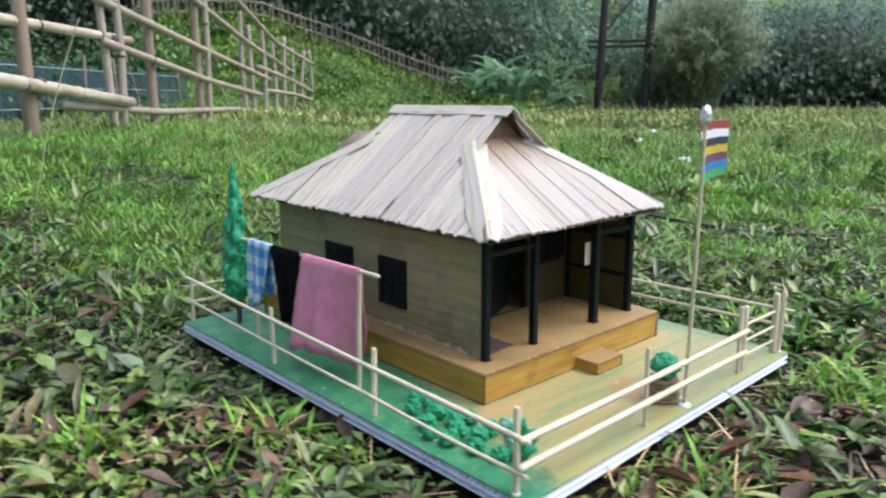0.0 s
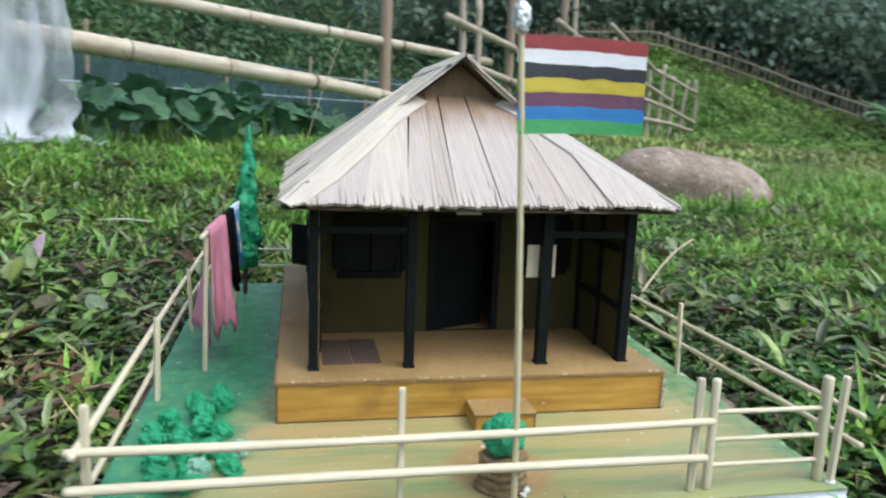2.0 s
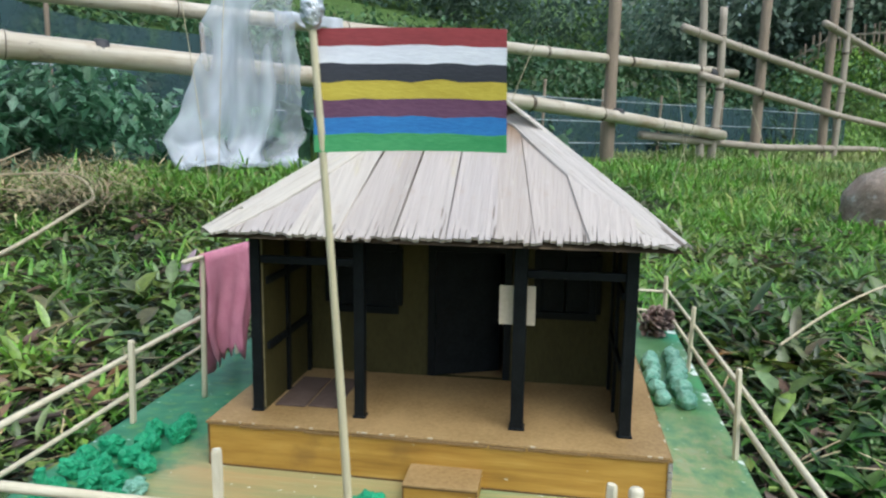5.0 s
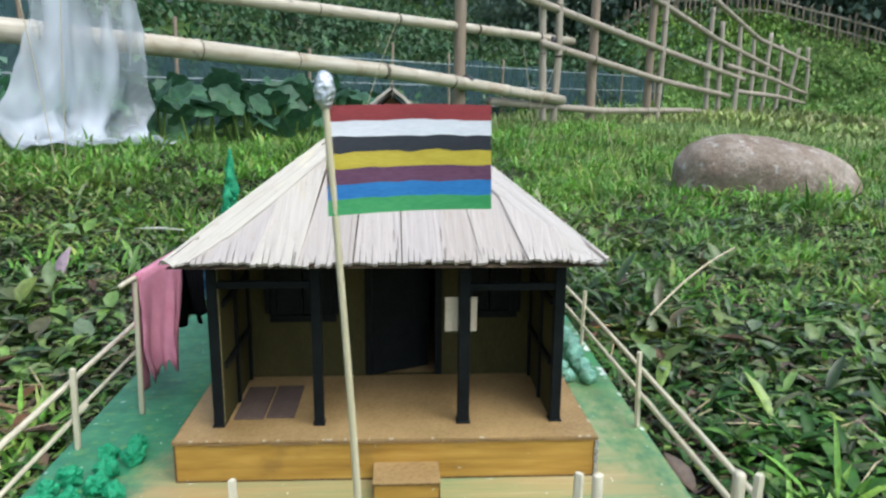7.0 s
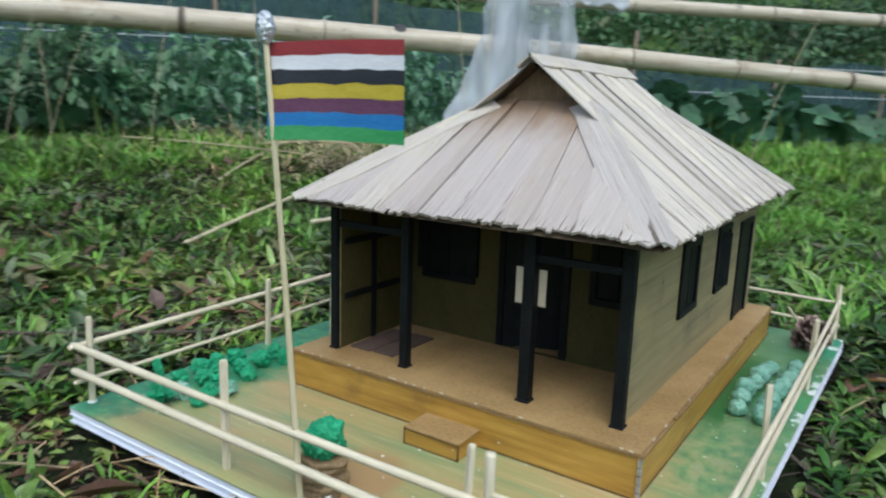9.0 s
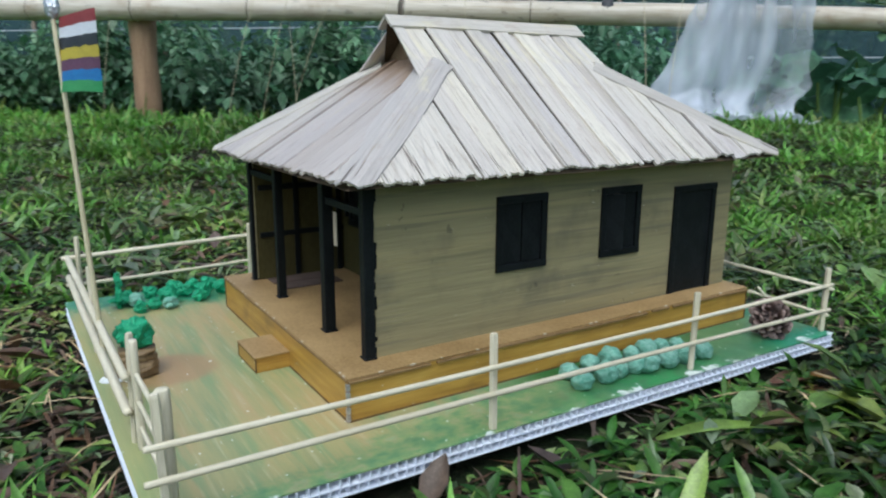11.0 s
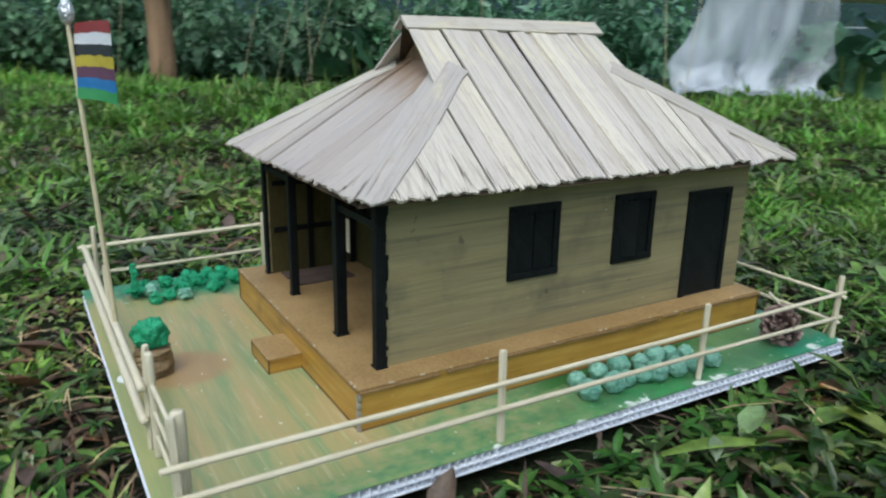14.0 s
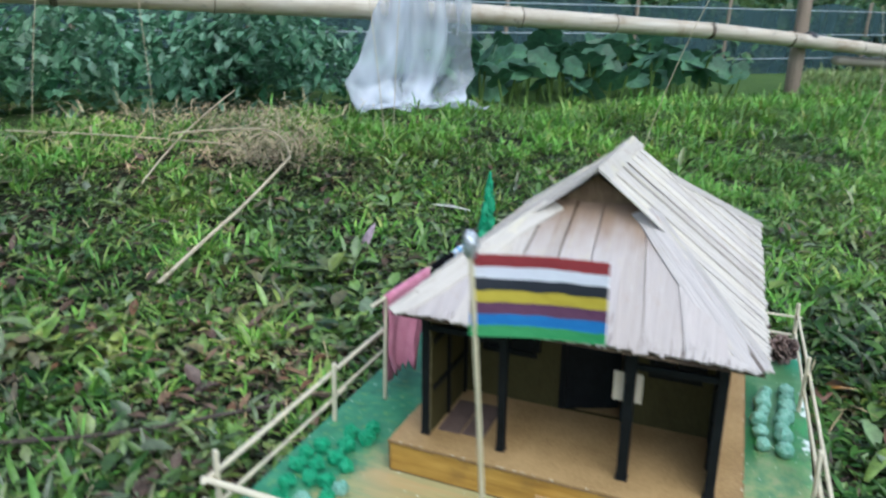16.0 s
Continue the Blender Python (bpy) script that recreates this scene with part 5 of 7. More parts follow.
def hung(name, y0, y1, drop_a, drop_b, material, label, seed, flare=0.008, narrow=0.012, drift=0.0, inner=0.0):
    """A cloth folded over the rail, both halves hanging in loose folds."""
    rng = random.Random(seed)
    n, m = 22, 26
    ph = [rng.uniform(0, 6.28) for _ in range(4)]
    vs = []
    prof = []
    for j in range(m + 1):
        f = j / m
        if f < 0.46:
            prof.append((-1, (0.46 - f) / 0.46, drop_a))
        elif f > 0.54:
            prof.append((1, (f - 0.54) / 0.46, drop_b))
        else:
            prof.append(((f - 0.5) / 0.04, 0.0, 0))
    for i in range(n + 1):
        u = i / n
        y = y0 + (y1 - y0) * u
        zt = 0.1243 - 0.0052 * (y - 0.082) / 0.288
        xt = -0.0600 + 0.0065 * (y - 0.082) / 0.288
        for s, d, drop in prof:
            fold = 0.0035 * d * math.sin(u * 9 + ph[0] + s) + 0.0018 * d * math.sin(u * 21 + ph[1])
            x = xt + s * (0.0026 + flare * d * (0.55 + 0.45 * math.sin(u * 3 + ph[2]))) + fold
            z = zt - drop * d * (1 + 0.05 * math.sin(u * 5 + ph[3])) + (0.0006 if d == 0 else 0)
            yy = y
            if s < 0 and inner:
                x -= 0.024 * d * u
            if s > 0 and inner:
                yy = y0 + (y - y0) * (1 - inner * d**1.3) + 0.006 * d * math.sin(7 * d)
                x += 0.012 * d * u
                z -= 0.006 * d * math.sin(u * 40) * (d > 0.9)
            vs.append((x, yy + (u - 0.5) * -narrow * d * d + drift * d + 0.0008 * math.sin(z * 300 + ph[1]), z))
    k = m + 1
    fs = [(i * k + j, i * k + j + 1, (i + 1) * k + j + 1, (i + 1) * k + j) for i in range(n) for j in range(m)]
    ob = solid(name, vs, fs, material, None, smooth=True)
    mod = ob.modifiers.new("thickness", "SOLIDIFY")
    mod.thickness = 0.0009
    return tagged(ob, label, "cloth", "cloths on the rail")


hung("pink_cloth", 0.1120, 0.2200, 0.100, 0.090, CLOTH_PINK, "dusty pink cloth hung over the rail", 1, 0.0045, inner=0.68)
hung("black_cloth", 0.2260, 0.2900, 0.082, 0.078, CLOTH_BLACK, "black cloth hung over the rail", 2, 0.007, 0.036, -0.004)
hung("checked_cloth", 0.2930, 0.3480, 0.080, 0.070, CHECK, "blue and white checked cloth hung over the rail", 3, 0.009, 0.020, 0.012)


def pine_cone():
    cx, cy, cz = 0.3450, 0.3920, 0.0165
    t = thing("pine_cone", (cx, cy, 0.0), "brown open pine cone with pale scale tips lying on the board", "pine cone")
    lay = Matrix.Translation((cx, cy, cz)) @ Matrix.Rotation(0.5, 4, "Z") @ Matrix.Rotation(0.9, 4, "X") @ Matrix.Diagonal((0.86, 0.80, 0.84, 1))
    part("core", crumpled(bmesh.new(), (cx, cy, cz), 0.0095, 2, 1.1, 0.2, 2), CONE, t)
    # a woody scale: thin at its root, swelling to a thick blunt tip
    prof = ((0.0, 0.0016, 0.0004), (0.0060, 0.0030, 0.0006), (0.0095, 0.0046, 0.0011), (0.0118, 0.0040, 0.0017), (0.0134, 0.0018, 0.0009))
    vs = [(x, sy * w, x * x * 14 + sz * h) for x, w, h in prof for sy, sz in ((-1, -0.4), (0, -1), (1, -0.4), (0, 1))]
    fs = [(4 * k + i, 4 * k + (i + 1) % 4, 4 * k + 4 + (i + 1) % 4, 4 * k + 4 + i) for k in range(4) for i in range(4)] + [(3, 2, 1, 0), (16, 17, 18, 19)]
    data, n, rng = None, 76, random.Random(8)
    for k in range(n):
        f, a = (k + 0.5) / n, k * 2.39996
        wide = math.sqrt(max(0.04, 1 - abs(2 * f - 0.9) ** 2.2)) if f < 0.95 else 0.2
        m = lay @ Matrix.Translation((0, 0, (f - 0.45) * 0.036)) @ Matrix.Rotation(a, 4, "Z") @ Matrix.Translation((0.0072 * wide, 0, 0)) @ Matrix.Rotation(rng.uniform(-0.5, 0.5), 4, "X") @ Matrix.Rotation(rng.uniform(-0.35, 0.35), 4, "Z")
        m = m @ Matrix.Rotation(0.55 - 1.5 * f + rng.uniform(-0.4, 0.4), 4, "Y") @ Matrix.Scale((0.62 + 0.45 * wide) * rng.uniform(0.75, 1.2), 4)
        if data is None:
            data = solid("scale", vs, fs, CONE_SCALE, t, m).data
        else:
            settle(new("scale", data), m, t)

pine_cone()
prop = thing("bamboo_stick", (0.3372, 0.4394, 0.0), "thin split bamboo stick leaning on the raised floor", "stick")
rod("shaft", Vector((0.3372, 0.4394, 0.0010)), Vector((0.3185, 0.4085, 0.0375)), 0.0013, SKEWER, prop, 6)


# ---- bamboo fence behind the lawn ----
def bamboo(name, pts, r, parent, rng, nodes=0.42, sides=12, taper=0.9, material=None):
    """A bamboo pole along points, swelling at its nodes."""
    pts = [Vector(p) for p in pts]
    a, b = pts[0], pts[-1]
    m, length = along(a, b)
    inv = m.inverted()
    loc = [inv @ p for p in pts]
    zs = [p.z for p in loc]
    cuts = sorted({0.0, length, *[length * i / 14 for i in range(1, 14)]})
    z = rng.uniform(0.1, nodes)
    rings_at = []
    while z < length - 0.03:
        rings_at.append(z)
        cuts += [z - 0.014, z - 0.004, z, z + 0.004, z + 0.014]
        z += nodes * rng.uniform(0.8, 1.2)
    rings = []
    for c in sorted(c for c in cuts if 0 <= c <= length):
        x, y = (float(np.interp(c, zs, [p[i] for p in loc])) for i in (0, 1))
        near = min((abs(c - k) for k in rings_at), default=1)
        k = 1.0 + (0.10 if near < 0.005 else 0.0)
        rings.append(((x, y, c), r * (1 + (taper - 1) * c / length) * k, 1, 0))
    ob = part(name, add_tube(bmesh.new(), rings, sides), material or BAMBOO, parent, "", m, True)
    for c in rings_at:
        x, y = (float(np.interp(c, zs, [p[i] for p in loc])) for i in (0, 1))
        rr = r * (1 + (taper - 1) * c / length)
        wide = rng.uniform(0.003, 0.010)
        bm = add_tube(bmesh.new(), [((x, y, c - wide * 1.3), rr * 1.03, 1, 0), ((x, y, c), rr * 1.13, 1, 0), ((x, y, c + wide), rr * 1.05, 1, 0)], sides)
        part("node", bm, NODE, ob, "", m, True)
    return ob


def bamboo_fence():
    t = thing("bamboo_fence", (*on_fence(4.5), 0.08), "rough field fence of bamboo rails tied to wooden posts", "fence")
    rng = random.Random(31)

    def at(s, z, off=0.0):
        return (*on_fence(s, off), z)

    bamboo("rail", [at(-2.6, 0.553, 0.07), at(-1.3, 0.530, 0.07), at(1.0, 0.495, 0.07), at(2.6, 0.447, 0.07), at(4.0, 0.385, 0.07), at(5.56, 0.258, 0.07)], 0.049, t, rng, 0.55, taper=0.66)
    bamboo("rail", [at(-0.6, 0.655, -0.05), at(2.5, 0.66, -0.05), at(5.75, 0.66, 0.02)], 0.030, t, rng, 0.6)
    bamboo("rail", [at(-2.4, 0.425, 0.03), at(-0.93, 0.442, 0.03)], 0.043, t, rng, 0.5)
    bamboo("rail", [at(5.3, 0.62, 0.05), at(7.25, 0.43, 0.05), at(9.1, 0.31, 0.05)], 0.026, t, rng, material=OLD_BAMBOO)
    bamboo("rail", [at(5.1, 0.885, 0.04), at(7.1, 0.70, 0.04), at(9.6, 0.49, 0.04)], 0.026, t, rng, material=OLD_BAMBOO)
    bamboo("rail", [at(4.75, 0.25, 0.03), at(6.2, 0.18, 0.03), at(8.0, 0.17, 0.03), at(9.9, 0.08, 0.03)], 0.025, t, rng, material=OLD_BAMBOO)
    bamboo("rail", [at(6.9, 1.10, 0.04), at(8.6, 0.86, 0.04), at(11.0, 0.62, 0.04)], 0.026, t, rng, material=OLD_BAMBOO)
    bamboo("rail", [at(8.3, 1.25, 0.04), at(10.0, 0.95, 0.04), at(12.5, 0.80, 0.04)], 0.026, t, rng, material=OLD_BAMBOO)
    for s0, z0, s1, z1 in ((9.0, 0.62, 12.5, 0.36), (9.4, 0.36, 12.6, 0.22)):
        bamboo("rail", [at(s0, z0, 0.04), at((s0 + s1) / 2, (z0 + z1) / 2 + 0.03, 0.04), at(s1, z1, 0.04)], 0.026, t, rng, material=OLD_BAMBOO)
    for s, r, z in ((0.0, 0.053, 0.78), (-1.02, 0.030, 0.75), (4.49, 0.036, 1.10), (6.10, 0.035, 1.25), (7.12, 0.033, 1.35)):
        x, y = on_fence(s)
        rod("wooden_post", (x, y, float(land(x, y)) - 0.05), (x + 0.01, y, z), r, WARM_POST if s == 0.0 else STAKE, t, 11, bend=0.008, rng=rng, label="brown weathered wooden post")
    x, y = on_fence(-1.10, 0.17)
    rod("wooden_post", (x, y, float(land(x, y)) - 0.05), (x - 0.02, y - 0.02, 0.80), 0.040, PALE_POST, t, 9, bend=0.004, rng=rng, label="pale grey weathered wooden post")
    for s, z in ((5.38, 1.15), (5.50, 1.05), (7.26, 1.40), (8.50, 1.15), (8.85, 1.05), (9.35, 1.10), (9.9, 0.95), (10.4, 1.05), (11.0, 0.95), (11.7, 0.95), (12.5, 1.0)):
        x, y = on_fence(s, 0.03)
        b = float(land(x, y)) - 0.04
        bamboo("bamboo_post", [(x, y, b), (x + rng.uniform(-0.03, 0.03), y, (b + z) / 2), (x + rng.uniform(-0.05, 0.05), y, z)], 0.026, t, rng, 0.3, material=OLD_BAMBOO)
    # dark ties where rails meet posts
    for s, z, off in ((1.86, 0.485, 0.07), (4.49, 0.360, 0.065), (5.45, 0.64, 0.03), (5.42, 0.27, 0.06)):
        x, y = on_fence(s, off)
        d = Vector((UX, UY, -0.04)).normalized()
        m = Matrix.Translation((x, y, z)) @ d.to_track_quat("Z", "Y").to_matrix().to_4x4()
        bm = add_tube(bmesh.new(), [((0, 0, -0.02), 0.033, 1, 0), ((0, 0, 0.0), 0.036, 1, 0), ((0, 0, 0.02), 0.033, 1, 0)], 12)
        part("tie", bm, TWINE, t, "black twine tie", m, True)
    return t


bamboo_fence()


def hill_fence():
    t = thing("hill_fence", (5.5, 12.4, 2.0), "low grey palisade of thin bamboo climbing the far slope", "fence")
    rng = random.Random(61)

    def at(turn, dz):
        x, y = 13.6 * math.cos(turn), 13.6 * math.sin(turn)
        return Vector((x, y, float(land(x, y)) + dz))

    for dz in (0.16, 0.36):
        bamboo("rail", [at(1.26 - 0.045 * k, dz) for k in range(11)], 0.018, t, rng, 0.7, 7, material=OLD_BAMBOO)
    for k in range(64):
        turn = 1.26 - 0.0071 * k + rng.uniform(-0.002, 0.002)
        rod("stake", at(turn, -0.05), at(turn, rng.uniform(0.34, 0.55)), 0.018, STAKE, t, 6, rng=rng)


hill_fence()


def plastic_sheet():
    """A thin white sheet hung over the rail in long folds, gathered on the grass."""
    n, m = 96, 56
    vs = []
    for j in range(m + 1):
        f = j / m
        z = 0.72 + (0.070 - 0.72) * f
        c0 = float(np.interp(f, (0, 0.2, 0.5, 0.8, 0.9, 1), (2.19, 2.17, 2.11, 2.02, 2.02, 2.05)))
        c1 = float(np.interp(f, (0, 0.2, 0.5, 0.76, 0.85, 0.94, 1), (2.50, 2.51, 2.535, 2.535, 2.485, 2.495, 2.54)))
        for i in range(n + 1):
            u = i / n
            rim = abs(2 * u - 1) ** 4
            s = c0 + (c1 - c0) * u + 0.030 * rim * noise.noise(Vector((f * 7, 4 * (u > 0.5), 13)))
            # long folds that fan out from the rail and deepen downwards
            w = u * 1.9 + 0.55 * noise.noise(Vector((u * 1.6, f * 1.2, 21)))
            ridge = 0.5 + 0.5 * math.sin(6.283 * w) * abs(math.sin(6.283 * w)) ** 0.3
            fold = (0.018 + 0.10 * f) * (ridge - 0.5) * (0.7 + 0.8 * noise.noise(Vector((u * 3, f * 1.5, 2))))
            fold += 0.055 * f * noise.noise(Vector((u * 2.2, f * 1.6, 5))) + 0.005 * noise.noise(Vector((u * 9 + 2 * f, f * 6, 3)))
            fold += 0.030 * max(0, f - 0.72) * noise.noise(Vector((u * 14, f * 16, 9))) * 3
            off = 0.155 + fold + 1.15 * max(0, f - 0.80) ** 1.2 * (0.7 + 0.6 * noise.noise(Vector((u * 5, 2, 6))))
            zz = z + 0.05 * f * noise.noise(Vector((u * 4, 3, 8)))
            x, y = on_fence(s, off)
            vs.append((x, y, max(zz, float(land(x, y)) + 0.040 + 0.03 * noise.noise(Vector((u * 12, f * 10, 1))))))
    k = n + 1
    fs = [(j * k + i, j * k + i + 1, (j + 1) * k + i + 1, (j + 1) * k + i) for j in range(m) for i in range(n)]
    ob = solid("plastic_sheet", vs, fs, SHEET, None, smooth=True)
    ob.modifiers.new("thickness", "SOLIDIFY").thickness = 0.001
    tagged(ob, "crumpled translucent white plastic sheet hung over the bamboo rail", "plastic sheet")
    # a torn piece over the upper rail
    n, m, vs = 40, 14, []
    for i in range(n + 1):
        u = i / n
        s = 2.50 + 0.30 * u
        drop = 0.075 * (0.75 + 0.5 * noise.noise(Vector((u * 5, 1, 4))))
        for j in range(m + 1):
            g0 = 2 * j / m - 1
            x, y = on_fence(s, -0.05 + 0.040 * math.copysign(min(1, abs(g0) * 3), g0) + 0.012 * abs(g0) * noise.noise(Vector((u * 9, g0 * 3, 6))))
            vs.append((x, y, 0.696 - drop * max(0, abs(g0) - 0.25) / 0.75 + 0.006 * noise.noise(Vector((u * 8, g0 * 2, 3)))))
    fs = [(i * (m + 1) + j, i * (m + 1) + j + 1, (i + 1) * (m + 1) + j + 1, (i + 1) * (m + 1) + j) for i in range(n) for j in range(m)]
    ob = solid("plastic_scrap", vs, fs, SHEET, None, smooth=True)
    ob.modifiers.new("thickness", "SOLIDIFY").thickness = 0.001
    tagged(ob, "torn piece of white plastic over the upper bamboo rail", "plastic sheet")


plastic_sheet()


def shade_net():
    t = thing("shade_net", (*on_fence(3.0, -1.5), 0.1), "dark green shade net strung on thin stakes", "net fence")
    rng = random.Random(14)
    n, vs = 60, []

    def net_top(s):
        return float(np.interp(s, (0.5, 2.5, 4.0), (0.95, 0.70, 0.50)))

    for i in range(n + 1):
        s = -4.5 + 15.5 * i / n
        x, y = on_fence(s, -1.5 + 0.05 * math.sin(s * 3))
        g0 = float(land(x, y))
        vs += [(x, y, g0 - 0.02), (x, y, g0 + net_top(s) + 0.03 * math.sin(s * 5))]
    k = len(vs)
    fs = [(2 * i, 2 * i + 2, 2 * i + 3, 2 * i + 1) for i in range(n)]
    ob = solid("netting", vs, fs, NET, t)
    ob.modifiers.new("thickness", "SOLIDIFY").thickness = 0.004
    for h in (0.12, 0.30, 0.48):
        for k in range(5):
            s0, s1 = -4.4 + 3.0 * k, -1.4 + 3.0 * k
            p, q = ((*on_fence(a, -1.42), float(land(*on_fence(a, -1.42))) + h) for a in (s0, s1))
            rod("string", p, q, 0.004, CORD, t, 5, rng=rng)
    s = -4.4
    while s < 11:
        x, y = on_fence(s, -1.44)
        g0 = float(land(x, y))
        rod("stake", (x, y, g0 - 0.03), (x + rng.uniform(-0.02, 0.02), y, g0 + net_top(s) + rng.uniform(0.02, 0.12)), 0.013, STAKE, t, 6, rng=rng)
        s += rng.uniform(0.7, 1.05)


shade_net()


def boulder():
    bm = bmesh.new()
    made = bmesh.ops.create_icosphere(bm, subdivisions=5, radius=1.0)["verts"]
    for v in made:
        d = v.co.normalized()
        e = Vector((math.copysign(abs(d.x) ** 0.85, d.x), math.copysign(abs(d.y) ** 0.85, d.y), math.copysign(abs(d.z) ** 0.9, d.z)))
        k = 1 + 0.10 * noise.noise(d * 1.5 + Vector((3, 1, 2))) + 0.035 * noise.noise(d * 4) + 0.012 * noise.noise(d * 16)
        tall = 0.147 - 0.034 * d.x - 0.016 * max(0, d.x) ** 2 - 0.02 * max(0, -d.x - 0.6)
        v.co = Vector((e.x * 0.268, e.y * 0.19, e.z * tall)) * k
    ob = part("boulder", bm, ROCK, None, "", Matrix.Translation((1.275, 1.66, 0.022)) @ Matrix.Rotation(-0.08, 4, "Z"), True)
    tagged(ob, "smooth brown flat boulder half sunk in the grass", "boulder")


boulder()


def pylon():
    t = thing("steel_trestle", (11.2, 7.25, 0.0), "dark rusty steel trestle tower with cross bars", "tower")
    a, b = (10.95, 7.62), (11.42, 6.92)
    g0 = float(land(11.2, 7.25))
    for k, (x, y) in enumerate((a, b)):
        for d in (0.0, 0.13):
            rod("leg", (x + d, y + d, g0 - 0.1), (x + d + 0.12, y + d - 0.2, g0 + 6.5), 0.06, STEEL, t, 6, rng=random.Random(k))
    for z in (1.2, 1.3, 2.45, 2.55, 4.0, 5.2):
        rod("cross_bar", (a[0] - 0.12, a[1] + 0.18, g0 + z), (b[0] + 0.12, b[1] - 0.18, g0 + z), 0.03, STEEL, t, 6, rng=random.Random(3))
    for z in (1.4, 2.6):
        rod("brace", (a[0] + 0.05, a[1], g0 + z), (b[0], b[1], g0 + z + 1.0), 0.02, STEEL, t, 5, rng=random.Random(3))


pylon()

# ---- planting ----
R = np.random.RandomState(77)


def off_board(x, y, margin=0.0):
    return (x < edge_x(0, False) - margin) | (x > 0.371 + margin) | (y < -0.139 - margin) | (y > 0.452 + margin)


def ring_points(n, r0, r1, power=1.0, margin=-0.008, centre=(0.14, 0.16)):
    """Points scattered over a ring of the lawn, denser inwards with a higher power."""
    f = R.rand(n)
    r = np.sqrt(r0**2 + (r1**2 - r0**2) * f**power)
    a = R.rand(n) * 2 * np.pi
    x, y = centre[0] + r * np.cos(a), centre[1] + r * np.sin(a)
    keep = off_board(x, y, margin)
    return x[keep], y[keep]


def patchy(x, y, scale, seed):
    return np.array([noise.noise(Vector((a * scale, b * scale, seed))) for a, b in zip(x, y)])


def close_by(x, y):
    """1 in the strips just before the board and along its right side, 0 elsewhere."""
    front = smooth01((-0.13 - y) / 0.03) * smooth01((y + 0.42) / 0.12) * smooth01((x + 0.25) / 0.15) * smooth01((0.34 - x) / 0.1)
    flank = smooth01((x - 0.36) / 0.03) * smooth01((0.66 - x) / 0.12) * smooth01((0.66 - y) / 0.15) * smooth01((y + 0.06) / 0.1)
    return np.maximum(front, 0.6 * flank)


def tufts(n, r0, r1, power, per, spread, long0, long1, wide0, wide1, seed, share, lean0=0.25, lean1=1.25):
    """Grass in tufts, each spreading from its own foot, thick in some patches and thin in others."""
    x, y = ring_points(n, r0, r1, power, 0.004)
    p, q = patchy(x, y, 3.3, seed), patchy(x, y, 11.0, seed + 3)
    k = (R.rand(len(x)) < np.clip(share(x, y) + 1.1 * p + 1.0 * q, 0.02, 1) * (1 - 0.93 * flank(x, y) * smooth01((0.66 - x) / 0.14)) * (1 - 0.5 * worn(x, y))) & ((beyond(x, y) > 0.12) | (x > 0.6) & (beyond(x, y) > -1.7))
    x, y, p, q = x[k], y[k], p[k], q[k]
    m = len(x)
    own = R.uniform(0.6, 1.35, m) * (1.0 + 0.7 * p + 0.5 * q)
    own = own * np.where(off_board(x, y, 0.045), 1.0, 0.55)
    lift = R.uniform(-0.004, 0.006, m)
    heading = R.rand(m) * 6.283
    x, y, own, lift, heading = (np.repeat(a, per) for a in (x, y, own, lift, heading))
    n = len(x)
    yaw = heading + np.tile(np.arange(per), m) * 2.4 + R.normal(0, 0.4, n)
    x, y = x + spread * R.rand(n) * np.cos(yaw), y + spread * R.rand(n) * np.sin(yaw)
    k = off_board(x, y, 0.003)
    base = np.stack([x, y, land(x, y) + lift], 1)[k]
    n = len(base)
    size = (R.uniform(long0, long1, len(k)) * own)[k]
    inward = ~off_board(base[:, 0] + size * np.cos(yaw[k]), base[:, 1] + size * np.sin(yaw[k]), 0.0)
    lean = R.uniform(lean0, lean1, n)
    return base[~inward], yaw[k][~inward], lean[~inward], size[~inward], R.uniform(wide0, wide1, n)[~inward] * np.clip(own[k][~inward], 0.7, 1.4), R.uniform(0.2, 1.3, n)[~inward]


def worn(x, y):
    """1 on the trodden side of the lawn by the clothes rail, 0 elsewhere."""
    return smooth01((-0.07 - x) / 0.10) * smooth01((1.5 - y) / 0.4) * smooth01((x + 1.6) / 0.4)


def flank(x, y):
    """1 in the strip along the board's right side, 0 elsewhere."""
    return smooth01((x - 0.36) / 0.02) * smooth01((0.80 - x) / 0.16) * smooth01((0.62 - y) / 0.15) * smooth01((y + 0.50) / 0.12)


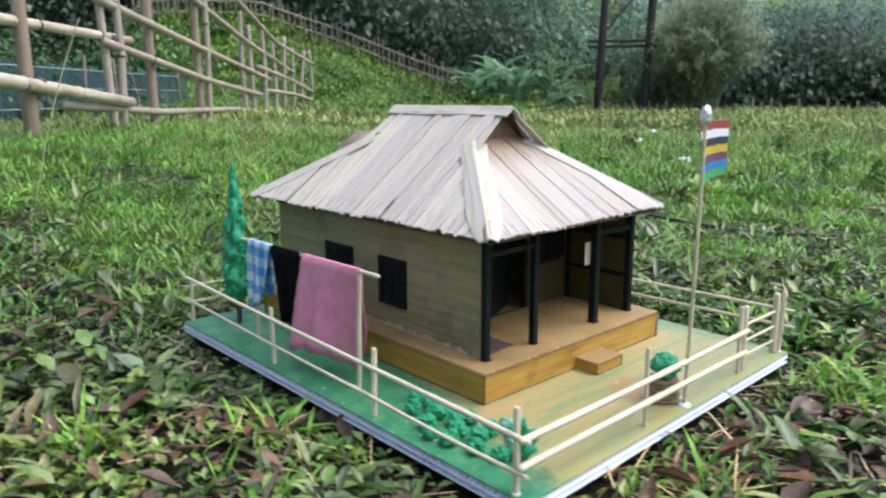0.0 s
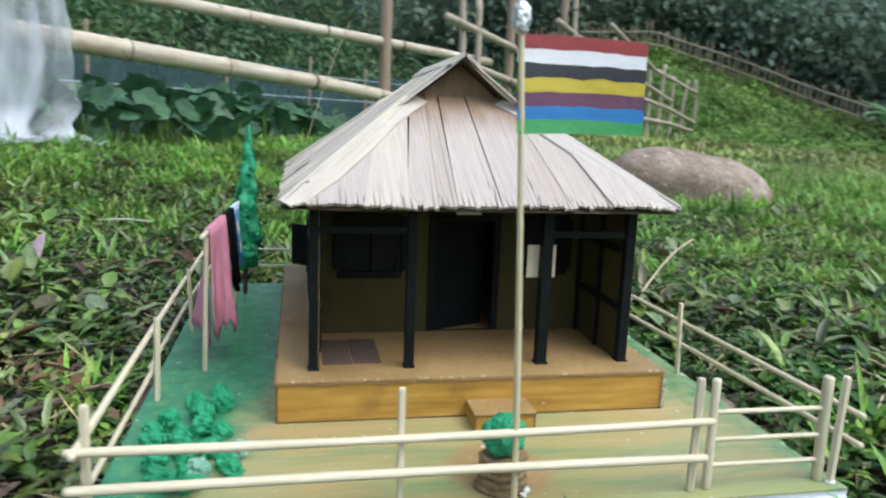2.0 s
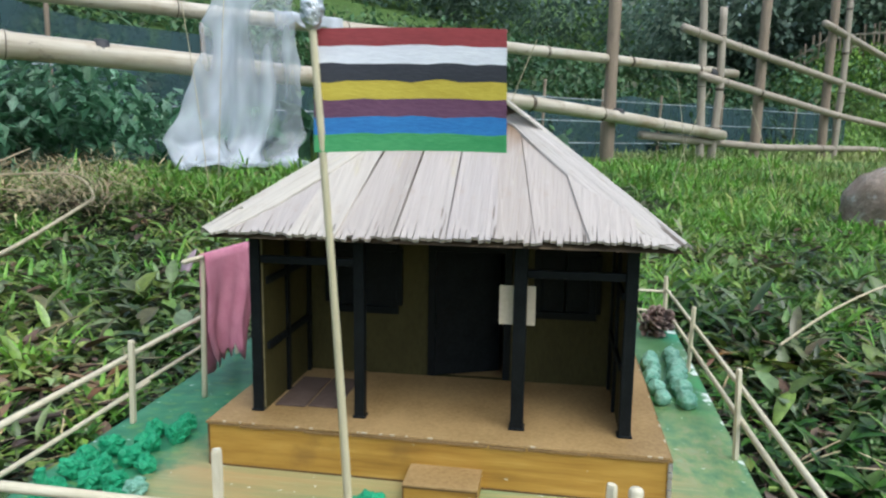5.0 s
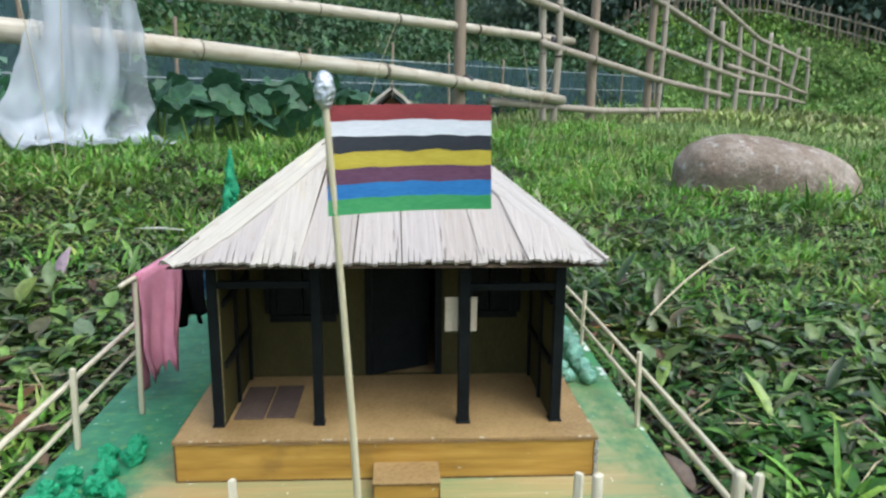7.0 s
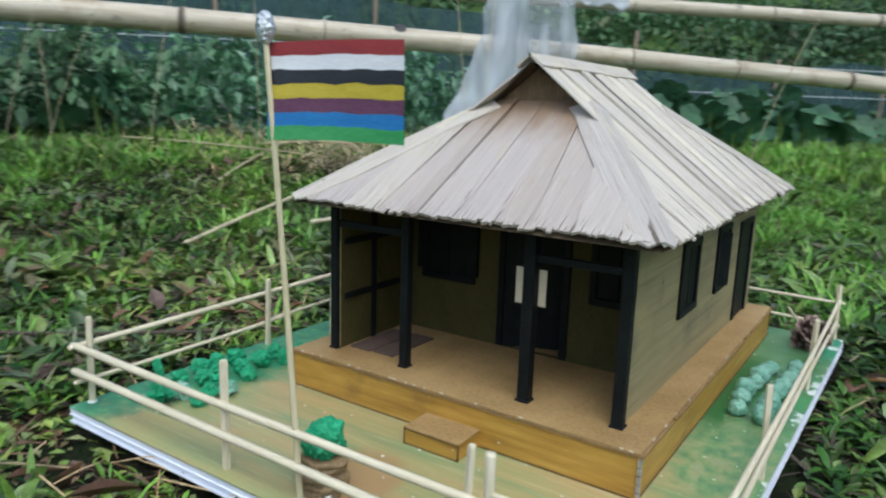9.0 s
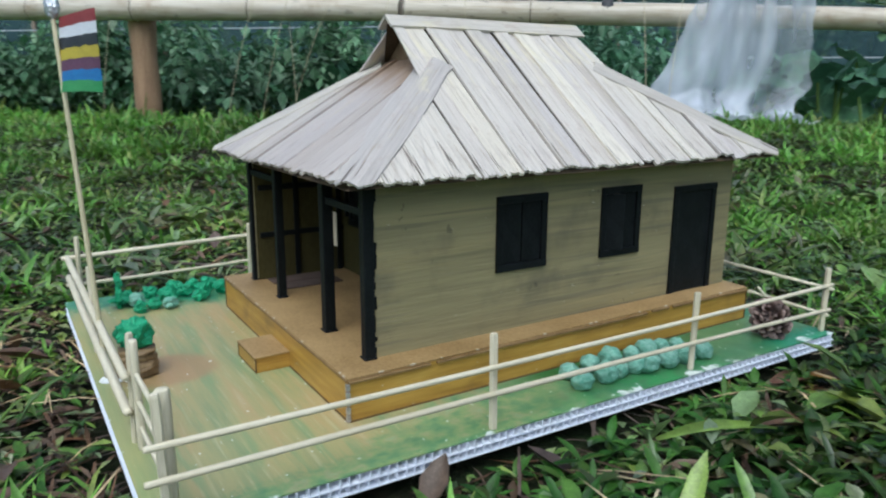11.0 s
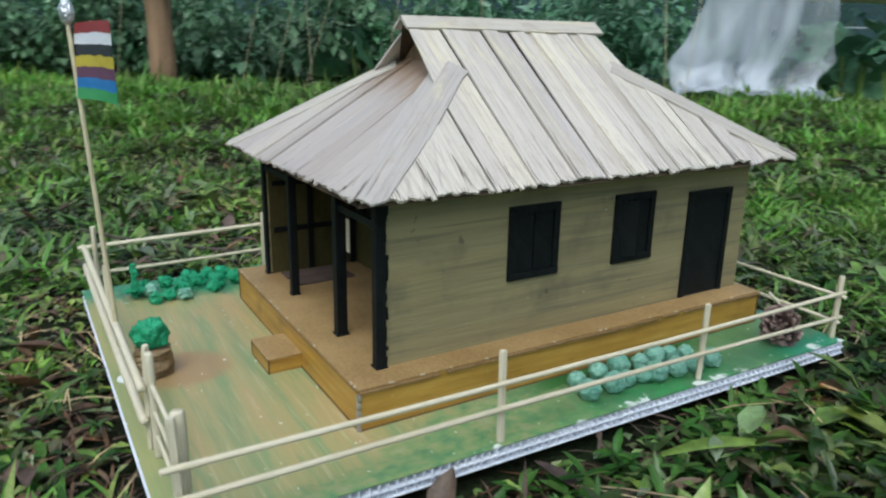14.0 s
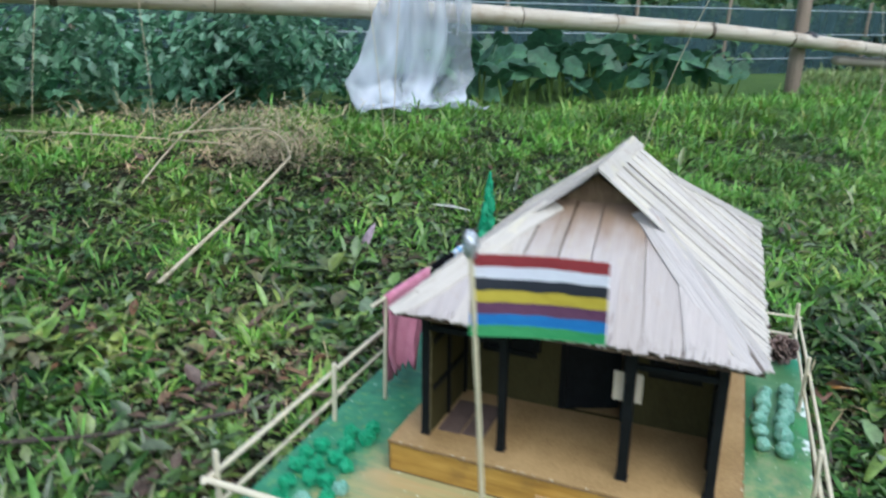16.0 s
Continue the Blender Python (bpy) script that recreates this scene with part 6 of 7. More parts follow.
def lawn():
    # broad weeds close to the board, in rosettes: oval, lance-shaped and small round leaves
    kinds = ((4600, 6, 1.4, 0.012, 0.034, 0.32, 0.52, 0.7, 1.6, 0.1, 0.8, 1.0, 0.007, 0.020),
             (6600, 5, 1.3, 0.018, 0.046, 0.13, 0.22, 0.4, 1.45, 0.3, 1.3, 5.0, 0.008, 0.014),
             (3600, 6, 1.4, 0.006, 0.014, 0.6, 0.95, 1.0, 1.7, -0.2, 0.4, 8.0, 0.016, 0.020))
    arrays = []
    for count, per, power, s0, s1, w0, w1, l0, l1, d0, d1, seed, spread, rise in kinds:
        x, y = ring_points(count, 0.2, 2.2, power)
        p = patchy(x, y, 5, seed)
        bare = smooth01((-0.13 - y) / 0.05) * smooth01((y + 0.36) / 0.08) * smooth01((x + 0.12) / 0.1)
        k = R.rand(len(x)) < np.clip(0.55 + 1.5 * p - 0.30 * smooth01((np.hypot(x - 0.1, y - 0.1) - 0.7) / 0.8) - 0.35 * bare - 0.06 * flank(x, y) + 0.15 * worn(x, y), 0.04, 1)
        x, y, p = (np.repeat(a[k], per) for a in (x, y, p))
        n = len(x)
        own = np.repeat(R.uniform(0.6, 1.3, n // per), per)
        x, y = x + R.normal(0, spread, n), y + R.normal(0, spread, n)
        size = R.uniform(s0, s1, n) * (1.05 + 0.8 * p) * own
        near = ~off_board(x, y, 0.055)
        lean = np.where(near, R.uniform(1.3, 1.65, n), R.uniform(l0, l1, n))
        size = np.where(near, size * 0.6, size)
        keep = off_board(x, y, 0.004)
        base = np.stack([x, y, land(x, y) + np.where(near, 0.004, np.repeat(R.uniform(-0.002, rise, n // per), per))], 1)[keep]
        m = len(base)
        yaw = (np.tile(np.arange(per), n // per) * 6.283 / per + np.repeat(R.rand(n // per) * 6.28, per) + R.normal(0, 0.35, n))[keep]
        arrays.append(keeled(base, yaw, lean[keep], size[keep], (size * R.uniform(w0, w1, n))[keep], R.uniform(d0, d1, m)))
    big_mesh("weeds", *join_arrays(arrays), HERB, True, "low broad-leaved green weeds growing through the lawn", "weeds")
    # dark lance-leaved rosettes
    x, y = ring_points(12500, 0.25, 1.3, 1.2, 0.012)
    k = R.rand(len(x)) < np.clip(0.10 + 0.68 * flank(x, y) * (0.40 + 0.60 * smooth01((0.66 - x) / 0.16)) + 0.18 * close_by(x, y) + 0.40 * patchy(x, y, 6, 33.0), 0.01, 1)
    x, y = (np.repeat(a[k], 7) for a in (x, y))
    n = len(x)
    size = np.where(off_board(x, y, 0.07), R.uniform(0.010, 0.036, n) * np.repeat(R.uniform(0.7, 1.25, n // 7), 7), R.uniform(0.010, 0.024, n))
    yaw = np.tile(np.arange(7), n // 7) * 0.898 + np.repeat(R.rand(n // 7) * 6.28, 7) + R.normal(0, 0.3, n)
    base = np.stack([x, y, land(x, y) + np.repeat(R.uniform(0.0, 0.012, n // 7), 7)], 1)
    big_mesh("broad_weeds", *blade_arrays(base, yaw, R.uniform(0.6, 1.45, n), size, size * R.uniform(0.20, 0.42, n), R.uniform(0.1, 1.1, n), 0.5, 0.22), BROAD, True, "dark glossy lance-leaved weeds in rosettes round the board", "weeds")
    # carpet grass: broad short blades near the board, longer ones further off
    def near_share(x, y):
        return 0.55 - 0.46 * flank(x, y) - 0.45 * close_by(x, y) + 0.15 * smooth01((np.hypot(x - 0.14, y - 0.16) - 0.6) / 0.5)

    near = tufts(19500, 0.2, 1.75, 1.12, 9, 0.014, 0.016, 0.046, 0.0024, 0.0058, 4.0, near_share)
    big_mesh("lawn_grass", *keeled(*near, 0.40, 0.20), GRASS, True, "short broad-bladed green carpet grass in tufts", "grass")
    far = tufts(30000, 1.5, 4.4, 1.25, 9, 0.026, 0.028, 0.072, 0.0034, 0.0075, 9.0, lambda x, y: 0.68 - 0.35 * smooth01((x - 1.6) / 1.5))
    big_mesh("field_grass", *simple_blades(*far), GRASS, False, "ankle-high green field grass in tufts", "grass")
    # tiny creeping leaves over the bare soil
    x, y = ring_points(52000, 0.2, 1.9, 1.3, 0.003)
    k = R.rand(len(x)) > 0.62 * np.maximum(close_by(x, y), flank(x, y))
    x, y = x[k], y[k]
    n = len(x)
    size = R.uniform(0.005, 0.018, n)
    base = np.stack([x, y, land(x, y) + R.uniform(0.0, 1.0, n) * np.where(off_board(x, y, 0.06), 0.018, 0.010) + 0.002], 1)
    v, l, t = flakes(base, R.rand(n) * 6.283, R.uniform(-0.6, 0.6, n), size, 0.55)
    big_mesh("creeping_leaves", v, l, t, HERB, False, "tiny creeping leaves covering the soil", "ground cover")
    # taller grass towards the open field
    x, y = ring_points(95000, 0.85, 7.0, 1.3)
    k = (beyond(x, y) > 0.1) & (x > 0.75 + 0.25 * smooth01((y - 0.6) / 0.5)) & (y > -1.5) | ((beyond(x, y) > -1.7) & (x > 0.6))
    x, y = x[k], y[k]
    p = patchy(x, y, 2.2, 9.0)
    k = R.rand(len(x)) < np.clip(0.7 + 0.9 * p, 0.15, 1)
    x, y, p = x[k], y[k], p[k]
    n = len(x)
    d = np.hypot(x, y)
    size = R.uniform(0.030, 0.080, n) * (1 + 0.5 * p) * (0.55 + 0.14 * np.minimum(d, 5))
    base = np.stack([x, y, land(x, y) - 0.003], 1)
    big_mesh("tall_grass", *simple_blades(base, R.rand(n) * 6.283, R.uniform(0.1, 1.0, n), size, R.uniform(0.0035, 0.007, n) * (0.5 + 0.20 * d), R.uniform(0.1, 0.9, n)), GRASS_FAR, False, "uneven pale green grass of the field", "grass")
    x, y = ring_points(150000, 6.0, 19.0, 1.2)
    k = (beyond(x, y) > -0.6) & (y > -4) & (x > -3)
    x, y = x[k], y[k]
    n = len(x)
    base = np.stack([x, y, land(x, y) - 0.01], 1)
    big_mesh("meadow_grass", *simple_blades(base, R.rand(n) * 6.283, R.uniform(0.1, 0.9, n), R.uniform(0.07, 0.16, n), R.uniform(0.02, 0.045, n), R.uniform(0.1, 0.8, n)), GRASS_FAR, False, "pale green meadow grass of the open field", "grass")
    x, y = ring_points(70000, 6.5, 14.5, 1.0)
    k = (beyond(x, y) < -0.6) & (np.arctan2(y, x) > 0.6) & (np.arctan2(y, x) < 1.5)
    x, y = x[k], y[k]
    n = len(x)
    base = np.stack([x, y, land(x, y) - 0.01], 1)
    big_mesh("slope_grass", *simple_blades(base, R.rand(n) * 6.283, R.uniform(0.1, 0.9, n), R.uniform(0.10, 0.26, n), R.uniform(0.02, 0.05, n), R.uniform(0.1, 0.9, n)), SLOPE, False, "rank yellow-green grass on the far slope", "grass")
    # fallen leaves and dry stalks
    x, y = ring_points(11000, 0.25, 1.5, 1.3, 0.003)
    k = R.rand(len(x)) < np.clip(0.05 + 0.30 * worn(x, y) + 0.8 * patchy(x, y, 4.0, 57.0) + 0.75 * smooth01((-0.13 - y) / 0.05) * smooth01((y + 0.36) / 0.08) * smooth01((x + 0.12) / 0.1), 0.03, 1)
    x, y = x[k], y[k]
    n = len(x)
    size = R.uniform(0.008, 0.026, n) * R.choice([0.7, 1.0, 1.5], n)
    base = np.stack([x, y, land(x, y) + R.uniform(0.002, 0.024, n) * off_board(x, y, 0.05) + 0.003], 1)
    litter = [blade_arrays(base, R.rand(n) * 6.283, R.uniform(1.25, 1.75, n), size, size * R.uniform(0.3, 0.6, n), R.uniform(-0.6, 0.6, n), 0.45, 0.35)]
    # long curled ones in the bare strip before the board
    n = 75
    x, y = R.uniform(-0.10, 0.62, n), R.uniform(-0.42, -0.16, n)
    base = np.stack([x, y, land(x, y) + R.uniform(0.004, 0.018, n)], 1)
    size = R.uniform(0.022, 0.046, n)
    litter.append(blade_arrays(base, R.rand(n) * 6.283, R.uniform(1.3, 1.6, n), size, size * R.uniform(0.22, 0.42, n), R.uniform(-0.9, 0.9, n), 0.45, 0.6))
    big_mesh("fallen_leaves", *join_arrays(litter), DEAD, True, "brown and purplish fallen leaves littering the grass", "leaf litter")
    x, y = ring_points(26000, 0.22, 1.2, 1.3, 0.002)
    k = R.rand(len(x)) < np.clip(0.42 + 0.9 * patchy(x, y, 6.0, 71.0) + 0.3 * close_by(x, y) + 0.2 * flank(x, y), 0.05, 1)
    x, y = x[k], y[k]
    n = len(x)
    base = np.stack([x, y, land(x, y) + R.uniform(0.001, 0.010, n)], 1)
    big_mesh("root_litter", *simple_blades(base, R.rand(n) * 6.283, R.uniform(1.25, 1.7, n), R.uniform(0.010, 0.045, n), R.uniform(0.0010, 0.0034, n), R.uniform(-0.5, 0.5, n)), DEAD, False, "brown rootlets and broken stalks littering the soil", "leaf litter")
    x, y = ring_points(3600, 0.3, 2.2, 1.2, 0.0)
    n = len(x)
    base = np.stack([x, y, land(x, y) + R.uniform(0.006, 0.022, n)], 1)
    big_mesh("dry_stalks", *simple_blades(base, R.rand(n) * 6.283, R.uniform(1.4, 1.62, n), R.uniform(0.02, 0.08, n), R.uniform(0.001, 0.0022, n), R.uniform(-0.2, 0.3, n)), STRAW, False, "straw-coloured dry grass stalks", "dry grass")


lawn()


def bent(name, pts, r, material, label, category):
    """A thin stem or wire lying through points."""
    cu = bpy.data.curves.new(name, "CURVE")
    cu.dimensions, cu.bevel_depth, cu.bevel_resolution, cu.resolution_u = "3D", r, 2, 6
    sp = cu.splines.new("NURBS")
    sp.points.add(len(pts) - 1)
    for p, (x, y, z) in zip(sp.points, pts):
        p.co = (x, y, float(land(x, y)) + z, 1)
    sp.use_endpoint_u, sp.order_u = True, 3
    cu.materials.append(material)
    ob = settle(new(name, cu))
    dg = bpy.context.evaluated_depsgraph_get()
    me = bpy.data.meshes.new_from_object(ob.evaluated_get(dg))
    me.name = name
    bpy.data.objects.remove(ob)
    return tagged(settle(new(name, me)), label, category)


STEM = plain("dry_stem", (0.34, 0.28, 0.17), (0.55, 0.48, 0.33), 0.6, 300, 40)
bent("dry_stem", [(0.472, 0.368, 0.030), (0.53, 0.44, 0.042), (0.59, 0.515, 0.048), (0.66, 0.60, 0.052), (0.725, 0.675, 0.052)], 0.0016, STEM, "pale dry grass stem arching over the lawn", "stem")
bent("dry_stem", [(-0.555, 0.295, 0.026), (-0.60, 0.47, 0.044), (-0.649, 0.647, 0.050), (-0.765, 0.982, 0.055)], 0.0036, STEM, "long pale broken stalk lying in the grass", "stem")
bent("dry_stem", [(-0.765, 0.982, 0.055), (-0.86, 1.10, 0.08), (-1.0, 1.09, 0.075), (-1.15, 1.0, 0.06)], 0.0026, STEM, "pale broken stalk in the grass", "stem")
bent("dry_stem", [(-1.0, 0.72, 0.02), (-1.18, 1.05, 0.05), (-1.45, 1.65, 0.10)], 0.0026, STEM, "pale dry stalk in the grass", "stem")
bent("dry_stem", [(-1.6, 0.85, 0.04), (-1.30, 0.95, 0.05), (-0.95, 1.05, 0.04)], 0.0022, STEM, "pale dry stalk in the grass", "stem")
bent("dark_twig", [(-0.40, -0.115, 0.02), (-0.287, -0.057, 0.022), (-0.222, 0.018, 0.02), (-0.165, 0.075, 0.02)], 0.0022, TRUNK, "thin dark twig lying in the grass", "twig")
bent("black_wire", [(1.19, 0.56, 0.02), (1.10, 0.36, 0.025), (1.12, 0.22, 0.02), (1.22, 0.09, 0.02), (1.30, -0.1, 0.02), (1.32, -0.4, 0.02)], 0.004, TWINE, "thin black wire trailing across the grass", "wire")
for k, (x, y, hgt, dx, dy) in enumerate(((0.0, 1.62, 0.50, 0.16, 0.0), (-0.72, 1.47, 0.62, 0.02, 0.05), (-0.70, 1.38, 0.50, -0.06, 0.0), (0.62, 2.2, 0.40, 0.12, 0.0), (1.05, 2.4, 0.36, -0.1, 0.1), (0.80, 2.9, 0.45, -0.05, 0.1),
                                         (-2.1, 0.60, 0.50, 0.10, 0.12), (-2.05, 0.72, 0.52, 0.14, 0.10), (-2.0, 0.85, 0.50, -0.08, 0.0), (-1.9, 0.78, 0.42, 0.16, 0.1), (-1.72, 1.02, 0.6, 0.05, 0.1), (-2.4, 0.2, 0.4, 0.08, 0.05), (-1.5, 1.3, 0.5, -0.05, 0.03))):
    bent("tall_stem", [(x, y, -0.01), (x + dx * 0.4, y + dy * 0.4, hgt * 0.55), (x + dx, y + dy, hgt)], 0.0012, STEM, "tall thin dry grass stem near the bamboo fence", "stem")
straw = []
for cx, cy, count, spread in ((-0.88, 1.05, 620, 0.085), (-1.05, 1.28, 260, 0.11), (-1.35, 1.05, 220, 0.22), (-1.2, 1.35, 160, 0.2)):
    b = np.stack([R.normal(cx, spread, count), R.normal(cy, spread, count), np.zeros(count)], 1)
    b[:, 2] = land(b[:, 0], b[:, 1]) + R.uniform(0.018, 0.085, count)
    straw.append(simple_blades(b, R.rand(count) * 6.283, R.uniform(1.4, 1.75, count), R.uniform(0.07, 0.2, count) * (0.6 if count > 400 else 1), R.uniform(0.002, 0.0042, count), R.uniform(-0.7, 0.9, count)))
big_mesh("straw_heap", *join_arrays(straw), STRAW, False, "tangled heap of dry straw on the lawn", "straw")


def lone_leaf(x, y, z, yaw, lean, length, width, droop, tints, label):
    v, l, c = blade_arrays(np.array([[x, y, float(land(x, y)) + z]]), np.array([yaw]), np.array([lean]), np.array([length]), np.array([width]), np.array([droop]), 0.5, 0.15, 0.08)
    ob = big_mesh("fallen_leaf", v, l, c, leafy("leaf_tint", tints, 0.5, 0.15), True, label, "leaf", "")
    ob.modifiers.new("thickness", "SOLIDIFY").thickness = 0.0006


lone_leaf(-0.372, 0.635, 0.0, 1.2, 0.35, 0.060, 0.024, 0.3, [(0.36, 0.27, 0.30), (0.42, 0.32, 0.36)], "pale pinkish dry leaf standing in the grass")
lone_leaf(0.388, 0.335, 0.010, 1.35, 1.45, 0.050, 0.020, 0.2, [(0.13, 0.075, 0.055), (0.17, 0.10, 0.07)], "brown fallen leaf leaning on the board's edge")
lone_leaf(0.396, 0.372, 0.012, 0.2, 1.3, 0.034, 0.026, 0.3, [(0.24, 0.13, 0.03), (0.30, 0.17, 0.04)], "orange-brown fallen leaf on the grass")
lone_leaf(0.412, 0.170, 0.016, 1.1, 1.2, 0.085, 0.014, 0.5, [(0.16, 0.27, 0.05), (0.20, 0.30, 0.06)], "long yellow-green leaf bending beside the board")
lone_leaf(-0.250, 0.89, 0.03, 3.0, 1.5, 0.10, 0.016, 0.1, [(0.55, 0.55, 0.50), (0.60, 0.58, 0.52)], "bleached strip of dry leaf on the lawn")


def clump(n, cx, cy, cz, rx, ry, rz, size, hollow=0.55, leaf=flakes):
    """Leaves of one bushy mass, most of them near its skin."""
    d = R.normal(size=(n, 3))
    d /= np.linalg.norm(d, axis=1)[:, None]
    k = hollow + (1 - hollow) * R.rand(n)
    c = np.stack([cx + d[:, 0] * rx * k, cy + d[:, 1] * ry * k, cz + d[:, 2] * rz * k], 1)
    return leaf(c, np.arctan2(d[:, 1], d[:, 0]) + R.normal(0, 1.0, n), R.uniform(-1.3, 0.35, n), size * R.uniform(0.6, 1.3, n), 0.6)


def hedge():
    """Leafy crop just behind the fence."""
    arrays = []
    for _ in range(150):
        s = R.uniform(-3.2, 2.3)
        q = -R.uniform(0.22, 1.25)
        x, y = on_fence(s, q)
        h = R.uniform(0.22, 0.58) * (0.75 + 0.25 * min(1, -q))
        arrays.append(clump(150, x, y, float(land(x, y)) + h * 0.55, 0.20, 0.20, h * 0.62, 0.062, 0.35))
    big_mesh("crop_leaves", *join_arrays(arrays), SHRUB, False, "dense low green leafy crop behind the bamboo fence", "crop")
    arrays = []
    for _ in range(520):
        s = R.uniform(-6, 14)
        q = -R.uniform(1.7, 8.0)
        x, y = on_fence(s, q)
        h = R.uniform(0.3, 0.8)
        arrays.append(clump(130, x, y, float(land(x, y)) + h * 0.4, 0.50, 0.50, h * 0.6, 0.10, 0.45, specks))
    big_mesh("slope_bushes", *join_arrays(arrays), BANK, False, "tangled green bushes covering the slope", "bushes")


hedge()


def pumpkins():
    t = thing("pumpkin_plant", (*on_fence(3.2, -0.55), 0.08), "sprawling pumpkin plant with large grey-green leaves", "pumpkin plant")
    rng = random.Random(41)
    for _ in range(150):
        s, q = rng.uniform(2.45, 4.4), -rng.uniform(0.05, 0.95)
        if rng.random() < 0.06:
            s, q = rng.uniform(0.35, 1.2), -rng.uniform(0.10, 0.5)
        x, y = on_fence(s, q)
        g0 = float(land(x, y))
        h = g0 + rng.uniform(0.05, 0.18) + 0.12 * min(1, -q)
        r = rng.uniform(0.05, 0.10)
        vs = [(0, 0, -r * 0.18)]
        k = 16
        for ring in (0.55, 1.0):
            for i in range(k):
                a = 2 * math.pi * i / k
                lobe = 1 + 0.10 * math.cos(5 * a) - (0.45 if i == 0 and ring == 1 else 0)
                w = r * ring * lobe
                vs.append((w * math.cos(a), w * math.sin(a), -r * 0.12 * (ring > 0.9) + 0.06 * r * math.sin(5 * a + 1) + rng.uniform(-0.05, 0.05) * r))
        fs = [(0, 1 + i, 1 + (i + 1) % k) for i in range(k)] + [(1 + i, 1 + k + i, 1 + k + (i + 1) % k, 1 + (i + 1) % k) for i in range(k)]
        m = Matrix.Translation((x, y, h)) @ Matrix.Rotation(rng.uniform(0, 6.28), 4, "Z") @ Matrix.Rotation(rng.uniform(0.3, 1.25), 4, "X")
        leaf = solid("large_leaf", vs, fs, PUMPKIN, t, m, True)
        rod("stem", (x + rng.uniform(-0.04, 0.04), y, g0 - 0.01), (x, y, h - 0.01), 0.006, SLOPE, leaf, 5, rng=rng)


pumpkins()


def forest():
    """Wooded hill closing the view across the field."""
    dark, pale = [], []
    for _ in range(760):
        a = R.uniform(-0.35, 2.9)
        r = R.uniform(16.5, 34)
        x, y = r * math.cos(a), r * math.sin(a)
        if beyond(x, y) < 1.5 and r < 18:
            continue
        h = R.uniform(1.2, 4.2) * (0.55 + 0.45 * min(1, (r - 15) / 8)) * (0.42 + 0.58 * float(smooth01((a - 0.42) / 0.2)))
        g0 = float(land(x, y))
        (pale if R.rand() < 0.16 else dark).append(clump(330, x, y, g0 + h * 0.5, h * 0.45, h * 0.45, h * 0.62, 0.19, 0.62, specks))
    for _ in range(150):
        a, r = R.uniform(0.1, 0.52), R.uniform(15.5, 24)
        x, y, h = r * math.cos(a), r * math.sin(a), R.uniform(1.2, 2.2)
        dark.append(clump(300, x, y, float(land(x, y)) + h * 0.45, h * 0.6, h * 0.6, h * 0.6, 0.16, 0.62, specks))
    for _ in range(800):
        a, r = R.uniform(0.70, 1.45), R.uniform(10.4, 16.5)
        x, y = r * math.cos(a), r * math.sin(a)
        k = R.uniform(0.5, 1.0)
        pale.append(clump(60, x, y, float(land(x, y)) + 0.06, 0.42 * k, 0.42 * k, 0.20 * k, 0.075, 0.2, specks))
    for _ in range(150):
        a, r = R.uniform(0.74, 1.42), R.uniform(14.3, 17.5)
        x, y, h = r * math.cos(a), r * math.sin(a), R.uniform(1.6, 3.6)
        dark.append(clump(300, x, y, float(land(x, y)) + h * 0.45, h * 0.5, h * 0.5, h * 0.6, 0.17, 0.6, specks))
    big_mesh("forest", *join_arrays(dark), HAZED_WOOD_LEAF, False, "dark wooded hillside beyond the field", "forest")
    big_mesh("forest_edge", *join_arrays(pale), SLOPE, False, "lighter green bushes along the forest edge", "bushes")


forest()


def tree(x, y, h, material, label, seed, width=0.32, leaf=0.22, lean=0.0, fill=300, low=0.2):
    g0 = float(land(x, y))
    t = thing("tree", (x, y, g0), label, "tree")
    rng = random.Random(seed)
    rod("trunk", (x, y, g0 - 0.1), (x + lean, y, g0 + h * 0.9), h * 0.022, TRUNK, t, 8, bend=h * 0.02, taper=0.3, rng=rng)
    arrays = []
    for k in range(9):
        f = low + (0.95 - low) * k / 9
        a = k * 2.4 + rng.uniform(-0.4, 0.4)
        L = h * width * (1.15 - 0.75 * abs(f - 0.45) * 1.3)
        p = Vector((x + lean * f, y, g0 + h * f))
        q = p + Vector((math.cos(a) * L, math.sin(a) * L, h * 0.10))
        rod("limb", p, q, h * 0.008, TRUNK, t, 5, taper=0.4, rng=rng)
        for c in (0.5, 1.0):
            o = p.lerp(q, c)
            arrays.append(clump(fill, o.x, o.y, o.z, L * 0.6, L * 0.6, h * 0.13, leaf, 0.5, specks))
    arrays.append(clump(160, x + lean, y, g0 + h * 0.93, h * width * 0.4, h * width * 0.4, h * 0.12, leaf, 0.5, specks))
    v, l, c = join_arrays(arrays)
    settle(big_mesh("crown", v, l, c, material, kind=""), None, t)




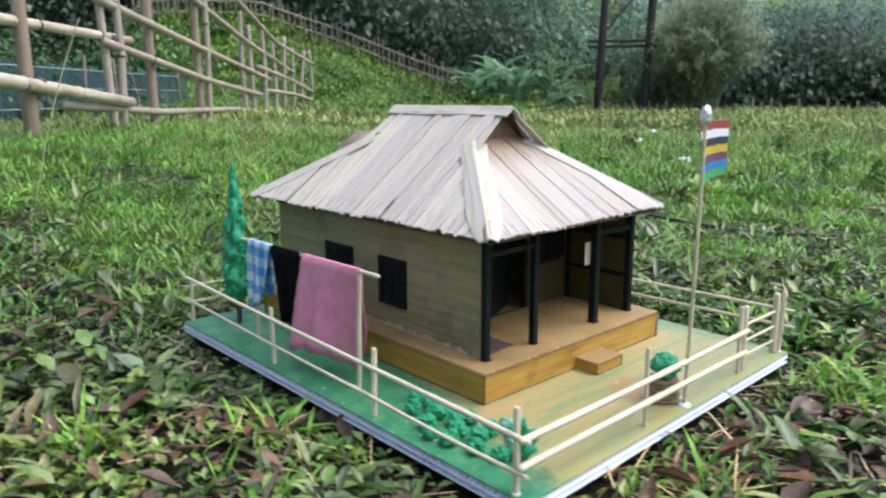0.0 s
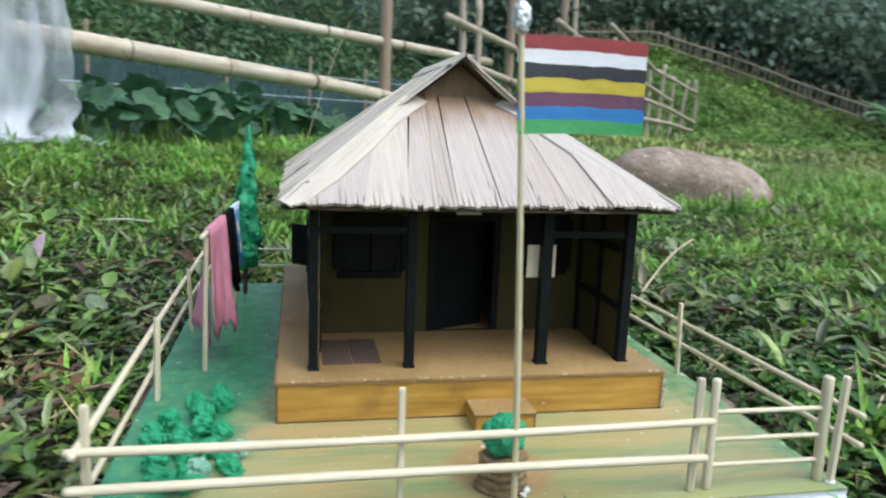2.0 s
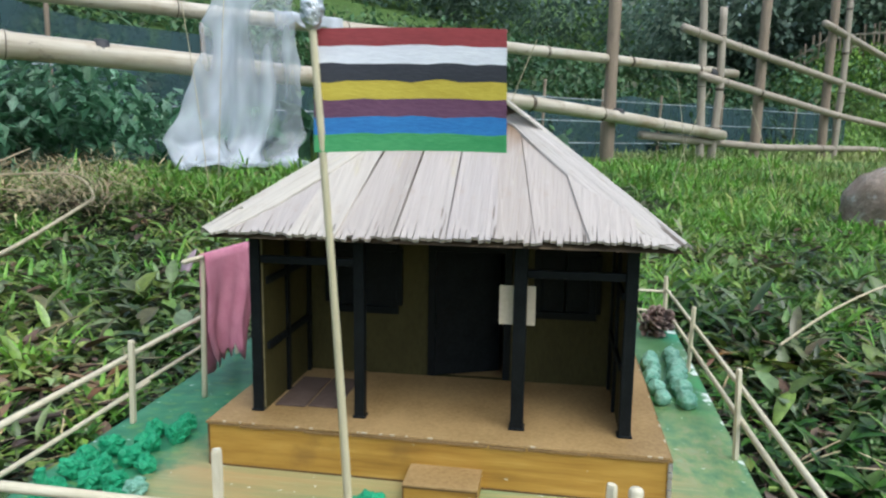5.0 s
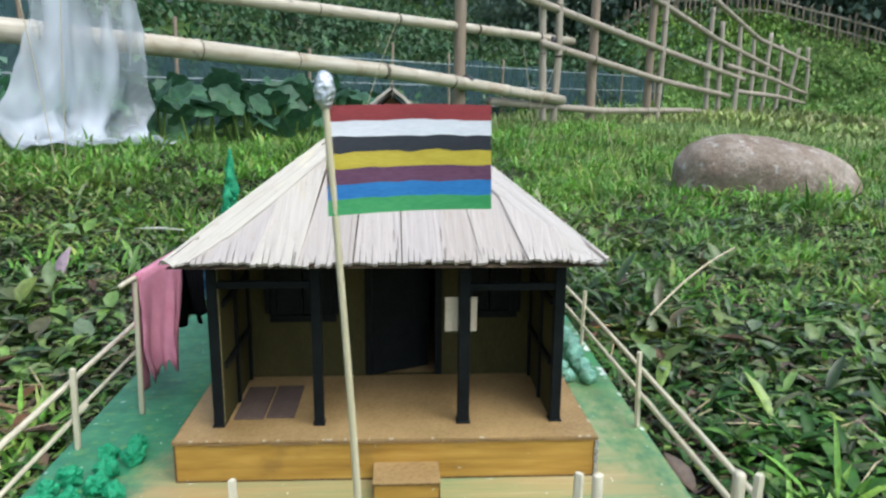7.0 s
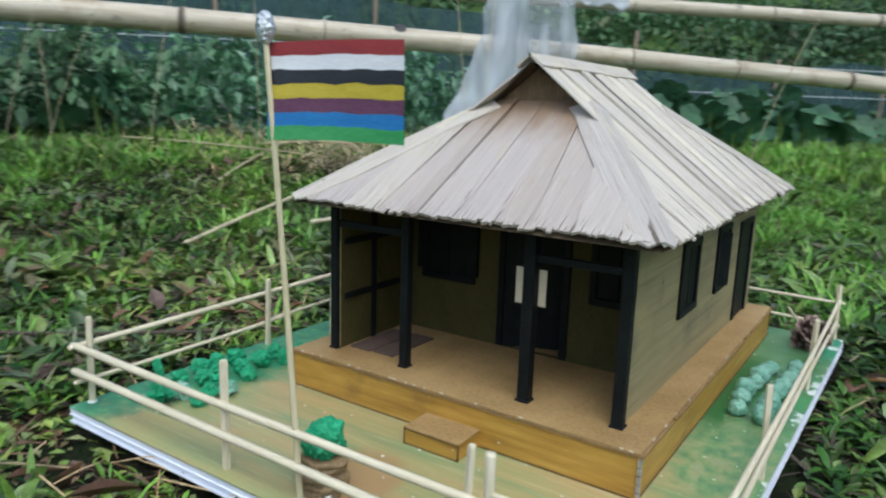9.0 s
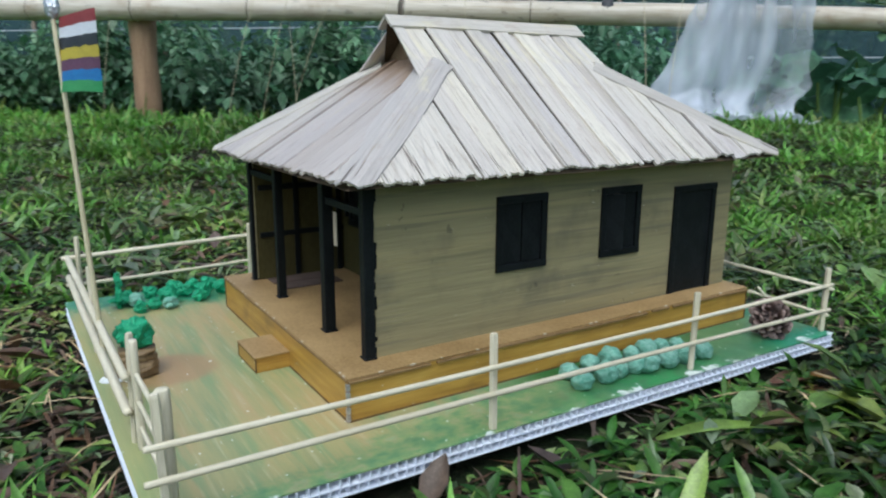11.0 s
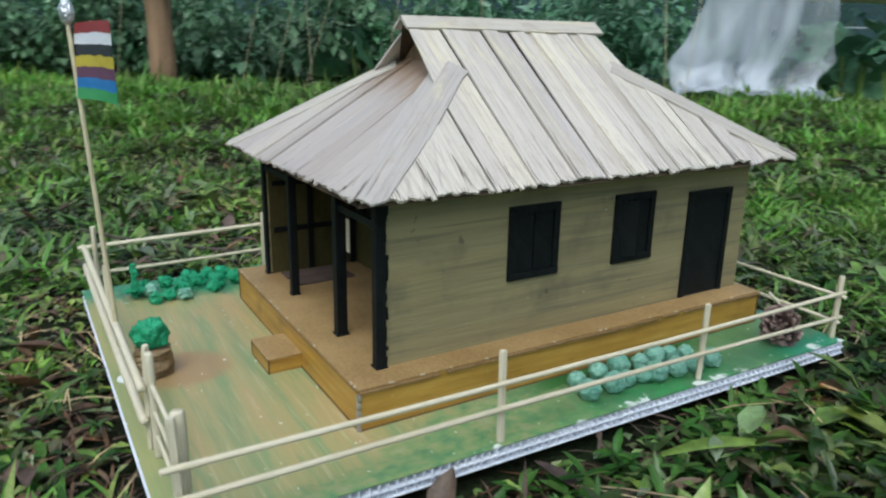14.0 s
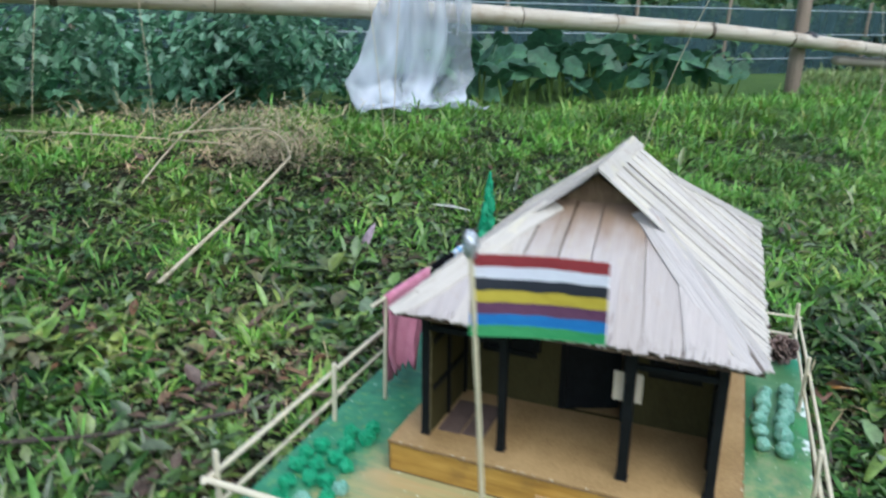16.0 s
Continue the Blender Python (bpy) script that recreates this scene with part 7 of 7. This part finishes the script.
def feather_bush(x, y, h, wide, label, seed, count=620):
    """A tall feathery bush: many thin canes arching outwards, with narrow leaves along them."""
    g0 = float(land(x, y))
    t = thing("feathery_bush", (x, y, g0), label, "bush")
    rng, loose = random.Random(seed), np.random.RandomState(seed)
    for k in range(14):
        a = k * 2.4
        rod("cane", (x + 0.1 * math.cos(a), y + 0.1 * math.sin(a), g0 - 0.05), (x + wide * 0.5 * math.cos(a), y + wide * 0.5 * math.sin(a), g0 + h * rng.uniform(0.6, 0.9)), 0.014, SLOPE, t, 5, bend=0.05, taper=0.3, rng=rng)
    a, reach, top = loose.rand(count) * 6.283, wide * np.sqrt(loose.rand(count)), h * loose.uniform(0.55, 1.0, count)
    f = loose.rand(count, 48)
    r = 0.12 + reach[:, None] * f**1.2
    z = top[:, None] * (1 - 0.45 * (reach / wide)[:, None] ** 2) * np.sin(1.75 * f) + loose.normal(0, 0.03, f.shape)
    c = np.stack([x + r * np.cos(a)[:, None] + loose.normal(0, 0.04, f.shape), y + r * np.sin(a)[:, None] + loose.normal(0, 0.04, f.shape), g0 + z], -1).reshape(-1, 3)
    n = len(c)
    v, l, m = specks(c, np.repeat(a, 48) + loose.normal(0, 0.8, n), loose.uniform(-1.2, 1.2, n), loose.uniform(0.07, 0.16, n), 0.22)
    settle(big_mesh("foliage", v, l, m, HAZED_FEATHER, kind=""), None, t)


feather_bush(12.0, 6.1, 2.35, 1.05, "tall pale feathery bush with painted haze at the far edge of the field", 1)
feather_bush(13.6, 7.5, 2.3, 0.8, "pale feathery bush with painted haze beside the forest", 2, 420)
tree(11.5, 16.0, 5.0, HAZED_WOOD_LEAF, "tall dark forest tree with painted haze", 3, 0.3, 0.16)
tree(8.5, 17.5, 5.5, HAZED_WOOD_LEAF, "tall dark forest tree with painted haze", 4, 0.28, 0.16)
tree(14.0, 12.4, 4.6, HAZED_WOOD_LEAF, "tall dark forest tree with painted haze", 5, 0.28, 0.16)


def banana(x, y, h, seed):
    """A clump of long drooping leaves."""
    g0 = float(land(x, y))
    t = thing("banana_plant", (x, y, g0), "leafy banana plant with long drooping leaves beside the forest", "banana plant", "banana plants beside the forest")
    rng = np.random.RandomState(seed)
    for k in range(16):
        base = np.array([[x + rng.normal(0, 0.12), y + rng.normal(0, 0.12), g0 + h * rng.uniform(0.1, 0.45)]])
        v, l, c = blade_arrays(base, np.array([k * 2.4]), np.array([rng.uniform(0.25, 0.8)]), np.array([h * rng.uniform(0.5, 0.75)]), np.array([h * 0.16]), np.array([rng.uniform(0.7, 1.5)]), 0.45, 0.2)
        settle(big_mesh("long_leaf", v, l, c, BANANA, True, kind=""), None, t)


for k, (x, y, h) in enumerate(((9.0, 7.95, 1.1), (9.6, 7.7, 1.2), (9.3, 8.6, 1.3), (10.1, 7.9, 1.0), (8.6, 8.5, 1.0))):
    banana(x, y, h, k)

scrap_at = ((2.55, 1.20), (3.6, 2.1), (4.6, 2.6), (2.9, 0.4))
for k, (x, y) in enumerate(scrap_at):
    bm = crumpled(bmesh.new(), (0, 0, 0.01), 0.03, k + 90, 0.5, 0.6, 2)
    tagged(part("paper_scrap", bm, WHITE, None, "", pose(x, y, float(land(x, y)) + 0.02, 0, 0, 50 * k)), "white crumpled paper scrap in the field grass", "litter", "paper scraps")
patch = []
for x, y, r in ((3.6, 1.2, 0.12), (3.0, 0.8, 0.12), (2.5, 0.55, 0.1), (2.2, 0.3, 0.1), (4.4, 1.5, 0.16), (3.2, 1.9, 0.1), (2.4, 1.5, 0.09), (5.2, 2.6, 0.2), (6.5, 3.4, 0.22), (5.8, 1.9, 0.2), (7.5, 4.8, 0.25)):
    patch.append(clump(90, x, y, float(land(x, y)) + 0.03, r * 0.7, r * 0.7, 0.04 + r * 0.2, 0.04, 0.2))
big_mesh("field_weeds", *join_arrays(patch), SLOPE, False, "bushy weeds dotted over the open field", "weeds")



def far_stakes():
    """A low row of stakes where the field ends."""
    t = thing("stake_fence", (13.4, 4.5, 0.0), "low row of grey stakes at the far edge of the field", "fence")
    rng = random.Random(50)
    for k in range(46):
        a = 0.12 + 0.011 * k
        x, y = 13.3 * math.cos(a), 13.3 * math.sin(a)
        g0 = float(land(x, y))
        rod("stake", (x, y, g0 - 0.03), (x, y, g0 + rng.uniform(0.12, 0.26)), 0.022, STAKE, t, 5, rng=rng)


far_stakes()
